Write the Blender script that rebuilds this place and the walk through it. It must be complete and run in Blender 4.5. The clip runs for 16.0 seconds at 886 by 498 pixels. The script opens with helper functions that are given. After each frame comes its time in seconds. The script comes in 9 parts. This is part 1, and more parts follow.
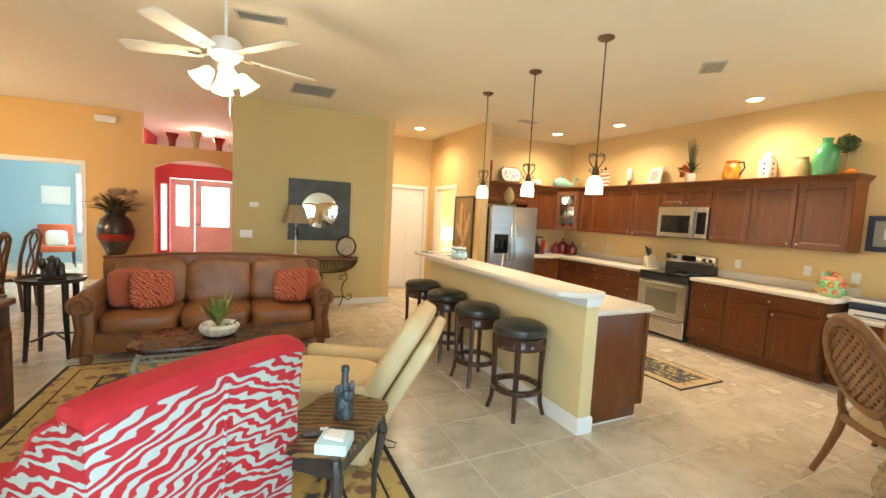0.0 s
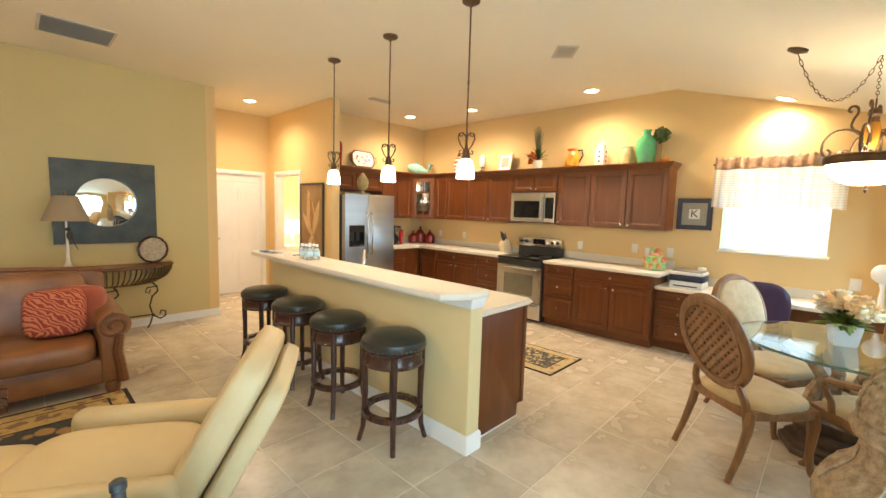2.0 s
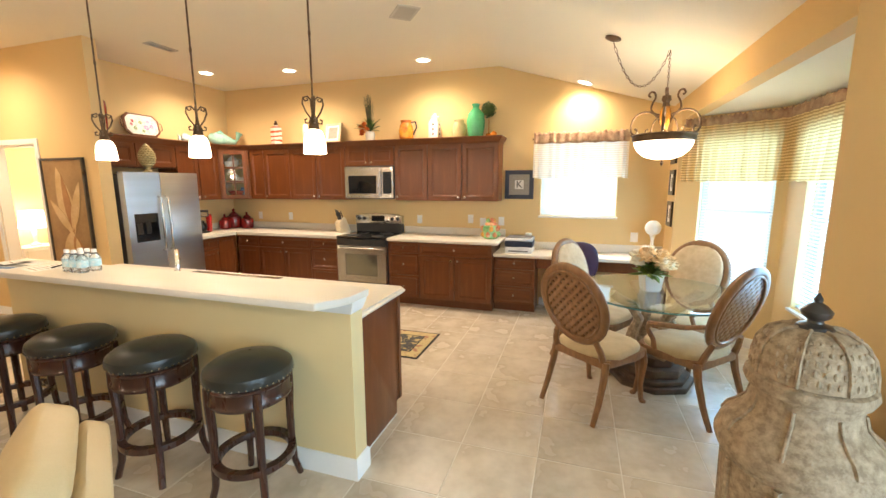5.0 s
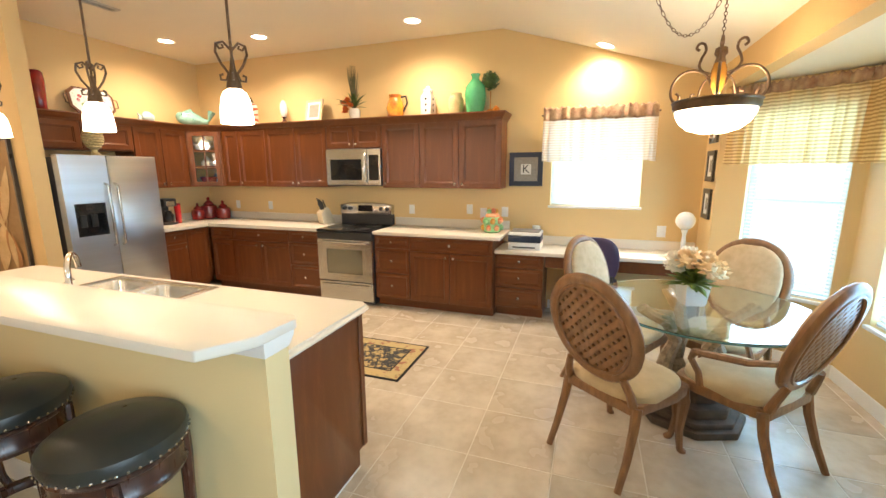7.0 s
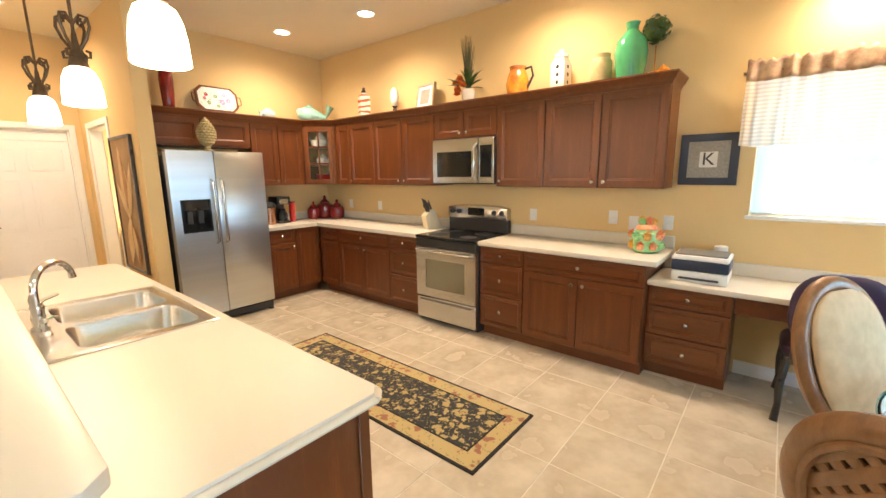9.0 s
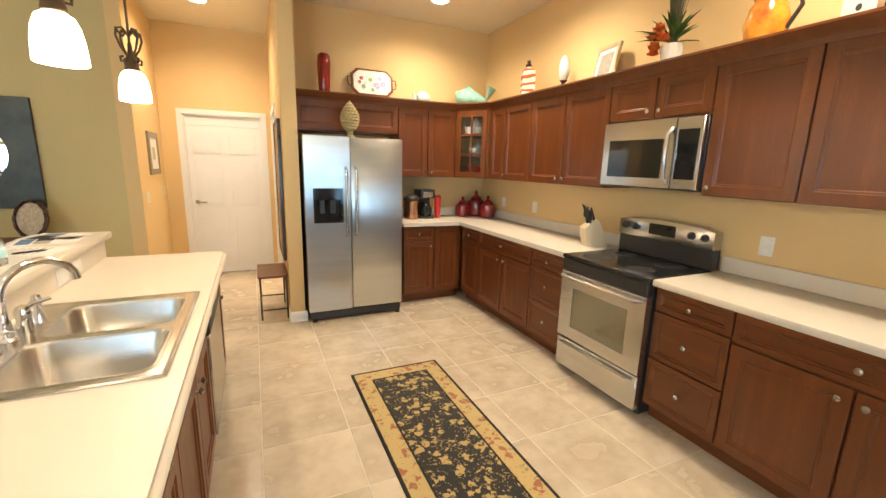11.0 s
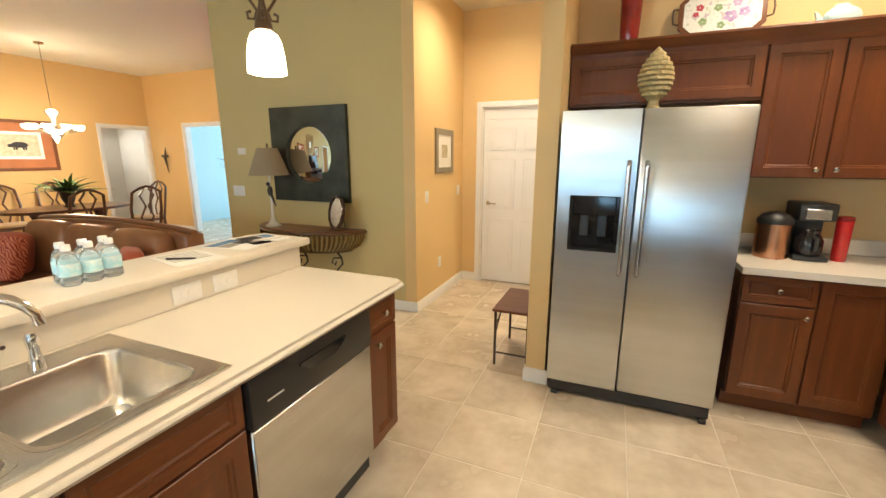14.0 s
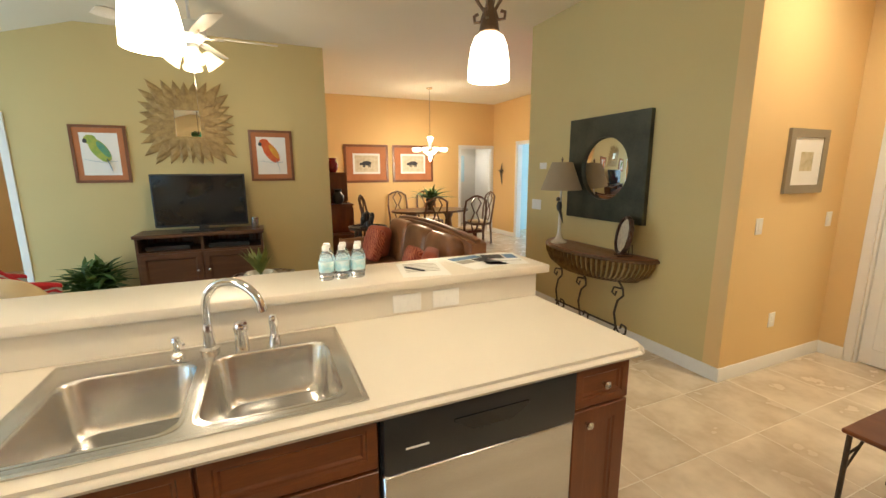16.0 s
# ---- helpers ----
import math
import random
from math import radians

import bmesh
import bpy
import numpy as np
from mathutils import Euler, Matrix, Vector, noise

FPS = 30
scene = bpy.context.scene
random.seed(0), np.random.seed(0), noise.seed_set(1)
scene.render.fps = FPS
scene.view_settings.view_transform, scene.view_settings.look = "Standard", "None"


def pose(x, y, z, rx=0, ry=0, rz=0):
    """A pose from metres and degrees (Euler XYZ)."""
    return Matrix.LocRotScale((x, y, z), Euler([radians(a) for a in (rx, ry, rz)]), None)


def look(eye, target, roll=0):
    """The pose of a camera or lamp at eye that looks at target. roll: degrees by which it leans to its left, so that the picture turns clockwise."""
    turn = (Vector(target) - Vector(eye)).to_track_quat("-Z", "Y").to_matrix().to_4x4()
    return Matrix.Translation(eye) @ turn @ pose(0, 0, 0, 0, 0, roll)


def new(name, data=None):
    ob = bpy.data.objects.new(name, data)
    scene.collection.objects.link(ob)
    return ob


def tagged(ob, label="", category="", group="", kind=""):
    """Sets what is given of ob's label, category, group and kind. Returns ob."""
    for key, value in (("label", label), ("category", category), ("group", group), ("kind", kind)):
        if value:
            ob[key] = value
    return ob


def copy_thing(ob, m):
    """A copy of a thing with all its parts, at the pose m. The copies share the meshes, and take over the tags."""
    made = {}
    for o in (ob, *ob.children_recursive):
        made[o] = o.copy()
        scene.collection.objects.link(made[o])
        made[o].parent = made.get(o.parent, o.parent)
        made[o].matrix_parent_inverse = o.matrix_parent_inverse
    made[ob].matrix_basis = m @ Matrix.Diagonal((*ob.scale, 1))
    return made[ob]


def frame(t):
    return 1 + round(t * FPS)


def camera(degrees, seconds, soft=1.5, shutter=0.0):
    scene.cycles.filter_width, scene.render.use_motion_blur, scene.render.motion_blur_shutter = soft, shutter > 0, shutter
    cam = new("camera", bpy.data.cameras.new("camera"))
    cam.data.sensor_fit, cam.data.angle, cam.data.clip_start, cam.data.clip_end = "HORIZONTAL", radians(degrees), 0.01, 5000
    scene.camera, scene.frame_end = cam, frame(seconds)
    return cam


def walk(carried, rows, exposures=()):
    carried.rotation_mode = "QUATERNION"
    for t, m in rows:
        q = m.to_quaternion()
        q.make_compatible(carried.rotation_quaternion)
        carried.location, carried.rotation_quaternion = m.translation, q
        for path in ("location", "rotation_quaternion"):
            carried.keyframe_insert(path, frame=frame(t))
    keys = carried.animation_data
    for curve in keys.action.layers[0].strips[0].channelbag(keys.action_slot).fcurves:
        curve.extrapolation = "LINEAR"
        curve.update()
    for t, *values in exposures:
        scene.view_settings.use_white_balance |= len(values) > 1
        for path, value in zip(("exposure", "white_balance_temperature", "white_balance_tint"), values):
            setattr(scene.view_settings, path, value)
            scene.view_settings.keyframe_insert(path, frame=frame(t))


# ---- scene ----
cam = camera(94.4, 16.0)
PATH = [
    (0, (-0.05, -0.13, 1.57), (0.808, 1.669, 1.405), 3.0),
    (0.5, (0.011, -0.006, 1.564), (0.975, 1.74, 1.407), 3.0),
    (1, (0.068, 0.185, 1.600), (1.172, 1.844, 1.436), 2.1),
    (1.5, (0.143, 0.355, 1.571), (1.413, 1.89, 1.387), 2.2),
    (2, (0.219, 0.447, 1.577), (1.658, 1.823, 1.385), 1.7),
    (2.5, (0.204, 0.619, 1.619), (1.768, 1.852, 1.436), 0.8),
    (3, (0.26, 0.69, 1.614), (1.924, 1.787, 1.446), 0.3),
    (3.5, (0.257, 0.802, 1.637), (2.019, 1.731, 1.457), -0.2),
    (4, (0.275, 0.925, 1.64), (2.124, 1.656, 1.427), -0.5),
    (6.5, (0.825, 0.976, 1.611), (2.701, 1.566, 1.252), 0.2),
    (7, (1.108, 1.013, 1.607), (2.959, 1.667, 1.229), -0.3),
    (7.5, (1.374, 1.009, 1.618), (3.169, 1.793, 1.216), -0.7),
    (8, (1.698, 1.04, 1.592), (3.415, 1.985, 1.198), -0.4),
    (8.5, (1.926, 1.129, 1.538), (3.569, 2.205, 1.163), -0.1),
    (9, (2.215, 1.246, 1.533), (3.733, 2.496, 1.168), -0.6),
    (9.5, (2.442, 1.349, 1.524), (3.82, 2.751, 1.157), -0.7),
    (10, (2.712, 1.437, 1.549), (3.897, 3.003, 1.172), 0.2),
    (12.5, (3.654, 2.488, 1.531), (3.859, 4.431, 1.103), 0.9),
    (13, (3.783, 2.74, 1.532), (3.694, 4.691, 1.104), 0.3),
    (13.5, (3.869, 2.965, 1.523), (3.469, 4.877, 1.091), 0.4),
    (14, (3.894, 3.168, 1.51), (3.148, 4.973, 1.077), 0.1),
    (14.5, (3.874, 3.356, 1.52), (2.836, 5.018, 1.12), 0.2),
    (15, (3.897, 3.484, 1.531), (2.525, 4.887, 1.139), -0.6),
    (15.5, (3.929, 3.624, 1.527), (2.316, 4.741, 1.141), -0.4),
    (16, (3.921, 3.725, 1.522), (2.117, 4.506, 1.151), -0.3),
]
walk(cam, [(t, look(eye, target, roll)) for t, eye, target, roll in PATH], [(0, 2.0, 7150, 14), (2.5, 2.02, 7050, 15), (4, 2.0, 6800, 17), (6.5, 2.06, 6800, 17), (10, 1.98, 6850, 16), (12.3, 1.9, 6400, 11), (14, 1.8, 6450, 11), (16, 1.66, 6450, 10)])

# ---- world, exposure, large lights ----
world = bpy.data.worlds.new("sky")
scene.world = world
world.use_nodes = True
wn = world.node_tree
sky = wn.nodes.new("ShaderNodeTexSky")
sky.sky_type, sky.sun_disc = "NISHITA", False
sky.sun_elevation, sky.sun_rotation = radians(52), radians(40)
wn.nodes["Background"].inputs["Strength"].default_value = 0.15
wn.links.new(sky.outputs["Color"], wn.nodes["Background"].inputs["Color"])
sun = new("sun", bpy.data.lights.new("sun", "SUN"))
sun.data.energy, sun.data.angle, sun.data.color = 3.0, radians(0.5), (1, 0.95, 0.88)
sun.matrix_world = look((8, 9.5, 16), (0, 0, 0))
WARM, COOL = (1.0, 0.85, 0.63), (0.50, 0.79, 1.0)


def area_lamp(name, eye, target, sx, sy, watts, colour):
    ob = new(name, bpy.data.lights.new(name, "AREA"))
    ob.data.shape, ob.data.size, ob.data.size_y, ob.data.energy, ob.data.color = "RECTANGLE", sx, sy, watts, colour
    ob.matrix_world = look(eye, target)
    return ob


def spot_lamp(name, eye, target, watts, size=125, blend=0.6, colour=WARM, radius=0.06):
    ob = new(name, bpy.data.lights.new(name, "SPOT"))
    ob.data.energy, ob.data.color, ob.data.spot_size, ob.data.spot_blend, ob.data.shadow_soft_size = watts, colour, radians(size), blend, radius
    ob.matrix_world = look(eye, target)
    return ob


def point_lamp(name, at, watts, colour=WARM, radius=0.05):
    ob = new(name, bpy.data.lights.new(name, "POINT"))
    ob.data.energy, ob.data.color, ob.data.shadow_soft_size = watts, colour, radius
    ob.location = at
    return ob


# daylight through the glass doors behind the start, the bay and the window over the desk
area_lamp("sky_glass_doors", (-0.2, -0.86, 1.15), (-0.2, 3, 1.0), 3.0, 2.0, 28, COOL)
area_lamp("sky_bay_angled", (5.183, -0.549, 1.34), (4.364, 0.025, 1.34), 0.62, 1.5, 7, (0.34, 0.69, 1.0))
area_lamp("sky_bay_straight", (3.95, -0.91, 1.33), (3.95, 1, 1.33), 1.24, 1.5, 17, (0.29, 0.66, 1.0))
area_lamp("sky_desk_window", (5.962, 0.96, 1.68), (4.0, 0.96, 1.68), 0.88, 0.9, 5, (0.42, 0.75, 1.0))
# added fill inside the blue room, in place of daylight from its window
area_lamp("sky_blue_room", (-2.5, 11.8, 1.6), (-3.4, 10.2, 1.2), 1.2, 1.6, 40, (0.62, 0.84, 1.0))
area_lamp("sky_entry", (-1.1, 12.3, 1.3), (-1.1, 9, 1.2), 1.2, 1.4, 8, (0.75, 0.88, 1.0))
# unseen fill added inside the bathroom, which has no window here
area_lamp("fill_bath", (-7.0, 8.6, 2.2), (-6.4, 8.6, 1.0), 0.8, 0.8, 10, (1, 0.97, 0.9))
area_lamp("room_beyond_tv", (-3.0, 0.4, 2.3), (-3.0, 0.5, 0.0), 0.5, 0.5, 5, WARM)
area_lamp("side_room_lamp", (4.2, 7.5, 2.4), (4.0, 7.7, 0.4), 0.4, 0.4, 7, (1, 0.85, 0.55))

# ---- mesh helpers ----


def bm_new():
    return bmesh.new()


def box(bm, x0, x1, y0, y1, z0, z1, bev=0.0, seg=1):
    m = Matrix.Translation(((x0 + x1) / 2, (y0 + y1) / 2, (z0 + z1) / 2)) @ Matrix.Diagonal((abs(x1 - x0), abs(y1 - y0), abs(z1 - z0), 1))
    vs = bmesh.ops.create_cube(bm, size=1, matrix=m)["verts"]
    if bev:
        es = list({e for v in vs for e in v.link_edges})
        bmesh.ops.bevel(bm, geom=es, offset=bev, segments=seg, affect="EDGES", profile=0.5)
    return bm


def ring_faces(bm, rings, closed=True, cap0=False, cap1=False):
    n = len(rings[0])
    for a, b in zip(rings, rings[1:]):
        for i in range(n if closed else n - 1):
            j = (i + 1) % n
            try:
                bm.faces.new((a[i], a[j], b[j], b[i]))
            except ValueError:
                pass
    if cap0:
        bm.faces.new(list(reversed(rings[0])))
    if cap1:
        bm.faces.new(rings[-1])


def lathe(bm, prof, seg=24, m=None, caps=True, wob=None):
    m = m or Matrix()
    rings = []
    for r, z in prof:
        ring = []
        for i in range(seg):
            a = 2 * math.pi * i / seg
            k = wob(a, z) if wob else 1.0
            ring.append(bm.verts.new(m @ Vector((max(r, 0.0004) * k * math.cos(a), max(r, 0.0004) * k * math.sin(a), z))))
        rings.append(ring)
    ring_faces(bm, rings, True, caps, caps)
    return bm


def tube(bm, pts, r, seg=8, flat=1.0):
    pts = [Vector(p) for p in pts]
    rs = r if isinstance(r, (list, tuple)) else [r] * len(pts)
    rings, prev = [], None
    for i, p in enumerate(pts):
        d = (pts[min(i + 1, len(pts) - 1)] - pts[max(i - 1, 0)]).normalized()
        if prev is None:
            ref = Vector((0, 0, 1)) if abs(d.z) < 0.9 else Vector((1, 0, 0))
            u = d.cross(ref).normalized()
        else:
            u = (prev - d * prev.dot(d)).normalized()
        prev = u
        v = d.cross(u)
        rings.append([bm.verts.new(p + (u * math.cos(2 * math.pi * k / seg) + v * flat * math.sin(2 * math.pi * k / seg)) * rs[i]) for k in range(seg)])
    ring_faces(bm, rings, True, True, True)
    return bm


def prism(bm, poly, z0, z1, bev=0.0, m=None):
    m = m or Matrix()
    a = [bm.verts.new(m @ Vector((x, y, z0))) for x, y in poly]
    b = [bm.verts.new(m @ Vector((x, y, z1))) for x, y in poly]
    ring_faces(bm, [a, b], True, True, True)
    if bev:
        es = list({e for v in a + b for e in v.link_edges})
        bmesh.ops.bevel(bm, geom=es, offset=bev, segments=2, affect="EDGES", profile=0.5)
    return bm


def blob(bm, c, r, seg=16, m=None, power=2.0):
    """An ellipsoid, or with power over 2 a cushion."""
    m = m or Matrix()

    def sp(v):
        return math.copysign(abs(v) ** (2.0 / power), v)
    rings = []
    n = max(6, seg // 2)
    for j in range(1, n):
        t = math.pi * j / n
        rings.append([bm.verts.new(m @ Vector((c[0] + r[0] * sp(math.sin(t)) * sp(math.cos(2 * math.pi * i / seg)), c[1] + r[1] * sp(math.sin(t)) * sp(math.sin(2 * math.pi * i / seg)), c[2] - r[2] * sp(math.cos(t))))) for i in range(seg)])
    ring_faces(bm, rings, True, True, True)
    return bm


def sweep2(bm, pts, prof, closed=False):
    """A moulding along plan points; prof is (out to the left, z) in order."""
    pts = [Vector((p[0], p[1])) for p in pts]
    rings = []
    for i, p in enumerate(pts):
        ds = []
        if i > 0 or closed:
            ds.append((p - pts[i - 1]).normalized())
        if i < len(pts) - 1 or closed:
            ds.append((pts[(i + 1) % len(pts)] - p).normalized())
        ns = [Vector((-d.y, d.x)) for d in ds]
        n = sum(ns, Vector((0, 0))).normalized()
        n = n / max(0.3, n.dot(ns[0]))
        rings.append([bm.verts.new((p.x + n.x * o, p.y + n.y * o, z)) for o, z in prof])
    if closed:
        rings.append(rings[0])
    ring_faces(bm, rings, True, not closed, not closed)
    return bm


def frame_ring(bm, outer, inner, y0, y1):
    """A flat ring in the xz plane between two outlines of like count, from y0 back to y1."""
    rings = [[bm.verts.new((x, y, z)) for x, z in loop] for loop, y in ((outer, y1), (outer, y0), (inner, y0), (inner, y1))]
    rings.append(rings[0])
    ring_faces(bm, rings, True)
    return bm


def mesh_of(name, bm, mat, smooth=38):
    bmesh.ops.recalc_face_normals(bm, faces=bm.faces)
    me = bpy.data.meshes.new(name)
    bm.to_mesh(me)
    bm.free()
    me.materials.append(mat)
    if smooth:
        me.shade_smooth()
        me.set_sharp_from_angle(angle=radians(smooth))
    return me


def part(name, bm, mat, parent=None, label="", smooth=38):
    ob = new(name, mesh_of(name, bm, mat, smooth))
    if parent:
        ob.parent = parent
    return tagged(ob, label)


def thing(name, label, category, x, y, z, rz=0, group="", kind=""):
    ob = new(name)
    ob.empty_display_size = 0.1
    ob.matrix_world = pose(x, y, z, 0, 0, rz)
    return tagged(ob, label, category, group, kind)


def setting(name, bm, mat, label, category, smooth=30):
    return tagged(part(name, bm, mat, None, "", smooth), label, category, "", "structure")


# ---- materials ----


def material(name, col, rough=0.5, metal=0.0, col2=None, scale=3.0, fine=60.0, bump=0.0, coat=0.0, stretch=(1, 1, 1), detail=4, rough_var=0.08, spec=0.5, fine_mix=0.25, sheen=0.0, glow=None, glow_strength=0.0, trans=0.0, alpha=1.0, rand=0.0):
    m = bpy.data.materials.new(name)
    m.use_nodes = True
    nt = m.node_tree
    b = nt.nodes["Principled BSDF"]
    tc = nt.nodes.new("ShaderNodeTexCoord")
    mp = nt.nodes.new("ShaderNodeMapping")
    mp.inputs["Scale"].default_value = stretch
    nt.links.new(tc.outputs["Object"], mp.inputs["Vector"])
    col2 = col2 or tuple(c * 0.82 for c in col)
    n1 = nt.nodes.new("ShaderNodeTexNoise")
    n1.inputs["Scale"].default_value, n1.inputs["Detail"].default_value = scale, detail
    n2 = nt.nodes.new("ShaderNodeTexNoise")
    n2.inputs["Scale"].default_value, n2.inputs["Detail"].default_value = fine, 3
    for n in (n1, n2):
        nt.links.new(mp.outputs["Vector"], n.inputs["Vector"])
    ad = nt.nodes.new("ShaderNodeMath")
    ad.operation = "MULTIPLY_ADD"
    ad.inputs[1].default_value = fine_mix
    nt.links.new(n2.outputs["Fac"], ad.inputs[0])
    nt.links.new(n1.outputs["Fac"], ad.inputs[2])
    rp = nt.nodes.new("ShaderNodeValToRGB")
    rp.color_ramp.elements[0].position, rp.color_ramp.elements[1].position = 0.42, 0.78
    rp.color_ramp.elements[0].color, rp.color_ramp.elements[1].color = (*col, 1), (*col2, 1)
    nt.links.new(ad.outputs[0], rp.inputs["Fac"])
    out = rp.outputs["Color"]
    if rand:
        oi = nt.nodes.new("ShaderNodeObjectInfo")
        mr = nt.nodes.new("ShaderNodeMapRange")
        mr.inputs["To Min"].default_value, mr.inputs["To Max"].default_value = 1 - rand, 1 + rand
        nt.links.new(oi.outputs["Random"], mr.inputs["Value"])
        hs = nt.nodes.new("ShaderNodeHueSaturation")
        nt.links.new(mr.outputs["Result"], hs.inputs["Value"])
        nt.links.new(out, hs.inputs["Color"])
        out = hs.outputs["Color"]
    nt.links.new(out, b.inputs["Base Color"])
    rr = nt.nodes.new("ShaderNodeMapRange")
    rr.inputs["To Min"].default_value, rr.inputs["To Max"].default_value = max(0.02, rough - rough_var), min(1, rough + rough_var)
    nt.links.new(n1.outputs["Fac"], rr.inputs["Value"])
    nt.links.new(rr.outputs["Result"], b.inputs["Roughness"])
    b.inputs["Metallic"].default_value, b.inputs["Coat Weight"].default_value, b.inputs["Specular IOR Level"].default_value = metal, coat, spec
    b.inputs["Sheen Weight"].default_value, b.inputs["Transmission Weight"].default_value, b.inputs["Alpha"].default_value = sheen, trans, alpha
    if bump:
        bp = nt.nodes.new("ShaderNodeBump")
        bp.inputs["Strength"].default_value, bp.inputs["Distance"].default_value = bump, 0.004
        nt.links.new(n2.outputs["Fac"], bp.inputs["Height"])
        nt.links.new(bp.outputs["Normal"], b.inputs["Normal"])
    if glow:
        b.inputs["Emission Color"].default_value, b.inputs["Emission Strength"].default_value = (*glow, 1), glow_strength
    return m


def band_material(name, light, dark, scale, distort, rough=0.8, width=0.5, stretch=(1, 1, 1), direction="X", fine=250, detail_scale=1.2):
    """Stripes that swell and wander, as on zebra cloth or figured wood."""
    m = bpy.data.materials.new(name)
    m.use_nodes = True
    nt = m.node_tree
    b = nt.nodes["Principled BSDF"]
    tc, mp, wv = nt.nodes.new("ShaderNodeTexCoord"), nt.nodes.new("ShaderNodeMapping"), nt.nodes.new("ShaderNodeTexWave")
    mp.inputs["Scale"].default_value = stretch
    wv.bands_direction = direction
    wv.inputs["Scale"].default_value, wv.inputs["Distortion"].default_value, wv.inputs["Detail"].default_value, wv.inputs["Detail Scale"].default_value = scale, distort, 1.0, detail_scale
    nt.links.new(tc.outputs["Object"], mp.inputs["Vector"])
    nt.links.new(mp.outputs["Vector"], wv.inputs["Vector"])
    rp = nt.nodes.new("ShaderNodeValToRGB")
    rp.color_ramp.elements[0].position, rp.color_ramp.elements[1].position = width - 0.05, width + 0.05
    rp.color_ramp.elements[0].color, rp.color_ramp.elements[1].color = (*dark, 1), (*light, 1)
    nt.links.new(wv.outputs["Fac"], rp.inputs["Fac"])
    nt.links.new(rp.outputs["Color"], b.inputs["Base Color"])
    b.inputs["Roughness"].default_value = rough
    nz, bp = nt.nodes.new("ShaderNodeTexNoise"), nt.nodes.new("ShaderNodeBump")
    nz.inputs["Scale"].default_value = fine
    bp.inputs["Strength"].default_value, bp.inputs["Distance"].default_value = 0.25, 0.003
    nt.links.new(tc.outputs["Object"], nz.inputs["Vector"])
    nt.links.new(nz.outputs["Fac"], bp.inputs["Height"])
    nt.links.new(bp.outputs["Normal"], b.inputs["Normal"])
    return m


def floral_material(name, ground, bloom, leaf, scale, rough=0.95, cut=0.42):
    """Small blossoms and leaves on a plain ground, as in a woven rug."""
    m = bpy.data.materials.new(name)
    m.use_nodes = True
    nt = m.node_tree
    b = nt.nodes["Principled BSDF"]
    tc = nt.nodes.new("ShaderNodeTexCoord")
    nz = nt.nodes.new("ShaderNodeTexNoise")
    nz.inputs["Scale"].default_value = scale * 1.4
    mx = nt.nodes.new("ShaderNodeMixRGB")
    mx.inputs["Fac"].default_value = 0.10
    nt.links.new(tc.outputs["Object"], nz.inputs["Vector"])
    nt.links.new(tc.outputs["Object"], mx.inputs["Color1"])
    nt.links.new(nz.outputs["Color"], mx.inputs["Color2"])
    v1, v2 = nt.nodes.new("ShaderNodeTexVoronoi"), nt.nodes.new("ShaderNodeTexVoronoi")
    v1.inputs["Scale"].default_value, v2.inputs["Scale"].default_value = scale, scale * 2.3
    for v in (v1, v2):
        nt.links.new(mx.outputs["Color"], v.inputs["Vector"])
    last = None
    for v, c, w in ((v2, leaf, cut * 0.78), (v1, bloom, cut)):
        rp = nt.nodes.new("ShaderNodeValToRGB")
        rp.color_ramp.elements[0].position, rp.color_ramp.elements[1].position = w - 0.04, w + 0.04
        rp.color_ramp.elements[0].color, rp.color_ramp.elements[1].color = (1, 1, 1, 1), (0, 0, 0, 1)
        nt.links.new(v.outputs["Distance"], rp.inputs["Fac"])
        mm = nt.nodes.new("ShaderNodeMixRGB")
        mm.inputs["Color1"].default_value, mm.inputs["Color2"].default_value = (*ground, 1), (*c, 1)
        if last:
            nt.links.new(last, mm.inputs["Color1"])
        nt.links.new(rp.outputs["Color"], mm.inputs["Fac"])
        last = mm.outputs["Color"]
    nt.links.new(last, b.inputs["Base Color"])
    b.inputs["Roughness"].default_value, b.inputs["Sheen Weight"].default_value = rough, 0.2
    fz, bp = nt.nodes.new("ShaderNodeTexNoise"), nt.nodes.new("ShaderNodeBump")
    fz.inputs["Scale"].default_value = 300
    bp.inputs["Strength"].default_value, bp.inputs["Distance"].default_value = 0.4, 0.003
    nt.links.new(tc.outputs["Object"], fz.inputs["Vector"])
    nt.links.new(fz.outputs["Fac"], bp.inputs["Height"])
    nt.links.new(bp.outputs["Normal"], b.inputs["Normal"])
    return m


M_GOLD = material("gold_wall_paint", (0.74, 0.53, 0.26), 0.7, col2=(0.71, 0.505, 0.245), scale=0.8, fine=140, bump=0.12, spec=0.3)
M_ORANGE = material("orange_wall_paint", (0.74, 0.50, 0.22), 0.7, col2=(0.71, 0.475, 0.205), scale=0.8, fine=140, bump=0.12, spec=0.3)
M_OLIVE = material("olive_wall_paint", (0.60, 0.485, 0.235), 0.7, col2=(0.575, 0.46, 0.22), scale=0.8, fine=140, bump=0.12, spec=0.3)
M_CREAMWALL = material("cream_wall_paint", (0.72, 0.57, 0.31), 0.7, col2=(0.68, 0.535, 0.29), scale=0.8, fine=140, bump=0.12, spec=0.3)
M_BLUE = material("pale_blue_paint", (0.46, 0.64, 0.71), 0.7, col2=(0.43, 0.61, 0.68), scale=0.8, fine=140, bump=0.1, spec=0.3)
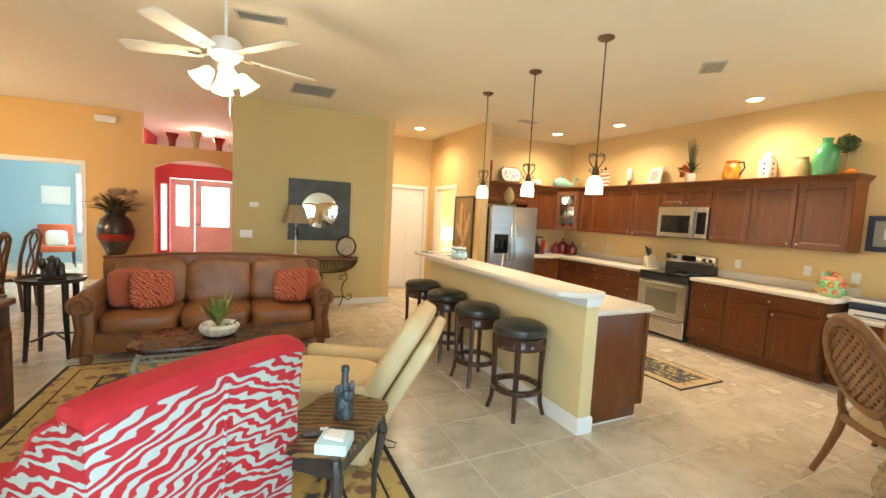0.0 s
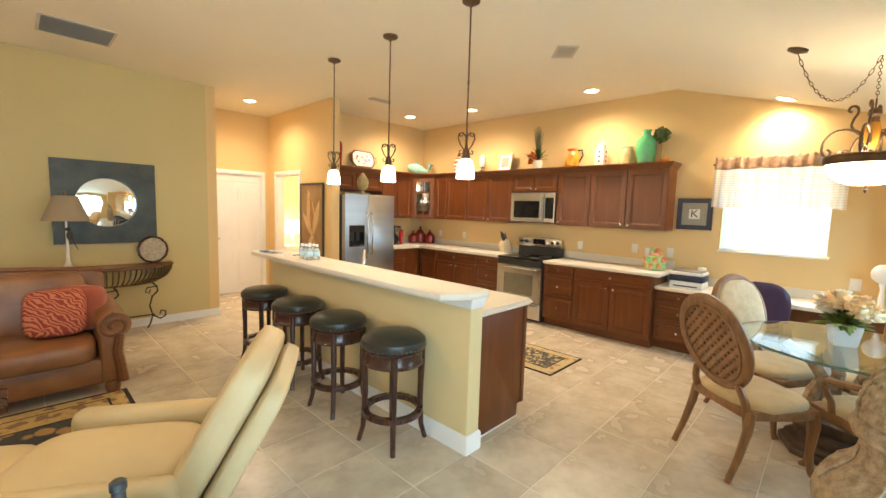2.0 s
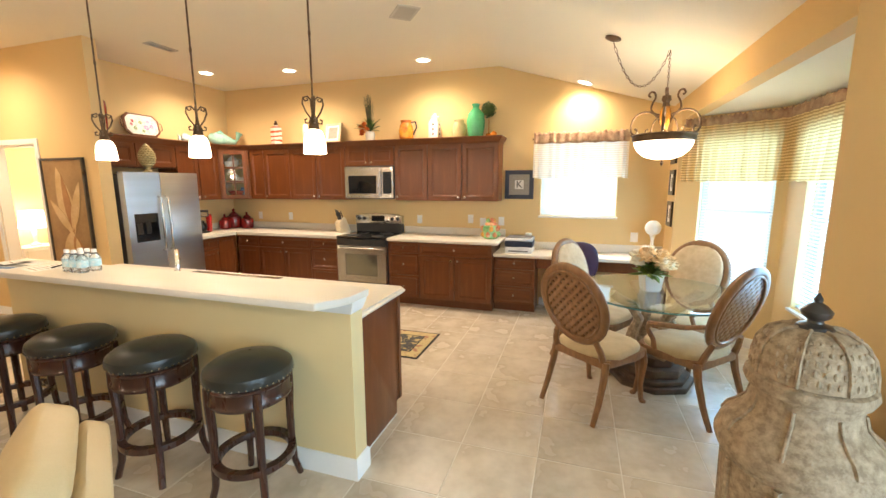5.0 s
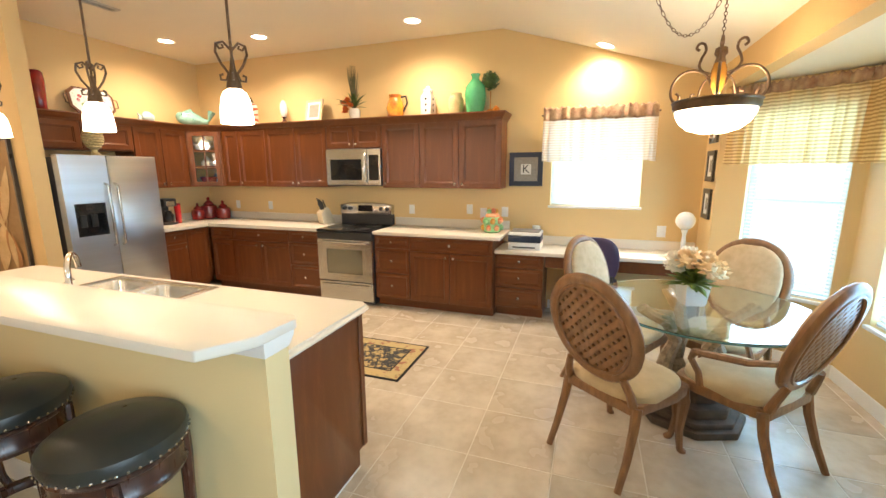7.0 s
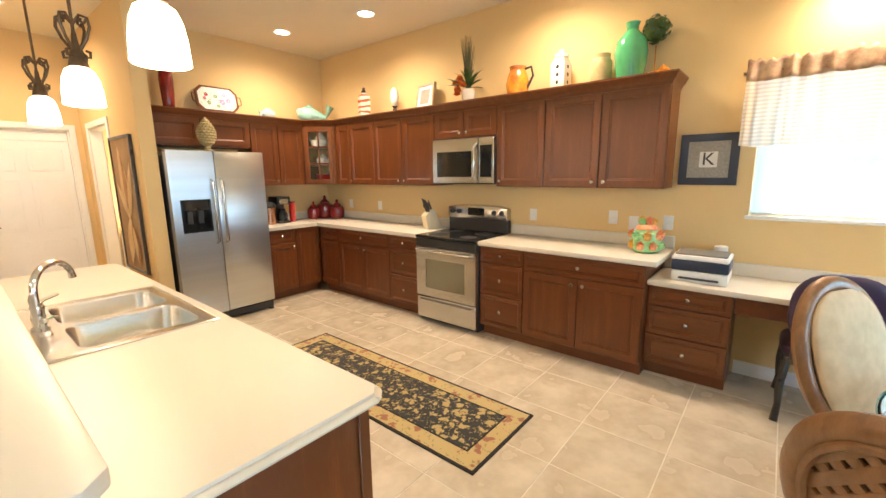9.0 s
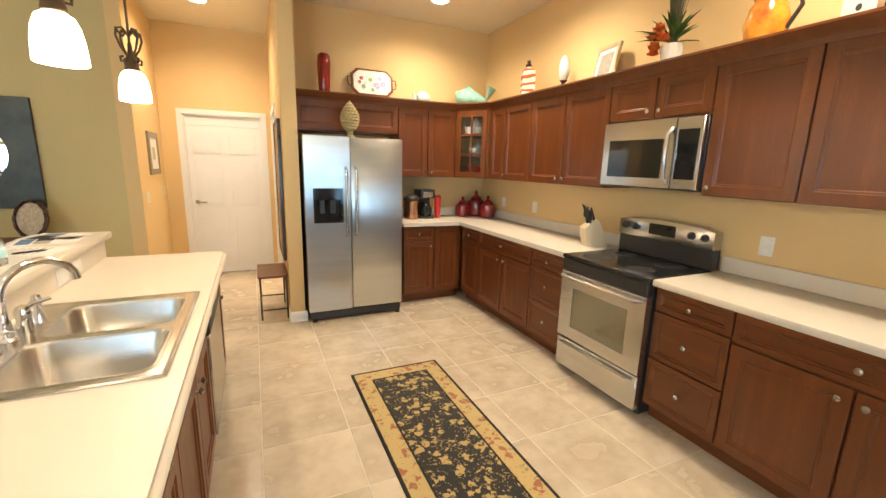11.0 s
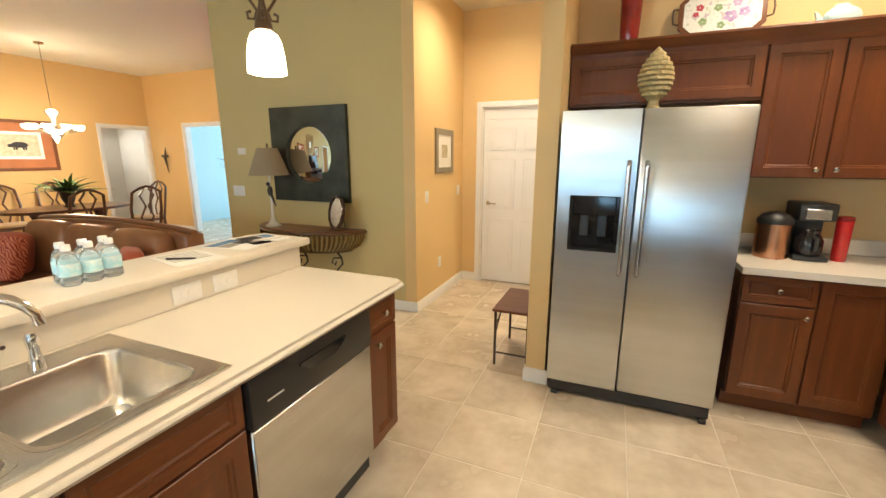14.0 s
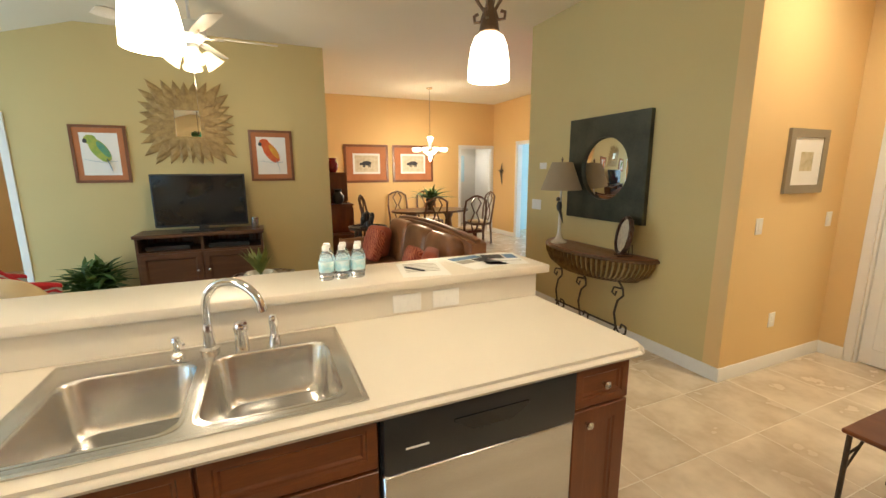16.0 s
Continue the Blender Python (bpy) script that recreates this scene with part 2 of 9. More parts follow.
M_RED = material("red_entry_paint", (0.62, 0.07, 0.08), 0.6, scale=0.8, fine=140, bump=0.1)
M_PALEWALL = material("pale_wall_paint", (0.78, 0.74, 0.66), 0.7, scale=0.8, fine=140, bump=0.1)
M_CEIL = material("ceiling_paint", (0.83, 0.775, 0.635), 0.85, col2=(0.80, 0.745, 0.605), scale=0.6, fine=90, bump=0.35, spec=0.2)
M_WHITE = material("white_trim_paint", (0.83, 0.82, 0.79), 0.35, col2=(0.78, 0.77, 0.74), scale=2, fine=50, bump=0.03)
M_TILE = material("floor_tile", (0.69, 0.60, 0.475), 0.26, col2=(0.50, 0.41, 0.30), scale=3.6, fine=16, bump=0.012, detail=3, fine_mix=0.3, rand=0.05, rough_var=0.05)
# each tile takes its own stretch of the pattern
tl_nt = M_TILE.node_tree
tl_map = tl_nt.nodes["Mapping"]
tl_oi, tl_add = tl_nt.nodes.new("ShaderNodeObjectInfo"), tl_nt.nodes.new("ShaderNodeVectorMath")
tl_add.operation = "MULTIPLY_ADD"
tl_add.inputs[1].default_value = (3.7, 5.3, 1.0)
tl_nt.links.new(tl_oi.outputs["Location"], tl_add.inputs[0])
tl_nt.links.new(tl_nt.nodes["Texture Coordinate"].outputs["Object"], tl_add.inputs[2])
tl_nt.links.new(tl_add.outputs["Vector"], tl_map.inputs["Vector"])
tl_ramp = tl_nt.nodes["Color Ramp"].color_ramp
tl_ramp.interpolation = "EASE"
tl_ramp.elements[0].position, tl_ramp.elements[1].position = 0.36, 0.92
M_GROUT = material("grout", (0.76, 0.69, 0.575), 0.9, scale=5, fine=120, bump=0.3)
M_WOOD = material("cabinet_cherry", (0.200, 0.060, 0.0150), 0.33, col2=(0.138, 0.038, 0.0092), scale=2.2, fine=34, bump=0.04, stretch=(9, 9, 1), detail=6, coat=0.0, fine_mix=0.5)
M_WOODX = material("cabinet_cherry_across", (0.200, 0.060, 0.0150), 0.33, col2=(0.138, 0.038, 0.0092), scale=2.2, fine=34, bump=0.04, stretch=(1, 9, 9), detail=6, coat=0.0, fine_mix=0.5)
M_ESPRESSO = material("dark_espresso_wood", (0.075, 0.026, 0.014), 0.28, col2=(0.035, 0.012, 0.008), scale=3, fine=40, bump=0.05, stretch=(8, 8, 1), coat=0.25)
M_CHAIRWOOD = material("carved_walnut", (0.29, 0.137, 0.054), 0.40, col2=(0.20, 0.092, 0.036), scale=6, fine=50, bump=0.1, stretch=(6, 6, 1.5), coat=0.3)
M_DINEWOOD = material("dining_room_wood", (0.15, 0.068, 0.032), 0.32, col2=(0.09, 0.040, 0.019), scale=4, fine=40, bump=0.05, stretch=(6, 6, 1), coat=0.2)
# darker copy of the carved walnut; shade behind the chair lattice put into the colour
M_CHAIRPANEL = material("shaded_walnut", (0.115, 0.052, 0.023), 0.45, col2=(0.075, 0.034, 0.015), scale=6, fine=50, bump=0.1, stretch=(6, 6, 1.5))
M_COUNTER = material("cream_laminate", (0.70, 0.64, 0.545), 0.36, col2=(0.685, 0.625, 0.53), scale=2, fine=420, bump=0.01, fine_mix=0.3, detail=2, rough_var=0.04)
M_STEEL = material("brushed_steel", (0.60, 0.595, 0.58), 0.25, 1.0, col2=(0.54, 0.535, 0.52), scale=1.5, fine=160, bump=0.03, stretch=(0.4, 0.4, 14), rough_var=0.05)
# fine upright grain: highlights spread sideways
M_STEELDOOR = material("upright_brushed_steel", (0.60, 0.63, 0.65), 0.33, 1.0, col2=(0.56, 0.58, 0.59), scale=1.5, fine=160, bump=0.0, stretch=(0.4, 0.4, 14), rough_var=0.02)
sd_nt = M_STEELDOOR.node_tree
sd_tan = sd_nt.nodes.new("ShaderNodeTangent")
sd_tan.direction_type, sd_tan.axis = "RADIAL", "Z"
sd_nt.links.new(sd_tan.outputs["Tangent"], sd_nt.nodes["Principled BSDF"].inputs["Tangent"])
sd_nt.nodes["Principled BSDF"].inputs["Anisotropic"].default_value = 0.9
M_OVENGLASS = material("coated_oven_glass", (0.30, 0.30, 0.24), 0.12, 0.75, col2=(0.26, 0.26, 0.21), rough_var=0.03)
M_SINK = material("sink_steel", (0.66, 0.65, 0.62), 0.24, 1.0, col2=(0.58, 0.57, 0.55), scale=3, fine=220, bump=0.04, rough_var=0.06)
M_CHROME = material("chrome", (0.80, 0.80, 0.80), 0.08, 1.0, col2=(0.76, 0.76, 0.76), rough_var=0.03)
M_NICKEL = material("brushed_nickel", (0.62, 0.58, 0.52), 0.25, 1.0)
M_BLACKGLOSS = material("black_glass", (0.012, 0.012, 0.013), 0.07, col2=(0.016, 0.016, 0.017), rough_var=0.03)
M_BLACK = material("black_plastic", (0.018, 0.018, 0.018), 0.4, col2=(0.03, 0.03, 0.03), fine=180, bump=0.05)
M_BRONZE = material("oil_rubbed_bronze", (0.10, 0.065, 0.04), 0.42, 0.75, col2=(0.17, 0.105, 0.06), scale=18, fine=90, bump=0.15)
M_IRON = material("wrought_iron", (0.035, 0.028, 0.022), 0.55, 0.5, col2=(0.08, 0.055, 0.035), scale=20, fine=120, bump=0.25)
M_PENDANT = material("lit_frosted_glass", (0.95, 0.9, 0.8), 0.4, glow=(1.0, 0.84, 0.60), glow_strength=2.6)
M_FANSHADE = material("lit_tulip_glass", (0.9, 0.8, 0.6), 0.4, glow=(1.0, 0.80, 0.45), glow_strength=0.55)
M_BOWL = material("lit_alabaster", (0.95, 0.9, 0.8), 0.4, glow=(1.0, 0.84, 0.60), glow_strength=2.2)
M_CANGLOW = material("lit_can_lens", (0.95, 0.92, 0.85), 0.4, glow=(1.0, 0.86, 0.62), glow_strength=6.0)
M_GLASS = material("clear_glass", (0.96, 0.99, 0.98), 0.02, col2=(0.95, 0.985, 0.975), trans=1.0, rough_var=0.0)
M_LEATHER = material("brown_leather", (0.31, 0.132, 0.052), 0.38, col2=(0.20, 0.08, 0.032), scale=5, fine=170, bump=0.22, detail=6, coat=0.05)
M_BLACKLEATHER = material("black_leather", (0.016, 0.017, 0.014), 0.3, col2=(0.03, 0.03, 0.025), scale=8, fine=240, bump=0.2)
M_CREAMLEATHER = material("cream_leather", (0.66, 0.50, 0.28), 0.45, col2=(0.58, 0.43, 0.23), scale=3, fine=200, bump=0.15)
M_SEATCLOTH = material("beige_seat_cloth", (0.60, 0.465, 0.275), 0.9, col2=(0.48, 0.355, 0.20), scale=7, fine=320, bump=0.25, sheen=0.2)
M_CHAIRBACK = material("pale_damask", (0.66, 0.49, 0.30), 0.85, col2=(0.54, 0.38, 0.22), scale=16, fine=300, bump=0.25, sheen=0.2)
M_PLATE = material("white_cover_plate", (0.88, 0.87, 0.84), 0.35)
M_ZEBRA = band_material("red_zebra_cloth", (0.40, 0.43, 0.40), (0.42, 0.013, 0.020), 16.5, 8.0, width=0.56, stretch=(0.42, 0.3, 1.0), direction="DIAGONAL", detail_scale=1.3)
# the print is mirrored about the seam down the back
zb_nt = M_ZEBRA.node_tree
zb_abs = zb_nt.nodes.new("ShaderNodeVectorMath")
zb_abs.operation = "ABSOLUTE"
zb_nt.links.new(zb_nt.nodes["Texture Coordinate"].outputs["Object"], zb_abs.inputs[0])
zb_nt.links.new(zb_abs.outputs["Vector"], zb_nt.nodes["Mapping"].inputs["Vector"])
M_REDCLOTH = material("red_piping_cloth", (0.56, 0.018, 0.026), 0.85, col2=(0.46, 0.012, 0.02), scale=6, fine=300, bump=0.25)
M_ZEBRACUSHION = band_material("rust_zebra_cloth", (0.55, 0.17, 0.085), (0.27, 0.034, 0.018), 18.0, 9.0, width=0.5, stretch=(0.8, 1, 1), direction="DIAGONAL", detail_scale=1.0)
M_RUSTCLOTH = material("rust_cloth", (0.42, 0.095, 0.045), 0.85, scale=8, fine=300, bump=0.25, sheen=0.2)
M_ZEBRAWOOD = band_material("zebra_veneer", (0.21, 0.105, 0.032), (0.028, 0.014, 0.007), 10.0, 6.0, rough=0.3, width=0.42, stretch=(1.6, 0.5, 1), direction="DIAGONAL")
M_BLACKWOOD = material("black_lacquer", (0.02, 0.017, 0.015), 0.3, col2=(0.045, 0.034, 0.026), scale=9, fine=60, bump=0.06, coat=0.2)
M_STONE = material("verdigris_stone", (0.34, 0.36, 0.31), 0.7, col2=(0.52, 0.52, 0.45), scale=14, fine=90, bump=0.4)
M_CARVED = material("carved_greige_wood", (0.47, 0.34, 0.215), 0.75, col2=(0.25, 0.17, 0.10), scale=38, fine=140, bump=1.0, detail=8)
M_LEAF = material("green_leaf", (0.09, 0.16, 0.03), 0.5, col2=(0.045, 0.09, 0.02), scale=12, fine=80)
M_YLEAF = material("light_green_leaf", (0.22, 0.30, 0.055), 0.5, col2=(0.10, 0.17, 0.035), scale=12, fine=80)
M_DRYLEAF = material("dry_grass_stems", (0.16, 0.11, 0.05), 0.7, col2=(0.07, 0.09, 0.035), scale=12, fine=80)
M_GREENGLASS = material("green_glazed_ceramic", (0.06, 0.36, 0.15), 0.12, col2=(0.09, 0.46, 0.21), scale=9, fine=40, coat=0.4)
M_AQUA = material("aqua_ceramic", (0.25, 0.56, 0.46), 0.15, col2=(0.38, 0.66, 0.56), scale=12, fine=50, coat=0.4)
M_REDGLAZE = material("red_glazed_ceramic", (0.33, 0.022, 0.018), 0.14, col2=(0.20, 0.012, 0.012), scale=9, fine=50, coat=0.4)
M_WHITECER = material("white_ceramic", (0.80, 0.77, 0.70), 0.2, col2=(0.74, 0.71, 0.63), scale=9, fine=50, coat=0.3)
M_ORANGECER = material("orange_ceramic", (0.78, 0.27, 0.03), 0.2, col2=(0.55, 0.16, 0.02), scale=18, fine=60, coat=0.3)
M_CREAMCER = material("cream_ceramic", (0.55, 0.44, 0.22), 0.4, col2=(0.42, 0.33, 0.15), scale=14, fine=60)
M_COPPER = material("copper", (0.72, 0.36, 0.20), 0.25, 1.0)
M_PAPER = material("paper", (0.85, 0.84, 0.80), 0.8, col2=(0.80, 0.79, 0.75))
M_BLUEPAPER = material("blue_print", (0.12, 0.24, 0.42), 0.7)
M_INK = material("dark_ink", (0.03, 0.03, 0.035), 0.7)
M_NAVY = material("navy_frame", (0.020, 0.035, 0.075), 0.35, col2=(0.015, 0.025, 0.05))
M_GREYMAT = material("grey_mat_board", (0.40, 0.37, 0.31), 0.9, col2=(0.30, 0.28, 0.24), scale=60, fine=300)
M_TERRA = material("terracotta_mat_board", (0.50, 0.19, 0.08), 0.9)
M_FRAMEWOOD = material("brown_frame_wood", (0.20, 0.075, 0.03), 0.35, scale=6, stretch=(5, 5, 5))
M_MIRROR = material("mirror", (0.93, 0.93, 0.92), 0.015, 1.0, col2=(0.92, 0.92, 0.91), rough_var=0.0)
M_LAMPSHADE = material("taupe_lamp_shade", (0.36, 0.28, 0.18), 0.85, fine=260, bump=0.2)
M_VALANCE = band_material("striped_valance_cloth", (0.95, 0.73, 0.37), (0.62, 0.41, 0.18), 12.0, 0.6, rough=0.9, width=0.45, direction="Z")
M_VALANCETOP = material("brown_valance_heading", (0.30, 0.155, 0.095), 0.9, col2=(0.52, 0.36, 0.22), scale=18, fine=120, bump=0.2)
M_SLAT = material("white_blind_slat", (0.80, 0.83, 0.84), 0.5)
M_RUG_FIELD = floral_material("black_floral_rug", (0.018, 0.016, 0.014), (0.48, 0.34, 0.13), (0.30, 0.22, 0.08), 17.0, cut=0.36)
M_RUG_BORDER = floral_material("gold_floral_border", (0.52, 0.38, 0.16), (0.34, 0.13, 0.06), (0.30, 0.23, 0.09), 14.0, cut=0.30)
M_RUG_EDGE = material("black_rug_binding", (0.02, 0.018, 0.016), 0.95, fine=300, bump=0.3)
M_RUG_LIVING = floral_material("black_gold_leaf_rug", (0.02, 0.017, 0.014), (0.50, 0.32, 0.07), (0.36, 0.20, 0.05), 3.4, cut=0.5)
M_RUG_GOLD = floral_material("gold_scroll_border", (0.52, 0.33, 0.09), (0.24, 0.11, 0.035), (0.38, 0.22, 0.06), 9.0, cut=0.36)
M_GRASS = material("pale_paving", (0.44, 0.47, 0.47), 0.95, col2=(0.20, 0.27, 0.27), scale=0.35, fine=9, bump=0.4)

# ---- setting: floor, walls, ceilings ----


def wall(name, p0, p1, mat, label, z1=3.2, thick=0.12, holes=(), z0=0.0):
    """A wall whose room face runs from p0 to p1, thickness to the left. holes: (s0, s1, z0, z1)."""
    d = Vector((p1[0] - p0[0], p1[1] - p0[1]))
    length = d.length
    bm = bm_new()
    cuts = sorted({0.0, length, *(h[0] for h in holes), *(h[1] for h in holes)})
    for a, b in zip(cuts, cuts[1:]):
        inside = [h for h in holes if h[0] <= a + 1e-6 and h[1] >= b - 1e-6]
        spans, z = [], z0
        for h in sorted(inside, key=lambda q: q[2]):
            if h[2] > z:
                spans.append((z, h[2]))
            z = h[3]
        if z < z1:
            spans.append((z, z1))
        for s0, s1 in spans:
            box(bm, a, b, 0, thick, s0, s1)
    ang = math.atan2(d.y, d.x)
    bmesh.ops.transform(bm, matrix=Matrix.Translation((p0[0], p0[1], 0)) @ Matrix.Rotation(ang, 4, "Z"), verts=bm.verts)
    return setting(name, bm, mat, label, "wall")


bm = bm_new()
box(bm, -7.6, 6.1, -1.1, 12.6, -0.12, -0.0018)
floor = setting("floor", bm, M_GROUT, "light grout bed under beige stone-look floor tiles", "floor")
bm = bm_new()
box(bm, -400, 400, -400, 400, -0.4, -0.13)
setting("ground", bm, M_GRASS, "pale sunlit paving outside the windows", "ground")

wall("wall_east", (5.9, 6.5), (5.9, -0.06), M_GOLD, "golden yellow painted kitchen wall with one window", holes=[(5.08, 6.0, 1.21, 2.15)])
wall("wall_kitchen_north", (3.56, 6.5), (5.9, 6.5), M_GOLD, "golden yellow wall behind the refrigerator")
bm = bm_new()
box(bm, 3.43, 3.56, 5.79, 6.77, 0, 3.2)
box(bm, 3.43, 3.56, 6.77, 7.60, 2.08, 3.2)
box(bm, 3.43, 3.56, 7.60, 7.95, 0, 3.2)
setting("wall_hall_east", bm, M_GOLD, "golden pier wall beside the refrigerator with a side doorway", "wall")
wall("wall_hall_north", (2.17, 7.95), (3.43, 7.95), M_GOLD, "golden wall at the end of the short hall", holes=[(0.24, 1.14, 0, 2.08)])
wall("wall_hall_west", (2.17, 6.66), (2.17, 7.95), M_GOLD, "golden hall wall with a small framed picture")
wall("wall_olive", (-0.27, 6.66), (2.05, 6.66), M_OLIVE, "olive green accent wall with a mirror")
bm = bm_new()
box(bm, 2.05, 2.168, 6.662, 6.78, 0, 3.2)
setting("wall_olive_end", bm, M_OLIVE, "olive green end of the accent wall", "wall")
wall("wall_entry_east", (-0.27, 12.2), (-0.27, 6.78), M_RED, "red painted side wall of the entry", thick=0.12)
bm = bm_new()
# far wall with a doorway, an arched passage and an open plant ledge above it
box(bm, -5.32, -4.12, 9.05, 9.17, 0, 3.2)
box(bm, -4.12, -2.67, 9.05, 9.17, 2.12, 3.2)
box(bm, -2.67, -1.64, 9.05, 9.17, 0, 2.58)
box(bm, -2.67, -1.80, 9.05, 9.17, 2.58, 3.2)
box(bm, -1.64, -0.28, 9.05, 9.40, 2.40, 2.58)
# the arch, cut along a smooth curve
arch = [(-1.64 + 1.36 * i / 28, 2.16 + 0.19 * (1 - ((1.36 * i / 28 - 0.68) / 0.68) ** 2)) for i in range(29)]
prism(bm, arch + [(-0.28, 2.40), (-1.64, 2.40)], 0, 0.12, m=Matrix.Translation((0, 9.17, 0)) @ Matrix.Rotation(radians(90), 4, "X"))
setting("wall_far", bm, M_ORANGE, "orange wall with an arched passage, plant ledge and doorway", "wall")
wall("wall_entry_west", (-2.10, 9.17), (-2.10, 12.2), M_RED, "red painted side wall of the entry", z1=3.2)
wall("wall_entry_front", (-2.10, 12.2), (-0.27, 12.2), M_RED, "red painted front wall round the entry doors", z1=2.5, holes=[(0.05, 0.21, 0.30, 2.0), (0.25, 1.73, 0, 2.15)])
wall("wall_entry_upper", (-2.10, 12.2), (-0.27, 12.2), M_PALEWALL, "pale upper wall above the entry doors", z0=2.5, z1=3.2)
wall("wall_dining_west", (-5.2, 4.6), (-5.2, 9.05), M_ORANGE, "orange dining room wall with two framed prints", holes=[(3.55, 4.40, 0, 2.08)])
wall("wall_tv", (-2.0, -0.95), (-2.0, 4.58), M_OLIVE, "olive green wall behind the television with a doorway", holes=[(1.2, 2.18, 0, 2.10)])
wall("wall_dining_south", (-2.12, 4.58), (-5.2, 4.58), M_ORANGE, "orange dining room wall")
wall("wall_great_south", (2.02, -0.95), (-2.0, -0.95), M_GOLD, "golden wall round wide glass doors", holes=[(0.62, 3.72, 0, 2.2)])
wall("wall_return", (1.9, -0.06), (1.9, -0.83), M_GOLD, "short golden return wall", thick=0.12)
bm = bm_new()
box(bm, 1.9, 2.52, -0.18, -0.062, 0, 3.2)
setting("wall_bay_pier", bm, M_GOLD, "golden pier wall beside the breakfast bay", "wall")
wall("wall_picture_column", (6.05, -0.06), (5.45, -0.06), M_GOLD, "narrow golden wall with a column of small pictures")
wall("wall_bay_angled", (5.45, -0.065), (4.9, -0.85), M_GOLD, "angled bay wall with a tall window", holes=[(0.23, 0.87, 0.58, 2.10)])
wall("wall_bay_south", (4.9, -0.85), (3.1, -0.85), M_GOLD, "straight bay wall with a tall window", holes=[(0.32, 1.58, 0.55, 2.10)])
wall("wall_bay_west", (3.1, -0.85), (2.52, -0.062), M_GOLD, "angled bay wall")
bm = bm_new()
box(bm, 2.52, 5.45, -0.18, -0.06, 2.28, 3.2)
setting("bay_header", bm, M_ORANGE, "orange dropped header over the breakfast bay", "wall")
bm = bm_new()
box(bm, 2.2, 5.9, -1.1, -0.19, 2.30, 2.36)
setting("ceiling_bay", bm, M_CEIL, "low white ceiling of the breakfast bay", "ceiling")
bm = bm_new()
prism(bm, [(12.6, 3.12), (2.0, 3.12), (-0.28, 2.436), (-1.1, 2.40), (-1.1, 3.34), (12.6, 3.34)], 0, 13.7, m=Matrix.Translation((-7.6, 0, 0)) @ Matrix(((0, 0, 1, 0), (1, 0, 0, 0), (0, 1, 0, 0), (0, 0, 0, 1))))
setting("ceiling", bm, M_CEIL, "off-white textured ceiling, vaulted towards the windows", "ceiling")
# rooms beyond the doorways
wall("wall_blue_back", (-5.3, 12.3), (-2.22, 12.3), M_BLUE, "pale blue wall of the next room")
wall("wall_blue_west", (-5.2, 9.17), (-5.2, 12.3), M_BLUE, "pale blue side wall of the next room")
wall("wall_blue_east", (-2.24, 12.3), (-2.24, 9.17), M_BLUE, "pale blue side wall of the next room", thick=0.015)
wall("wall_bath_back", (-7.2, 7.4), (-7.2, 9.6), M_PALEWALL, "pale wall of the bathroom beyond")
wall("wall_bath_north", (-7.2, 9.6), (-5.32, 9.6), M_PALEWALL, "pale side wall of the bathroom beyond")
wall("wall_bath_south", (-5.32, 7.6), (-7.2, 7.6), M_PALEWALL, "pale side wall of the bathroom beyond")
wall("wall_side_room_back", (4.8, 8.6), (4.8, 6.62), M_PALEWALL, "pale wall of the side room")
wall("wall_side_room_north", (3.56, 8.3), (4.8, 8.3), M_CREAMWALL, "pale wall of the side room")
wall("wall_back_room", (-4.6, -0.95), (-4.6, 4.4), M_GOLD, "golden wall of the room beyond the television")
wall("wall_back_room_south", (-2.12, -0.95), (-4.6, -0.95), M_GOLD, "golden wall of the room beyond the television")


def baseboards():
    prof = [(0, 0.0), (-0.014, 0.0), (-0.014, 0.085), (-0.006, 0.10), (0, 0.10)]
    runs = [[(-0.27, 6.66), (2.17, 6.66), (2.17, 7.95), (2.36, 7.95)], [(3.43, 7.64), (3.43, 7.95), (3.36, 7.95)][::-1],
            [(3.43, 6.72), (3.43, 5.79), (3.58, 5.79)], [(-2.0, 1.30), (-2.0, 4.58), (-2.12, 4.58)],
            [(-5.2, 4.6), (-5.2, 8.09)], [(-5.2, 9.05), (-4.19, 9.05)], [(-2.60, 9.05), (-1.66, 9.05)],
            [(5.9, 1.4), (5.9, -0.06), (5.45, -0.06), (4.9, -0.85), (3.1, -0.85), (2.52, -0.06), (1.9, -0.06), (1.9, -0.8)]]
    bm = bm_new()
    for r in runs:
        sweep2(bm, r, prof)
    sweep2(bm, [(2.285, 2.10), (2.285, 2.052), (2.165, 2.052), (2.165, 4.93)], [(0, 0.0), (0.014, 0.0), (0.014, 0.11), (0.006, 0.125), (0, 0.125)])
    setting("baseboard", bm, M_WHITE, "white painted baseboard along the walls", "baseboard")


baseboards()


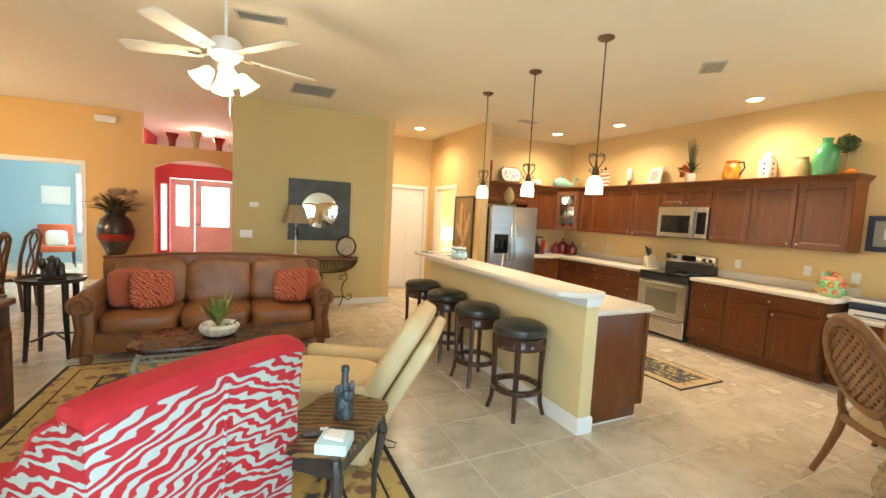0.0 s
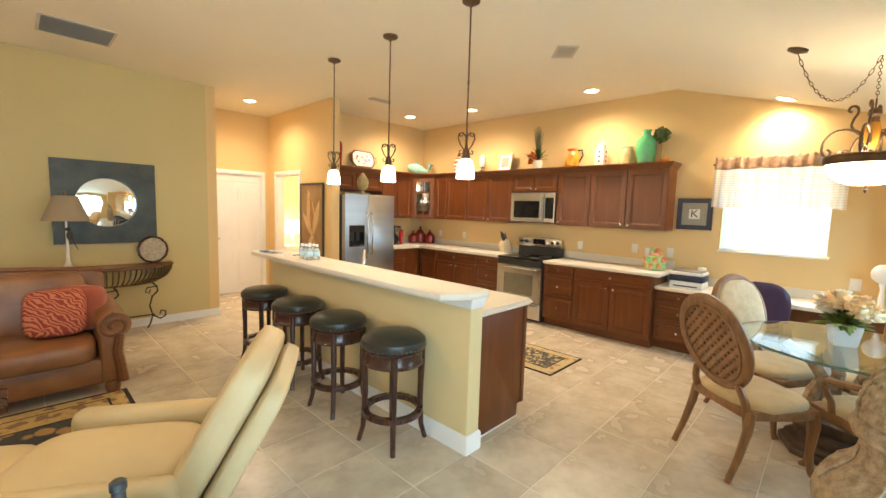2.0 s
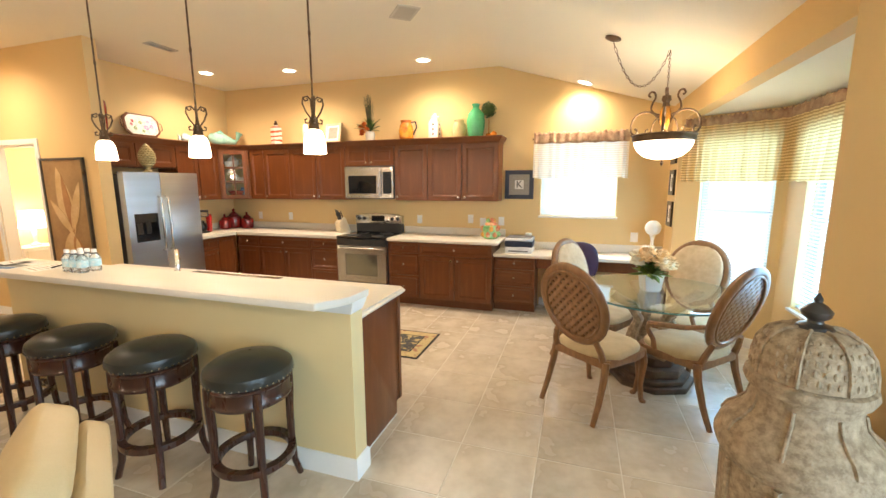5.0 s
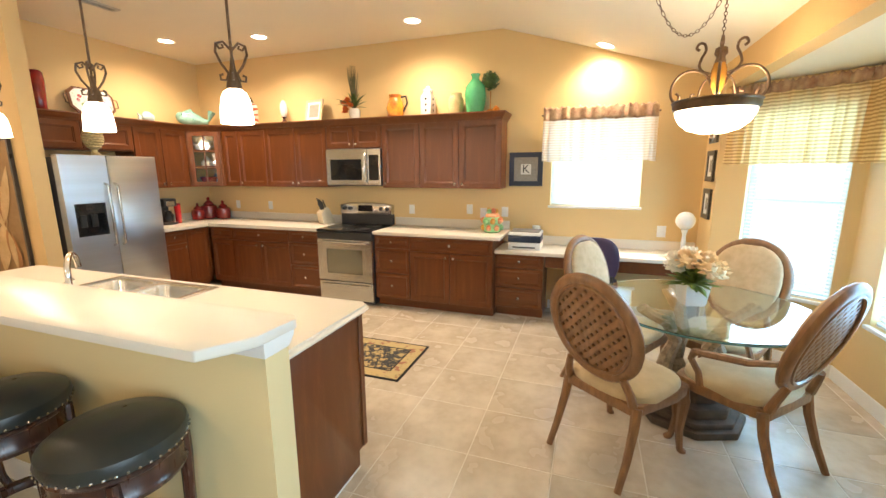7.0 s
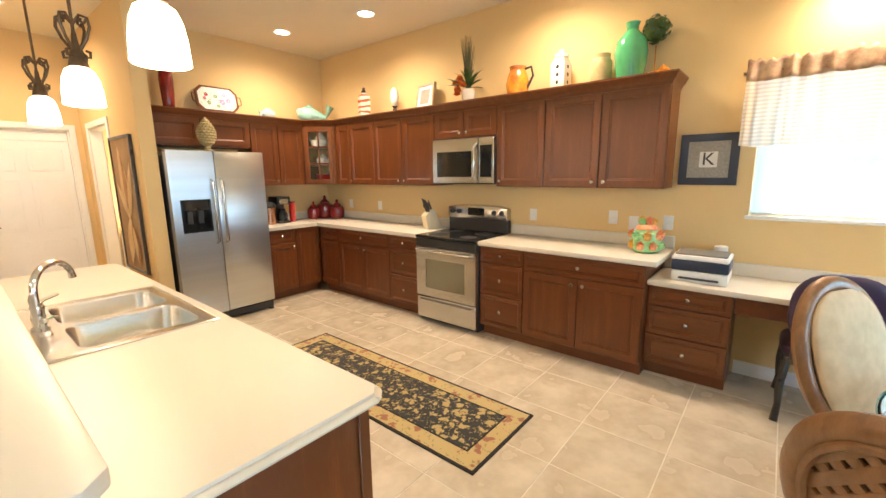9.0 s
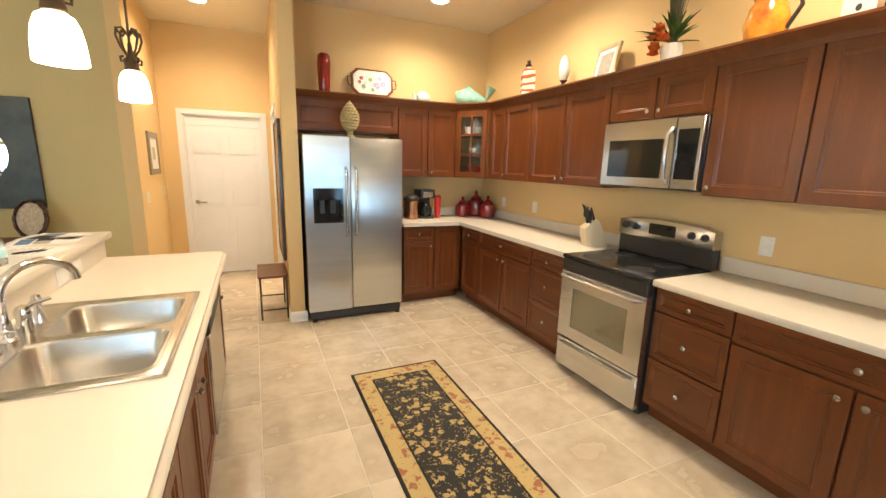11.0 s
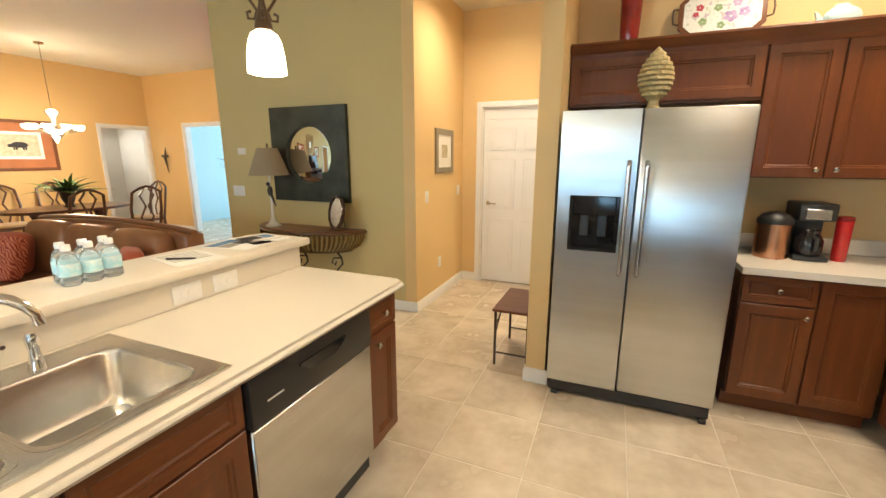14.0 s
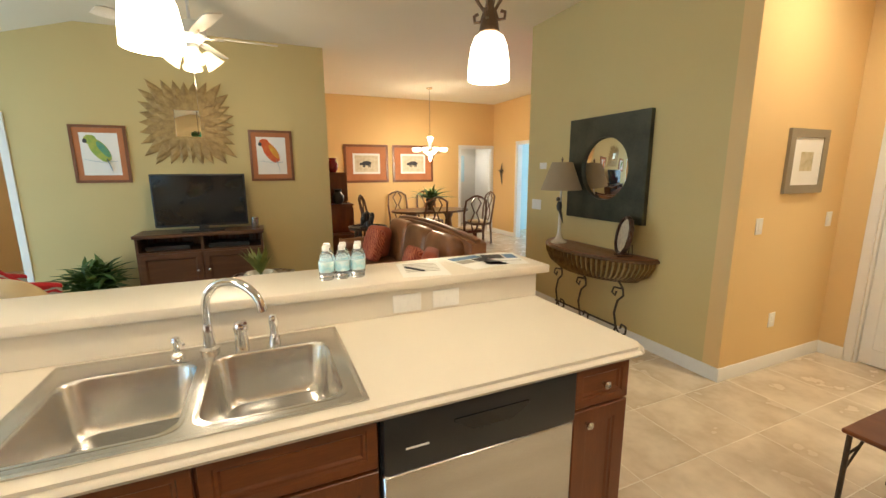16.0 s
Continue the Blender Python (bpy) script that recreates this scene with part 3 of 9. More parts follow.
def casing(name, x0, x1, z1, place, depth=0.16, w=0.062):
    """A white door casing on both faces of an opening."""
    bm = bm_new()
    for y0, y1 in ((-0.014, 0.004), (depth - 0.04, depth - 0.026)):
        box(bm, x0 - w, x0, y0, y1, 0, z1 + w, 0.003)
        box(bm, x1, x1 + w, y0, y1, 0, z1 + w, 0.003)
        box(bm, x0, x1, y0, y1, z1, z1 + w, 0.003)
    box(bm, x0 - 0.001, x0 + 0.016, 0.004, depth - 0.04, 0, z1)
    box(bm, x1 - 0.016, x1 + 0.001, 0.004, depth - 0.04, 0, z1)
    box(bm, x0 + 0.016, x1 - 0.016, 0.004, depth - 0.04, z1 - 0.016, z1 + 0.001)
    bmesh.ops.transform(bm, matrix=place, verts=bm.verts)
    return setting(name, bm, M_WHITE, "white painted door casing", "trim")


casing("trim_hall_door", 0, 0.9, 2.08, pose(2.41, 7.95, 0))
casing("trim_side_door", 0, 0.83, 2.08, pose(3.43, 7.60, 0, 0, 0, -90))
casing("trim_blue_room", 0, 1.45, 2.12, pose(-4.12, 9.05, 0))
casing("trim_bath", 0, 0.85, 2.08, pose(-5.2, 8.15, 0, 0, 0, 90))
casing("trim_tv_room", 0, 0.98, 2.10, pose(-2.0, 0.25, 0, 0, 0, 90))


def hall_door():
    d = thing("door_1", "white six-panel interior door, closed, with a nickel lever", "door", 2.86, 7.985, 0, 0, "", "structure")
    bm = bm_new()
    box(bm, -0.432, 0.432, 0, 0.035, 0.012, 1.945)
    part("leaf", bm, M_WHITE, d)
    bm = bm_new()
    box(bm, -0.448, 0.448, 0.045, 0.07, 0.0, 2.078)
    part("stop", bm, M_WHITE, d)
    bm = bm_new()
    box(bm, -0.432, 0.432, -0.004, 0.035, 1.947, 2.063, 0.002)
    part("transom_panel", bm, M_WHITE, d)
    for z0, z1 in ((0.14, 0.78), (0.92, 1.50), (1.60, 1.85)):
        for s in (-1, 1):
            bm = bm_new()
            box(bm, 0.05 * s, 0.36 * s, -0.008, 0.0, z0, z1, 0.007)
            box(bm, 0.085 * s, 0.325 * s, -0.013, -0.0085, z0 + 0.035, z1 - 0.035, 0.004)
            part("panel", bm, M_WHITE, d)
    bm = bm_new()
    lathe(bm, [(0.026, 0), (0.026, 0.008), (0.012, 0.012), (0.012, 0.035)], 14, pose(-0.365, -0.0, 0.98, 90))
    tube(bm, [(-0.365, -0.035, 0.98), (-0.32, -0.04, 0.98), (-0.26, -0.036, 0.975)], 0.009)
    part("lever", bm, M_NICKEL, d, "nickel lever handle")


hall_door()

# ---- kitchen ----


def knob(parent, x, y, z):
    bm = bm_new()
    lathe(bm, [(0.006, 0), (0.005, 0.012), (0.014, 0.018), (0.015, 0.024), (0.008, 0.03)], 12, pose(x, y, z, 90))
    part("knob", bm, M_NICKEL, parent, "round brushed nickel knob")


def front(parent, kind, x0, x1, z0, z1, y, knobs=(), mat=None):
    """A door or drawer front with rails round a recessed panel; its face lies at y."""
    g = 0.005
    x0, x1, z0, z1 = x0 + g, x1 - g, z0 + g, z1 - g
    bm = bm_new()
    r = 0.055 if kind != "drawer" else 0.03
    r = min(r, (z1 - z0) * 0.24)
    def loop(ins, yy):
        return [bm.verts.new((x, y + yy, z)) for x, z in ((x0 + ins, z0 + ins), (x1 - ins, z0 + ins), (x1 - ins, z1 - ins), (x0 + ins, z1 - ins))]
    if kind == "glass":
        rings = [loop(0, 0.019), loop(0, 0.003), loop(0.003, 0), loop(r, 0), loop(r, 0.019)]
        rings.append(rings[0])
        ring_faces(bm, rings, True)
    else:
        ring_faces(bm, [loop(0, 0.019), loop(0, 0.003), loop(0.003, 0), loop(r, 0), loop(r + 0.004, 0.006), loop(r + 0.011, 0.007), loop(r + 0.017, 0.014)], True, True, True)
    d = part("drawer_front" if kind in ("drawer", "slab") else "door", bm, mat or (M_WOODX if kind in ("drawer", "slab") else M_WOOD), parent)
    for kx, kz in knobs:
        knob(d, kx, y, kz)
    if kind == "glass":
        bm = bm_new()
        box(bm, x0 + r, x1 - r, y + 0.008, y + 0.012, z0 + r, z1 - r)
        p = part("pane", bm, M_GLASS, d, "clear glass pane")
        p.visible_shadow = False
        bm = bm_new()
        xm = (x0 + x1) / 2
        box(bm, xm - 0.008, xm + 0.008, y + 0.001, y + 0.018, z0 + r, z1 - r)
        for k in (1, 2):
            zz = z0 + r + (z1 - z0 - 2 * r) * k / 3
            box(bm, x0 + r, xm - 0.008, y + 0.001, y + 0.018, zz - 0.008, zz + 0.008)
            box(bm, xm + 0.008, x1 - r, y + 0.001, y + 0.018, zz - 0.008, zz + 0.008)
        part("muntin", bm, M_WOOD, d)
    return d


def cabinet(label, place, w, z0, z1, depth, fronts, toe=False, name="base_cabinet", group=""):
    """x from 0 to w along the wall, y from 0 at the wall to -depth at the doors' backs."""
    c = thing(name, label, "cabinet", 0, 0, 0, 0, group)
    c.matrix_world = place
    bm = bm_new()
    box(bm, 0.0006, w - 0.0006, -depth, -0.003, z0 + (0.10 if toe else 0), z1)
    part("body", bm, M_WOOD, c)
    if toe:
        bm = bm_new()
        box(bm, 0.0006, w - 0.0006, -depth + 0.06, -0.003, z0, z0 + 0.10)
        part("toe_kick", bm, M_WOODX, c)
    for f in fronts:
        front(c, f[0], f[1], f[2], f[3], f[4], -depth - 0.02, f[5] if len(f) > 5 else ())
    return c


def east(y):
    return pose(5.9, y, 0, 0, 0, -90)


UP, UZ = "wall cabinets over the counter", (1.40, 2.14)
K = 0.045
for ya, yb, hinge in ((2.406, 1.925, 0), (2.88, 2.406, 1), (3.365, 2.88, 0), (4.615, 4.13, 0), (5.09, 4.615, 1), (5.55, 5.09, 0)):
    w = ya - yb
    cabinet("dark cherry wall cabinet with one recessed-panel door", east(ya), w, *UZ, 0.29, [("door", 0, w, *UZ, [(K if hinge == 0 else w - K, 1.45)])], name="wall_cabinet", group=UP)
cabinet("narrow dark cherry wall cabinet by the corner", east(5.82), 0.27, *UZ, 0.29, [("door", 0, 0.27, *UZ)], name="wall_cabinet", group=UP)
cabinet("short dark cherry cabinet above the microwave, two small doors", east(4.13), 0.765, 1.87, 2.14, 0.29, [("door", 0, 0.3825, 1.875, 2.14, [(0.34, 1.92)]), ("door", 0.3825, 0.765, 1.875, 2.14, [(0.425, 1.92)])], name="wall_cabinet", group=UP)
cabinet("dark cherry wall cabinet with two doors by the refrigerator", pose(4.63, 6.5, 0), 0.69, *UZ, 0.33, [("door", 0, 0.345, *UZ, [(0.30, 1.45)]), ("door", 0.345, 0.69, *UZ, [(0.39, 1.45)])], name="wall_cabinet", group=UP)
cabinet("dark cherry cabinet above the refrigerator, two wide doors", pose(3.565, 6.5, 0), 1.065, 1.84, 2.14, 0.33, [("door", 0, 0.53, 1.85, 2.14), ("door", 0.53, 1.065, 1.85, 2.14)], name="wall_cabinet", group=UP)


def corner_cabinet():
    c = thing("corner_cabinet", "diagonal corner wall cabinet with a glass door and crockery inside", "cabinet", 5.9, 6.5, 0)
    a, b = Vector((-0.58, -0.35)), Vector((-0.33, -0.68))
    d = (b - a)
    ln = d.length
    pl = [(-0.58, -0.003), (-0.58, -0.35), (-0.33, -0.68), (-0.003, -0.68), (-0.003, -0.003)]
    for nm, z0, z1 in (("bottom", 1.40, 1.42), ("top", 2.12, 2.14), ("shelf", 1.64, 1.652), ("shelf", 1.88, 1.892)):
        bm = bm_new()
        prism(bm, [(x * 0.96, y * 0.96) for x, y in pl] if nm == "shelf" else pl, z0, z1)
        part(nm, bm, M_WOODX, c)
    for q in ((-0.58, -0.565, -0.35, -0.003), (-0.33, -0.003, -0.68, -0.665)):
        bm = bm_new()
        box(bm, *q, 1.42, 2.12)
        part("side_panel", bm, M_WOOD, c)
    m = Matrix.Translation((a.x, a.y, 0)) @ Matrix.Rotation(math.atan2(d.y, d.x), 4, "Z")
    for x0, x1 in ((0, 0.03), (ln - 0.03, ln)):
        bm = bm_new()
        box(bm, x0, x1, 0, 0.018, 1.42, 2.12)
        part("face_frame", bm, M_WOOD, c).matrix_basis = m
    front(c, "glass", 0.02, ln - 0.02, 1.405, 2.135, -0.02).matrix_basis = m
    return c


corner_cabinet()


def crockery(name, label, x, y, z, prof, mat, category="crockery"):
    bm = bm_new()
    lathe(bm, [(q * 1.35, h * 1.35) for q, h in prof], 20)
    o = part(name, bm, mat)
    o.location = (x, y, z)
    return tagged(o, label, category)


POT = [(0.03, 0), (0.055, 0.02), (0.065, 0.06), (0.045, 0.10), (0.02, 0.115), (0.012, 0.13), (0.004, 0.14)]
CUP = [(0.02, 0), (0.035, 0.015), (0.045, 0.06), (0.042, 0.06), (0.03, 0.02)]
def teapot(x, y, z):
    o = crockery("teapot", "white china teapot on the corner cabinet shelf", x, y, z, POT, M_WHITECER)
    bm = bm_new()
    tube(bm, [(-0.075, 0.03, 0.05), (-0.12, 0.05, 0.075), (-0.135, 0.057, 0.125)], [0.018, 0.012, 0.008], 8)
    part("spout", bm, M_WHITECER, o)
    bm = bm_new()
    tube(bm, [(0.06, -0.04, 0.12), (0.10, -0.06, 0.12), (0.11, -0.065, 0.08), (0.07, -0.045, 0.04)], 0.007, 8)
    part("handle", bm, M_WHITECER, o)


teapot(5.58, 6.13, 1.893)
crockery("cup", "white china cup on the corner cabinet shelf", 5.49, 6.13, 1.893, CUP, M_WHITECER)
crockery("sugar_bowl", "white china sugar bowl on the corner cabinet shelf", 5.60, 6.13, 1.653, [(q * 0.85, h * 0.85) for q, h in POT], M_WHITECER)
crockery("jar", "blue glazed jar on the corner cabinet floor", 5.66, 6.03, 1.421, [(0.03, 0), (0.045, 0.02), (0.045, 0.08), (0.03, 0.10), (0.032, 0.115)], M_BLUEPAPER)
crockery("cup", "white china cup on the corner cabinet shelf", 5.53, 6.08, 1.653, CUP, M_WHITECER)
crockery("cup", "white china cup on the corner cabinet shelf", 5.64, 6.02, 1.653, CUP, M_WHITECER)
crockery("bowl", "red glazed bowl on the corner cabinet shelf", 5.58, 6.10, 1.421, [(0.03, 0), (0.07, 0.03), (0.09, 0.08), (0.085, 0.08), (0.05, 0.02)], M_REDGLAZE)

bm = bm_new()
crown = [(-0.02, 2.13), (-0.02, 2.218), (0.045, 2.218), (0.047, 2.205), (0.035, 2.192), (0.028, 2.172), (0.010, 2.155), (0.003, 2.13)]
sweep2(bm, [(5.9, 1.925), (5.588, 1.925), (5.588, 5.80), (5.32, 6.148), (3.566, 6.148)], crown)
setting("trim_crown", bm, M_WOODX, "dark cherry crown moulding on top of the wall cabinets", "trim")
bm = bm_new()
prism(bm, [(5.895, 1.935), (5.598, 1.935), (5.598, 5.81), (5.335, 6.16), (3.567, 6.16), (3.567, 6.495), (5.895, 6.495)], 2.19, 2.219)
setting("trim_cabinet_top", bm, M_WOODX, "dark cherry dust top over the wall cabinets", "trim")

BASE = "base cabinets under the counter"
BZ = (0.0, 0.872)


def drawers3(w):
    return [("drawer", 0, w, 0.72, 0.865, [(w / 2, 0.79)]), ("drawer", 0, w, 0.42, 0.72, [(w / 2, 0.57)]), ("drawer", 0, w, 0.11, 0.42, [(w / 2, 0.27)])]


cabinet("dark cherry base cabinet with three drawers", east(3.36), 0.45, *BZ, 0.56, drawers3(0.45), True, group=BASE)
w = 0.97
cabinet("dark cherry base cabinet, wide drawer over two doors", east(2.91), w, *BZ, 0.56, [("drawer", 0, w, 0.70, 0.865, [(w / 2, 0.785)]), ("door", 0, w / 2, 0.11, 0.70, [(w / 2 - K, 0.645)]), ("door", w / 2, w, 0.11, 0.70, [(w / 2 + K, 0.645)])], True, group=BASE)
cabinet("dark cherry base cabinet with three drawers", east(4.59), 0.475, *BZ, 0.56, drawers3(0.475), True, group=BASE)
w = 0.92
cabinet("dark cherry base cabinet, wide drawer over two doors", east(5.51), w, *BZ, 0.56, [("drawer", 0, w, 0.70, 0.865, [(w / 2, 0.785)]), ("door", 0, w / 2, 0.11, 0.70, [(w / 2 - K, 0.645)]), ("door", w / 2, w, 0.11, 0.70, [(w / 2 + K, 0.645)])], True, group=BASE)
cabinet("dark cherry corner base cabinet with a narrow drawer", east(5.90), 0.388, *BZ, 0.56, [("drawer", 0, 0.388, 0.70, 0.865, [(0.2, 0.785)]), ("door", 0, 0.388, 0.11, 0.70)], True, group=BASE)
cabinet("dark cherry base cabinet, drawer over one door", pose(4.62, 6.5, 0), 0.36, *BZ, 0.56, [("drawer", 0, 0.36, 0.70, 0.865, [(0.18, 0.785)]), ("door", 0, 0.36, 0.11, 0.70, [(0.32, 0.645)])], True, group=BASE)
cabinet("dark cherry blind corner base cabinet with one door", pose(4.98, 6.5, 0), 0.335, *BZ, 0.56, [("door", 0, 0.335, 0.11, 0.865)], True, group=BASE)
cabinet("low dark cherry desk cabinet with three drawers", east(1.94), 0.52, 0.0, 0.718, 0.44, [("drawer", 0, 0.52, 0.56, 0.71, [(0.26, 0.635)]), ("drawer", 0, 0.52, 0.34, 0.56, [(0.26, 0.45)]), ("drawer", 0, 0.52, 0.11, 0.34, [(0.26, 0.225)])], True, name="desk_cabinet")
dk = thing("desk_support", "dark cherry apron and end panel under the desk top", "desk", 5.9, 0, 0)
bm = bm_new()
box(bm, -0.42, -0.40, -0.05, 1.41, 0.58, 0.718, 0.003)
part("apron", bm, M_WOODX, dk)
bm = bm_new()
box(bm, -0.42, -0.01, -0.055, -0.035, 0.0, 0.578)
part("end_panel", bm, M_WOOD, dk)


def worktop(name, label, poly, z0, z1, splashes):
    t = thing(name, label, "counter", 0, 0, 0)
    bm = bm_new()
    prism(bm, poly, z0, z1, 0.008)
    part("slab", bm, M_COUNTER, t)
    for s in splashes:
        bm = bm_new()
        box(bm, *s, z1 + 0.001, z1 + 0.10, 0.004)
        part("backsplash", bm, M_COUNTER, t)


worktop("worktop", "cream laminate worktop with a low backsplash beside the range", [(5.27, 1.86), (5.9, 1.86), (5.9, 3.355), (5.27, 3.355)], 0.875, 0.915, [(5.88, 5.9, 1.87, 3.35)])
worktop("worktop", "L-shaped cream laminate worktop with a low backsplash", [(5.27, 4.115), (5.9, 4.115), (5.9, 6.5), (4.60, 6.5), (4.60, 5.87), (5.27, 5.87)], 0.875, 0.915, [(5.88, 5.9, 4.12, 6.48), (4.61, 5.9, 6.48, 6.5)])
worktop("worktop", "cream laminate desk top, lower than the counter", [(5.37, -0.055), (5.9, -0.055), (5.9, 1.935), (5.37, 1.935)], 0.72, 0.76, [(5.88, 5.9, -0.05, 1.93)])


def refrigerator():
    r = thing("refrigerator", "stainless steel side-by-side refrigerator with a black dispenser", "refrigerator", 3.59, 6.48, 0)
    bm = bm_new()
    box(bm, 0.005, 0.925, -0.71, 0.0, 0.03, 1.75, 0.006)
    part("body", bm, material("dark_grey_side", (0.05, 0.05, 0.052), 0.5, fine=200, bump=0.1), r)
    sp = 0.415
    for x0, x1, nm in ((0, sp - 0.004, "freezer"), (sp + 0.004, 0.93, "fresh")):
        bm = bm_new()
        if nm == "freezer":
            frame_ring(bm, [(x0, 0.11), (x1, 0.11), (x1, 1.77), (x0, 1.77)], [(0.07, 0.975), (0.345, 0.975), (0.345, 1.30), (0.07, 1.30)], -0.80, -0.715)
        else:
            box(bm, x0, x1, -0.80, -0.715, 0.11, 1.77, 0.012, 2)
        d = part("door", bm, M_STEELDOOR, r, "brushed stainless steel door")
        hx = sp - 0.045 if nm == "freezer" else sp + 0.045
        bm = bm_new()
        tube(bm, [(hx, -0.80, 1.49), (hx, -0.845, 1.47), (hx, -0.85, 1.17), (hx, -0.845, 0.87), (hx, -0.80, 0.85)], 0.013, 10)
        part("handle", bm, M_STEEL, d, "vertical steel bar handle")
        if nm == "freezer":
            bm = bm_new()
            box(bm, 0.071, 0.344, -0.73, -0.72, 0.976, 1.299)
            box(bm, 0.071, 0.090, -0.803, -0.73, 0.976, 1.299)
            box(bm, 0.325, 0.344, -0.803, -0.73, 0.976, 1.299)
            box(bm, 0.09, 0.325, -0.803, -0.73, 0.976, 0.995)
            box(bm, 0.09, 0.325, -0.804, -0.735, 1.19, 1.299, 0.005)
            q = part("dispenser", bm, M_BLACKGLOSS, d, "black water and ice dispenser")
            bm = bm_new()
            box(bm, 0.13, 0.18, -0.765, -0.74, 1.06, 1.185, 0.004)
            box(bm, 0.23, 0.28, -0.765, -0.74, 1.06, 1.185, 0.004)
            q2 = part("dispenser_lever", bm, M_BLACK, d)
    bm = bm_new()
    box(bm, 0.01, 0.92, -0.775, -0.715, 0.025, 0.10, 0.006)
    part("base_grille", bm, M_BLACK, r)
    bm = bm_new()
    box(bm, 0.0, 0.93, -0.78, -0.70, 1.752, 1.768)
    part("hinge_cover", bm, M_BLACK, r)
    for fx in (0.03, 0.87):
        bm = bm_new()
        box(bm, fx, fx + 0.04, -0.79, -0.73, 0.0, 0.03, 0.004)
        part("foot", bm, M_BLACK, r)


refrigerator()


def stove():
    r = thing("range", "stainless steel electric range with a black glass top", "stove", 5.9, 4.11, 0, -90)
    w = 0.75
    bm = bm_new()
    box(bm, 0.003, w - 0.003, -0.60, -0.02, 0.02, 0.89)
    part("body", bm, M_BLACK, r)
    bm = bm_new()
    box(bm, 0, w, -0.655, -0.08, 0.891, 0.918, 0.006)
    t = part("cooktop", bm, M_BLACKGLOSS, r, "black glass cooktop")
    for x, y, rad in ((0.19, -0.50, 0.10), (0.56, -0.50, 0.085), (0.19, -0.22, 0.085), (0.56, -0.22, 0.10)):
        bm = bm_new()
        lathe(bm, [(rad, 0), (rad, 0.0008), (rad - 0.006, 0.0009)], 28, pose(x, y, 0.9182), True)
        part("burner_ring", bm, M_BLACK, t)
    bm = bm_new()
    box(bm, 0.005, w - 0.005, -0.650, -0.60, 0.80, 0.888, 0.006)
    part("vent_rail", bm, M_BLACK, r)
    bm = bm_new()
    frame_ring(bm, [(0.004, 0.29), (w - 0.004, 0.29), (w - 0.004, 0.795), (0.004, 0.795)], [(0.13, 0.38), (0.62, 0.38), (0.62, 0.68), (0.13, 0.68)], -0.645, -0.602)
    d = part("oven_door", bm, M_STEEL, r, "stainless oven door")
    bm = bm_new()
    box(bm, 0.13, 0.62, -0.640, -0.61, 0.38, 0.68)
    part("oven_window", bm, M_OVENGLASS, d, "tinted oven window")
    bm = bm_new()
    tube(bm, [(0.04, -0.645, 0.765), (0.05, -0.69, 0.765), (0.70, -0.69, 0.765), (0.71, -0.645, 0.765)], 0.012, 10)
    part("handle", bm, M_STEEL, d)
    bm = bm_new()
    box(bm, 0.004, w - 0.004, -0.645, -0.602, 0.05, 0.28, 0.008)
    s = part("storage_drawer", bm, M_STEEL, r)
    bm = bm_new()
    tube(bm, [(0.05, -0.645, 0.245), (0.06, -0.665, 0.245), (0.69, -0.665, 0.245), (0.70, -0.645, 0.245)], 0.009, 8)
    part("handle", bm, M_STEEL, s)
    bm = bm_new()
    box(bm, 0.0, w, -0.09, -0.02, 0.918, 1.05, 0.004)
    part("back_panel", bm, M_BLACK, r)
    bm = bm_new()
    prism(bm, [(0.0, 1.05), (w, 1.05), (w, 1.165), (w * 0.85, 1.19), (w * 0.5, 1.198), (w * 0.15, 1.19), (0.0, 1.165)], 0, 0.085, 0.006, pose(0, -0.02, 0, 90))
    c = part("control_panel", bm, M_STEEL, r, "curved steel control panel")
    bm = bm_new()
    box(bm, 0.27, 0.48, -0.110, -0.104, 1.085, 1.165, 0.003)
    part("display", bm, M_BLACKGLOSS, c)
    for x in (0.06, 0.15, 0.60, 0.69):
        bm = bm_new()
        lathe(bm, [(0.026, 0), (0.026, 0.004), (0.02, 0.008), (0.018, 0.024), (0.01, 0.026)], 16, pose(x, -0.105, 1.122, 90))
        part("control_knob", bm, M_BLACK, c)


stove()


def microwave():
    r = thing("microwave", "stainless steel over-the-range microwave", "microwave", 5.9, 4.125, 0, -90)
    w = 0.755
    bm = bm_new()
    box(bm, 0, w, -0.31, -0.004, 1.42, 1.865, 0.004)
    part("body", bm, M_BLACK, r)
    bm = bm_new()
    frame_ring(bm, [(0.004, 1.43), (0.575, 1.43), (0.575, 1.86), (0.004, 1.86)], [(0.06, 1.49), (0.50, 1.49), (0.50, 1.74), (0.06, 1.74)], -0.345, -0.312)
    d = part("door", bm, M_STEEL, r)
    bm = bm_new()
    box(bm, 0.06, 0.50, -0.342, -0.32, 1.49, 1.74)
    part("window", bm, M_BLACKGLOSS, d, "dark microwave window")
    bm = bm_new()
    tube(bm, [(0.555, -0.345, 1.80), (0.555, -0.385, 1.76), (0.555, -0.392, 1.63), (0.555, -0.385, 1.50), (0.555, -0.345, 1.46)], 0.013, 10)
    part("handle", bm, M_STEEL, d)
    bm = bm_new()
    box(bm, 0.58, w - 0.003, -0.345, -0.312, 1.43, 1.86, 0.004)
    c = part("control_panel", bm, M_STEEL, r)
    bm = bm_new()
    box(bm, 0.60, w - 0.025, -0.348, -0.3455, 1.49, 1.79)
    part("keypad", bm, M_BLACKGLOSS, c)


microwave()

# island with a raised bar
bm = bm_new()
box(bm, 2.165, 2.285, 2.052, 4.93, 0, 1.03)
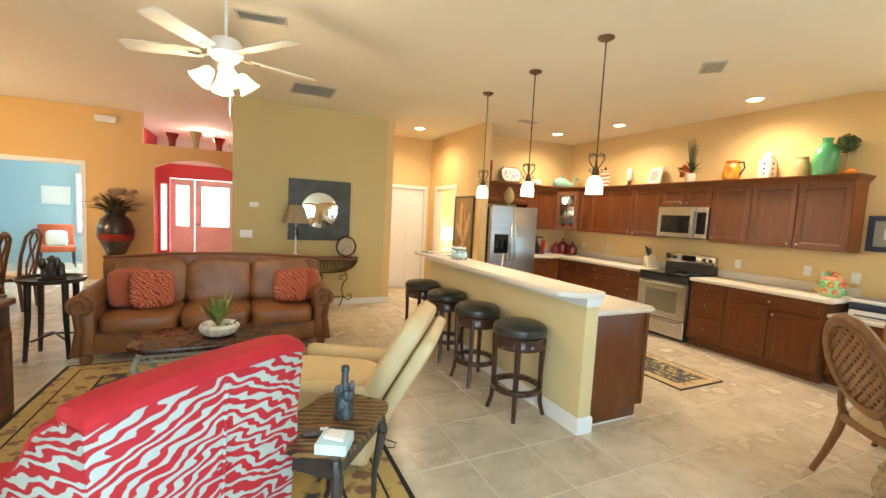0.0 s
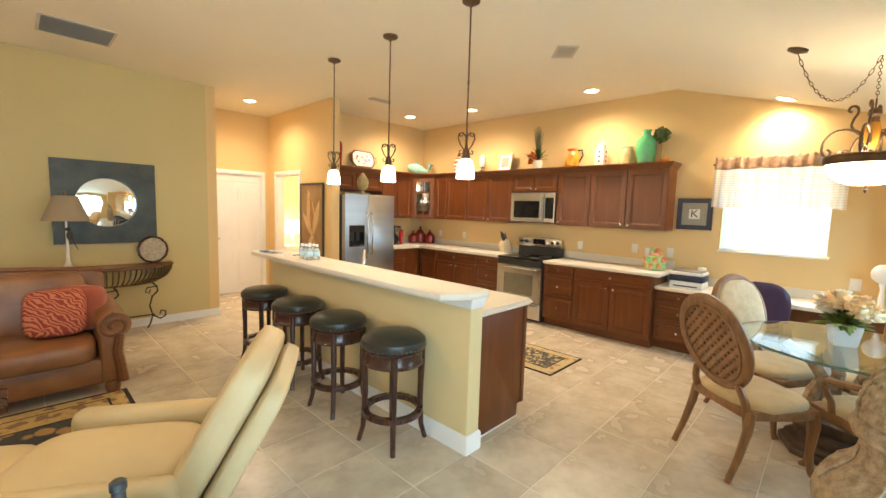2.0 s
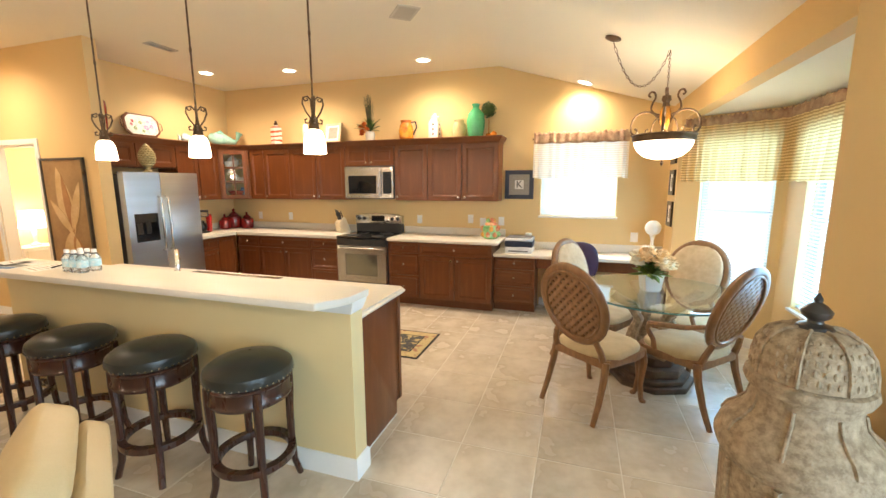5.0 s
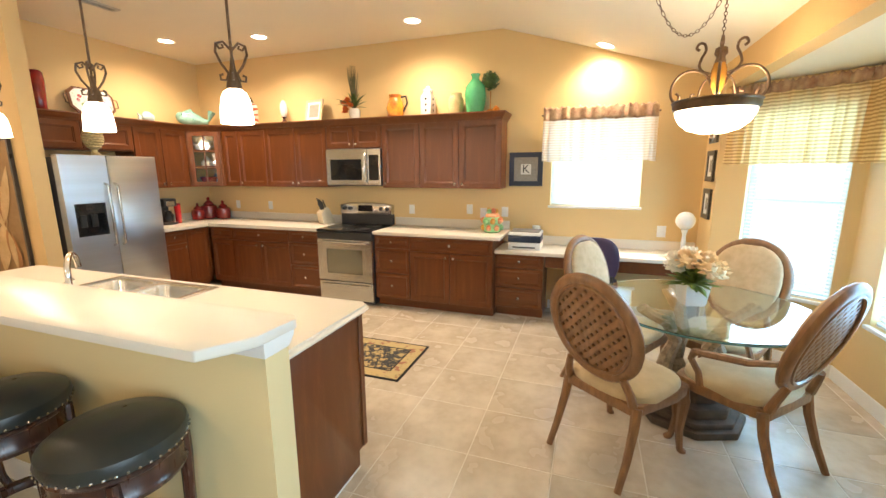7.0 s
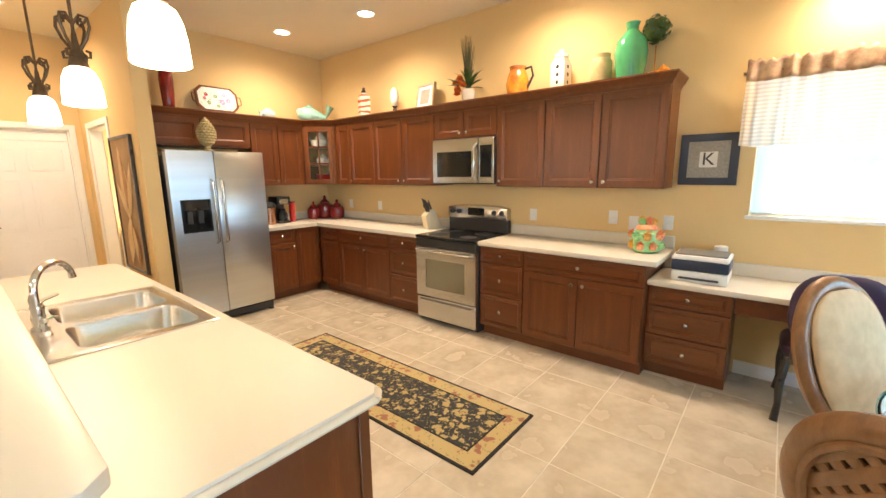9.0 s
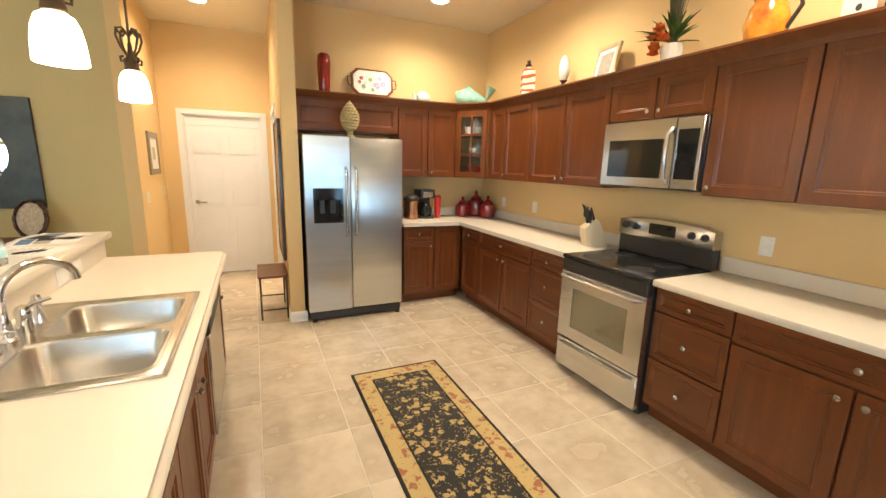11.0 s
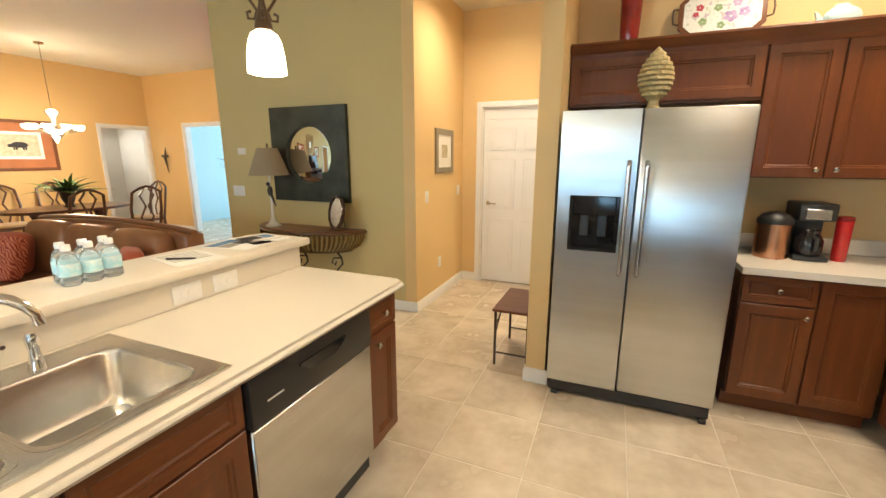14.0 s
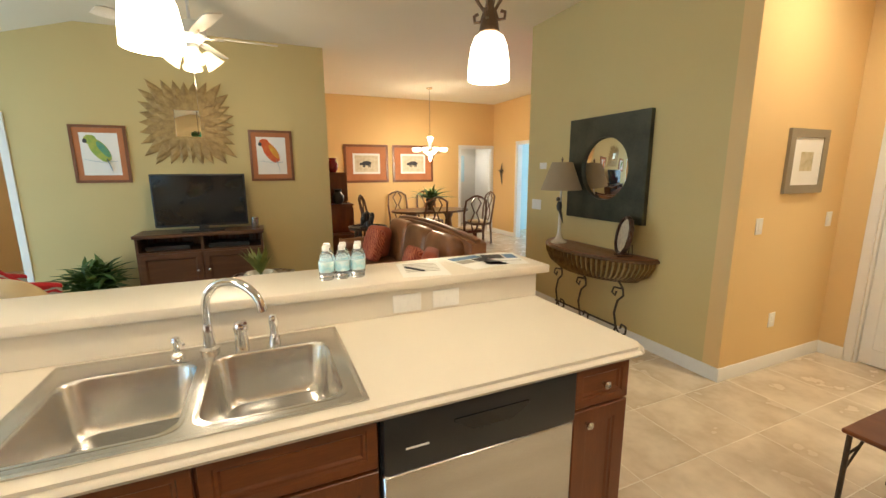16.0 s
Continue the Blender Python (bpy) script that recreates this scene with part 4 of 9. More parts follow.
setting("wall_island", bm, M_CREAMWALL, "cream painted knee wall under the raised bar", "wall")
bar = thing("raised_bar", "cream laminate raised bar top with clipped corners", "counter", 0, 0, 0)
bm = bm_new()
prism(bm, [(1.948, 2.115), (2.035, 2.062), (2.10, 2.016), (2.285, 2.004), (2.325, 2.044), (2.33, 4.985), (2.00, 4.985), (1.946, 4.925)], 1.032, 1.072, 0.008)
part("slab", bm, M_COUNTER, bar)
bm = bm_new()
box(bm, 2.286, 2.302, 2.09, 4.925, 0.917, 1.031)
part("riser", bm, M_COUNTER, bar, "cream laminate riser")
bm = bm_new()
sweep2(bm, [(2.285, 2.052), (2.165, 2.052), (2.165, 4.93)], [(0, 0.96), (0.006, 0.96), (0.03, 1.01), (0.034, 1.031), (0, 1.031)])
part("cove", bm, M_WHITE, bar, "white cove moulding")
ic = thing("island_worktop", "cream laminate island worktop round a double sink", "counter", 0, 0, 0)
SX0, SX1, SY0, SY1 = 2.373, 2.873, 3.115, 3.905
bm = bm_new()
EX, ES, EN, EC = 2.955, 2.088, 4.925, 0.035
ro = [(2.286, ES), (EX - EC, ES), (EX, ES + EC), (EX, EN - EC), (EX - EC, EN), (2.286, EN)]
ri = [(SX0, SY0), (SX1 - 0.03, SY0), (SX1, SY0 + 0.03), (SX1, SY1 - 0.03), (SX1 - 0.03, SY1), (SX0, SY1)]
rr = [[bm.verts.new((x, y, z)) for x, y in lp] for lp, z in ((ro, 0.875), (ro, 0.915), (ri, 0.915), (ri, 0.875))]
ring_faces(bm, rr + rr[:1], True)
part("slab", bm, M_COUNTER, ic)
bm = bm_new()
tube(bm, [(EX, ES + EC, 0.895), (EX, EN - EC, 0.895)], 0.0198, 10, 0.5)
tube(bm, [(2.30, ES, 0.895), (EX - EC, ES, 0.895)], 0.0198, 10, 0.5)
tube(bm, [(2.30, EN, 0.895), (EX - EC, EN, 0.895)], 0.0198, 10, 0.5)
tube(bm, [(EX - EC, ES, 0.895), (EX, ES + EC, 0.895)], 0.0198, 10, 0.5)
tube(bm, [(EX - EC, EN, 0.895), (EX, EN - EC, 0.895)], 0.0198, 10, 0.5)
part("rounded_edge", bm, M_COUNTER, ic)


def isl(y):
    return pose(2.286, y, 0, 0, 0, 90)


ISL = "island base cabinets"
cabinet("dark cherry island cabinet with drawer and door", isl(2.135), 0.46, *BZ, 0.61, [("drawer", 0, 0.46, 0.70, 0.865, [(0.23, 0.785)]), ("door", 0, 0.46, 0.11, 0.70, [(0.41, 0.645)])], True, group=ISL)
cabinet("dark cherry island cabinet with drawer and door", isl(2.595), 0.485, *BZ, 0.61, [("drawer", 0, 0.485, 0.70, 0.865, [(0.26, 0.785)]), ("door", 0, 0.485, 0.11, 0.70, [(0.06, 0.645)])], True, group=ISL)
sk = thing("sink_cabinet", "dark cherry sink cabinet, false fronts over two doors", "cabinet", 2.286, 3.08, 0, 90)
bm = bm_new()
box(bm, 0.001, 0.885, -0.61, -0.003, 0.10, 0.68)
box(bm, 0.001, 0.018, -0.61, -0.003, 0.68, 0.872)
box(bm, 0.868, 0.885, -0.61, -0.003, 0.68, 0.872)
box(bm, 0.018, 0.868, -0.61, -0.595, 0.68, 0.872)
part("body", bm, M_WOOD, sk)
bm = bm_new()
box(bm, 0.001, 0.885, -0.55, -0.003, 0, 0.10)
part("toe_kick", bm, M_WOODX, sk)
for a, b in ((0.0, 0.443), (0.443, 0.886)):
    front(sk, "drawer", a, b, 0.70, 0.865, -0.63)
    front(sk, "door", a, b, 0.11, 0.70, -0.63, [((b - K) if a == 0 else (a + K), 0.645)])
cabinet("narrow dark cherry island cabinet with drawer and door", isl(4.648), 0.255, *BZ, 0.61, [("drawer", 0, 0.255, 0.70, 0.865, [(0.128, 0.785)]), ("door", 0, 0.255, 0.11, 0.70, [(0.06, 0.645)])], True, group=ISL)
ep = thing("island_end", "cherry end panel of the island with a toe notch", "cabinet", 0, 0, 0)
bm = bm_new()
prism(bm, [(2.30, 0.0), (2.84, 0.0), (2.84, 0.10), (2.915, 0.10), (2.915, 0.873), (2.30, 0.873)], 0, 0.018, 0.001, pose(0, 2.134, 0, 90))
part("panel", bm, M_WOOD, ep)
bm = bm_new()
box(bm, 2.878, 2.916, 2.108, 2.1155, 0.101, 0.872, 0.002)
part("corner_stile", bm, M_WOOD, ep)
bm = bm_new()
box(bm, 2.30, 2.838, 2.112, 2.1155, 0.0, 0.012, 0.001)
part("scribe_strip", bm, M_WHITE, ep)


def dishwasher():
    d = thing("dishwasher", "stainless steel dishwasher with a black control strip", "dishwasher", 2.286, 3.966, 0, 90)
    bm = bm_new()
    box(bm, 0.004, 0.68, -0.605, -0.01, 0.02, 0.868)
    part("body", bm, M_BLACK, d)
    bm = bm_new()
    box(bm, 0.006, 0.678, -0.64, -0.607, 0.12, 0.675, 0.006)
    part("door", bm, M_STEEL, d)
    bm = bm_new()
    box(bm, 0.006, 0.678, -0.647, -0.607, 0.68, 0.866, 0.01, 2)
    c = part("control_strip", bm, M_BLACK, d)
    bm = bm_new()
    prism(bm, [(0.22, 0.80), (0.28, 0.765), (0.42, 0.765), (0.48, 0.80), (0.48, 0.81), (0.22, 0.81)], 0, 0.006, 0, pose(0, -0.6475, 0, 90))
    part("latch", bm, M_BLACKGLOSS, c)
    bm = bm_new()
    box(bm, 0.07, 0.14, -0.6485, -0.6472, 0.752, 0.758)
    part("label_bar", bm, M_PLATE, c)
    bm = bm_new()
    box(bm, 0.006, 0.678, -0.50, -0.49, 0.0, 0.10)
    part("kick_plate", bm, M_BLACK, d)


dishwasher()


def rrect(x0, x1, y0, y1, r, z, n=5):
    out = []
    for cx, cy, a0 in ((x1 - r, y1 - r, 0), (x0 + r, y1 - r, 90), (x0 + r, y0 + r, 180), (x1 - r, y0 + r, 270)):
        for k in range(n + 1):
            a = radians(a0 + 90 * k / n)
            out.append((cx + r * math.cos(a), cy + r * math.sin(a), z))
    return out


def sink():
    s = thing("sink", "double-bowl stainless steel drop-in sink", "sink", 0, 0, 0)
    ym = 3.51
    bm = bm_new()
    for x0, x1, y0, y1 in ((2.338, 2.455, 3.085, 3.94), (2.863, 2.906, 3.085, 3.94), (2.455, 2.863, 3.085, 3.135), (2.455, 2.863, 3.89, 3.94), (2.455, 2.863, ym - 0.02, ym + 0.02)):
        box(bm, x0, x1, y0, y1, 0.9155, 0.921)
    sweep2(bm, [(2.338, 3.085), (2.906, 3.085), (2.906, 3.94), (2.338, 3.94)], [(-0.004, 0.916), (-0.004, 0.921), (0.004, 0.9245), (0.012, 0.921), (0.012, 0.916)], True)
    part("rim", bm, M_SINK, s)
    for y0, y1 in ((3.135, ym - 0.02), (ym + 0.02, 3.89)):
        bm = bm_new()
        rings = []
        for ins, z, r in ((-0.012, 0.9215, 0.05), (0.0, 0.920, 0.06), (0.006, 0.908, 0.06), (0.014, 0.78, 0.06), (0.03, 0.752, 0.06), (0.07, 0.742, 0.05)):
            rings.append([bm.verts.new(p) for p in rrect(2.455 + ins, 2.863 - ins, y0 + ins, y1 - ins, r, z)])
        ring_faces(bm, rings, True, False, True)
        b = part("bowl", bm, M_SINK, s)
        bm = bm_new()
        lathe(bm, [(0.045, 0), (0.045, 0.003), (0.03, 0.0035), (0.025, 0.001)], 18, pose(2.65, (y0 + y1) / 2, 0.7425))
        part("drain", bm, M_CHROME, b)


sink()


def faucet():
    f = thing("faucet", "chrome gooseneck kitchen faucet with lever and sprayer", "faucet", 2.395, 3.515, 0.921)
    bm = bm_new()
    lathe(bm, [(0.03, 0), (0.03, 0.012), (0.02, 0.02), (0.017, 0.08), (0.014, 0.10)], 16)
    part("base", bm, M_CHROME, f)
    bm = bm_new()
    pts = [(0, 0, 0.10), (0, 0, 0.155)]
    for k in range(1, 11):
        a = math.pi - math.pi * k / 11.5
        pts.append((0.075 + 0.075 * math.cos(a), 0.09 + 0.09 * math.cos(a), 0.155 + 0.10 * math.sin(a)))
    pts.append((pts[-1][0] + 0.004, pts[-1][1] + 0.005, pts[-1][2] - 0.03))
    tube(bm, pts, [0.014] * (len(pts) - 2) + [0.013, 0.015], 12)
    part("spout", bm, M_CHROME, f)
    bm = bm_new()
    lathe(bm, [(0.024, 0), (0.022, 0.05), (0.026, 0.075), (0.018, 0.095), (0.003, 0.10)], 14, pose(0.01, 0.10, 0))
    tube(bm, [(0.01, 0.10, 0.08), (0.035, 0.11, 0.10), (0.085, 0.12, 0.112)], [0.009, 0.008, 0.006])
    part("lever", bm, M_CHROME, f)
    bm = bm_new()
    lathe(bm, [(0.022, 0), (0.018, 0.02), (0.013, 0.05), (0.018, 0.085), (0.012, 0.105), (0.002, 0.108)], 14, pose(0.01, 0.205, 0))
    part("sprayer", bm, M_CHROME, f)


faucet()
sd = thing("soap_dispenser", "small chrome soap dispenser on the sink rim", "dispenser", 2.40, 3.42, 0.921)
bm = bm_new()
lathe(bm, [(0.022, 0), (0.018, 0.012), (0.009, 0.018), (0.009, 0.05), (0.015, 0.055), (0.012, 0.068), (0.001, 0.07)], 14)
tube(bm, [(0, 0, 0.06), (0.03, 0.02, 0.065), (0.05, 0.03, 0.058)], 0.005)
part("pump", bm, M_CHROME, sd)


def cover_plate(label, place, w=0.075, h=0.115, holes=2, category="outlet", name="outlet"):
    o = thing(name, label, category, 0, 0, 0)
    o.matrix_world = place
    bm = bm_new()
    box(bm, -w / 2, w / 2, -0.006, 0, -h / 2, h / 2, 0.002)
    part("plate", bm, M_PLATE, o)
    bm = bm_new()
    if category == "outlet":
        for k in (-1, 1):
            lathe(bm, [(0.016, 0), (0.016, 0.002), (0.013, 0.0022)], 12, pose(0 if h > w else k * h * 0.22, -0.006, k * h * 0.22 if h > w else 0, 90))
    else:
        for k in range(holes):
            x = (k - (holes - 1) / 2) * 0.046
            box(bm, x - 0.016, x + 0.016, -0.010, -0.006, -0.033, 0.033, 0.002)
    part("socket" if category == "outlet" else "rocker", bm, M_WHITE, o)


for y, z in ((5.95, 1.12), (5.35, 1.12), (3.12, 1.12), (2.36, 1.14)):
    cover_plate("white wall outlet above the counter", pose(5.9, y, z, 0, 0, -90))
cover_plate("white double switch plate above the counter", pose(5.9, 2.17, 1.10, 0, 0, -90), 0.115, 0.115, 2, "switch", "light_switch")
cover_plate("white wall outlet above the desk", pose(5.9, 1.93, 1.12, 0, 0, -90))
cover_plate("white wall outlet above the desk", pose(5.9, 0.27, 0.96, 0, 0, -90), 0.085, 0.12)
for y in (4.195, 4.378):
    cover_plate("white outlet plate on the bar riser", pose(2.302, y + 0.06, 0.967, 0, 0, 90), 0.128, 0.078)
cover_plate("white light switch on the olive wall", pose(-0.08, 6.66, 1.14), 0.17, 0.115, 3, "switch", "light_switch")
cover_plate("white thermostat on the olive wall", pose(0.02, 6.66, 1.58), 0.12, 0.07, 1, "thermostat", "thermostat")
cover_plate("white light switch in the hall", pose(2.17, 6.91, 1.13, 0, 0, 90), 0.075, 0.115, 1, "switch", "light_switch")
cover_plate("white light switch in the hall", pose(2.17, 7.80, 1.14, 0, 0, 90), 0.075, 0.115, 1, "switch", "light_switch")
cover_plate("white wall outlet in the hall", pose(2.17, 7.23, 0.39, 0, 0, 90))
cover_plate("white wall outlet in the bay", pose(4.24, -0.85, 0.42, 0, 0, 180))

# ---- lights ----
CANS = [(5.34, 2.83, 3.12), (5.72, 0.94, 2.80), (4.95, 5.83, 3.12), (5.21, 4.69, 3.12), (2.76, 7.0, 3.12)]


def can_light(x, y, z):
    tilt = -math.degrees(math.atan(0.3)) if y < 2.0 else 0.0
    c = thing("recessed_light", "white round recessed ceiling light, lit", "ceiling light", x, y, z - 0.001, 0, "recessed ceiling lights")
    c.matrix_world = pose(x, y, z - 0.001, -tilt, 0, 0)
    bm = bm_new()
    lathe(bm, [(0.075, 0.0), (0.10, 0.0), (0.098, -0.008), (0.078, -0.004)], 28, None, False)
    part("trim_ring", bm, M_WHITE, c)
    bm = bm_new()
    lathe(bm, [(0.076, -0.001), (0.03, -0.006), (0.001, -0.007)], 28, None, False)
    part("lens", bm, M_CANGLOW, c, "glowing lens")
    spot_lamp("can_lamp", (x, y, z - 0.03), (x, y, 0), 24 if y < 2.0 else 34, 160, 1.0)


for c in CANS:
    can_light(*c)


def scroll(cx, cz, r0, turns, start, sign=1, n=18):
    return [(cx + sign * (r0 * (1 - 0.8 * k / n)) * math.cos(radians(start) + turns * 2 * math.pi * k / n), 0, cz + (r0 * (1 - 0.8 * k / n)) * math.sin(radians(start) + turns * 2 * math.pi * k / n)) for k in range(n + 1)]


def pendant(x, y):
    p = thing("pendant_light", "bronze rod pendant with scrollwork and a lit frosted glass shade", "pendant light", x, y, 3.12, 0, "pendant lights over the bar")
    bm = bm_new()
    lathe(bm, [(0.068, 0), (0.066, -0.012), (0.05, -0.022), (0.015, -0.03), (0.01, -0.045)], 24)
    part("canopy", bm, M_BRONZE, p)
    bm = bm_new()
    tube(bm, [(0, 0, -0.03), (0, 0, -1.03)], 0.006)
    lathe(bm, [(0.006, -0.57), (0.009, -0.575), (0.009, -0.595), (0.006, -0.60)], 10)
    part("rod", bm, M_BRONZE, p)
    bm = bm_new()
    for s in (-1, 1):
        tube(bm, [(s * 0.004, 0, -0.985), (s * 0.03, 0, -0.955), (s * 0.058, 0, -0.965), (s * 0.063, 0, -1.0), (s * 0.045, 0, -1.045), (s * 0.018, 0, -1.085), (s * 0.028, 0, -1.115), (s * 0.05, 0, -1.115), (s * 0.052, 0, -1.095), (s * 0.038, 0, -1.09)], 0.0055)
        tube(bm, [(s * 0.058, 0, -0.967), (s * 0.045, 0, -0.985), (s * 0.03, 0, -0.978), (s * 0.034, 0, -0.966)], 0.005)
    bmesh.ops.rotate(bm, cent=(0, 0, 0), matrix=Matrix.Rotation(radians(45), 3, "Z"), verts=bm.verts)
    cross = bm.copy()
    part("scrollwork", bm, M_BRONZE, p)
    bmesh.ops.rotate(cross, cent=(0, 0, 0), matrix=Matrix.Rotation(radians(90), 3, "Z"), verts=cross.verts)
    part("scrollwork", cross, M_BRONZE, p)
    bm = bm_new()
    lathe(bm, [(0.008, -1.02), (0.012, -1.06), (0.022, -1.10), (0.03, -1.125), (0.034, -1.15), (0.028, -1.155)], 18)
    part("socket", bm, M_BRONZE, p)
    bm = bm_new()
    lathe(bm, [(0.026, -1.15), (0.048, -1.165), (0.06, -1.195), (0.067, -1.24), (0.070, -1.298), (0.066, -1.30), (0.057, -1.22), (0.026, -1.17)], 28, None, False)
    sh = part("shade", bm, M_PENDANT, p, "glowing frosted glass bell shade")
    point_lamp("pendant_lamp", (x, y, 3.12 - 1.32), 3, WARM, 0.05)
    return p


for x, y in ((2.637, 2.545), (2.65, 3.506), (2.647, 4.446)):
    pendant(x, y)

# ---- windows, blinds, valances ----


def window(name, place, w, z0, z1, depth=0.12, slats=0, tilt=60, mid=True):
    """x from 0 to w; y from 0 at the room face outwards."""
    o = thing(name, "white-framed window with a bright daylight view", "window", 0, 0, 0, 0, "", "structure")
    o.matrix_world = place
    bm = bm_new()
    f = 0.045
    y0, y1 = depth - 0.05, depth
    box(bm, 0, f, y0, y1, z0, z1)
    box(bm, w - f, w, y0, y1, z0, z1)
    box(bm, f, w - f, y0, y1, z0, z0 + f)
    box(bm, f, w - f, y0, y1, z1 - f, z1)
    part("window_frame", bm, M_WHITE, o)
    zm = (z0 + z1) / 2
    if mid:
        bm = bm_new()
        box(bm, f, w - f, y0 + 0.005, y1 - 0.005, zm - 0.02, zm + 0.02)
        part("meeting_rail", bm, M_WHITE, o)
    for a, b in (((z0 + f, zm - 0.02), (zm + 0.02, z1 - f)) if mid else ((z0 + f, z1 - f),)):
        bm = bm_new()
        box(bm, f, w - f, y0 + 0.02, y0 + 0.026, a, b)
        p = part("pane", bm, M_GLASS, o)
        p.visible_shadow = False
    bm = bm_new()
    box(bm, -0.02, w + 0.02, -0.03, y0, z0 - 0.028, z0 - 0.001, 0.004)
    part("window_sill", bm, M_WHITE, o, "white marble-look sill")
    if slats:
        b = thing("window_blind", "white horizontal slat blind, lowered", "blind", 0, 0, 0)
        b.matrix_world = place
        bm = bm_new()
        box(bm, 0.015, w - 0.015, 0.02, 0.05, z1 - 0.045, z1 - 0.003, 0.003)
        part("head_rail", bm, M_WHITE, b)
        sm = bm_new()
        box(sm, 0.018, w - 0.018, -0.0125, 0.0125, -0.0008, 0.0008)
        bmesh.ops.rotate(sm, cent=(0, 0, 0), matrix=Matrix.Rotation(radians(tilt), 3, "X"), verts=sm.verts)
        me = mesh_of("slat", sm, M_SLAT, 0)
        n = int((z1 - z0 - 0.07) / slats)
        for k in range(n):
            s = new("slat", me)
            s.parent = b
            s.location = (0, 0.035, z0 + 0.03 + k * slats)
        bm = bm_new()
        box(bm, 0.016, w - 0.016, 0.025, 0.045, z0 + 0.004, z0 + 0.02, 0.003)
        part("bottom_rail", bm, M_WHITE, b)


def bay_place(a, b, s):
    d = Vector((b[0] - a[0], b[1] - a[1]))
    ang = math.atan2(d.y, d.x)
    d.normalize()
    return pose(a[0] + d.x * s, a[1] + d.y * s, 0, 0, 0, math.degrees(ang))


window("window_1", bay_place((5.9, 6.5), (5.9, -0.06), 5.08), 0.92, 1.21, 2.15, slats=0.021, tilt=68)
window("window_2", bay_place((5.45, -0.065), (4.9, -0.85), 0.23), 0.64, 0.58, 2.10, slats=0.03, tilt=12)
window("window_3", bay_place((4.9, -0.85), (3.1, -0.85), 0.32), 1.26, 0.55, 2.10, slats=0.03, tilt=12)


def valance(place, w, z0, z1, name_label, cloth=None, folds=13, ruffle=0.05):
    v = thing("valance", name_label, "curtain", 0, 0, 0)
    v.matrix_world = place

    def sheet(za, zb, amp, off, n=150, rows=5, flare=0.0, crest=0.0):
        bm = bm_new()
        rr = []
        for j in range(rows + 1):
            u = j / rows
            z = za + (zb - za) * u
            row = []
            for i in range(n + 1):
                s = i / n
                ph = s * folds * 2 * math.pi
                a = amp * (0.35 + 0.65 * (1 - u)) * (0.75 + 0.25 * math.sin(3.1 * s * folds + 1))
                row.append(bm.verts.new((w * s, -off - a * math.sin(ph + 0.6 * math.sin(ph * 0.37)) - flare * (1 - u), z + 0.006 * math.sin(ph * 0.5 + 1.3) * (1 - u) + crest * u * (math.sin(ph * 1.7 + 0.8) + 0.6 * math.sin(ph * 0.61)))))
            rr.append(row)
        ring_faces(bm, rr, False)
        return bm
    b1 = part("cloth", sheet(z0, z1 - ruffle, 0.03, 0.075, flare=0.02), cloth or M_VALANCE, v)
    b2 = part("gathered_heading", sheet(z1 - ruffle, z1 + 0.035, 0.024, 0.075, crest=0.010), M_VALANCETOP, v, "brown gathered heading")
    for b in (b2,):
        md = b.modifiers.new("thickness", "SOLIDIFY")
        md.thickness = 0.003
    bm = bm_new()
    tube(bm, [(-0.02, -0.05, z1 - ruffle * 0.4), (w + 0.02, -0.05, z1 - ruffle * 0.4)], 0.011)
    for x in (-0.01, w + 0.01):
        tube(bm, [(x, -0.05, z1 - ruffle * 0.4), (x, 0.0, z1 - ruffle * 0.4)], 0.007)
    part("rod", bm, M_BRONZE, v)


M_SHEER = band_material("sheer_striped_cloth", (0.95, 0.91, 0.83), (0.86, 0.76, 0.63), 12.0, 0.6, rough=0.9, width=0.4, direction="Z")
for mm in (M_SHEER, M_VALANCE, M_SLAT):
    # thin cloth lets daylight through
    nt = mm.node_tree
    bs = nt.nodes["Principled BSDF"]
    tr, mx = nt.nodes.new("ShaderNodeBsdfTranslucent"), nt.nodes.new("ShaderNodeMixShader")
    nt.links.new(bs.inputs["Base Color"].links[0].from_socket, tr.inputs["Color"])
    mx.inputs["Fac"].default_value = 0.5
    nt.links.new(bs.outputs["BSDF"], mx.inputs[1])
    nt.links.new(tr.outputs["BSDF"], mx.inputs[2])
    nt.links.new(mx.outputs["Shader"], nt.nodes["Material Output"].inputs["Surface"])
valance(bay_place((5.9, 6.5), (5.9, -0.06), 4.98), 1.12, 1.69, 2.22, "sheer cream valance with a brown gathered heading over the desk window", M_SHEER, 11, 0.10)
valance(bay_place((5.45, -0.065), (4.9, -0.85), 0.07), 0.87, 1.64, 2.24, "tan striped gathered valance over the angled bay window")
valance(bay_place((4.9, -0.85), (3.1, -0.85), 0.03), 1.7, 1.64, 2.24, "tan striped gathered valance over the straight bay window", None, 24)
sd = thing("sliding_door", "wide white-framed sliding glass doors", "door", 0, 0, 0, 0, "", "structure")
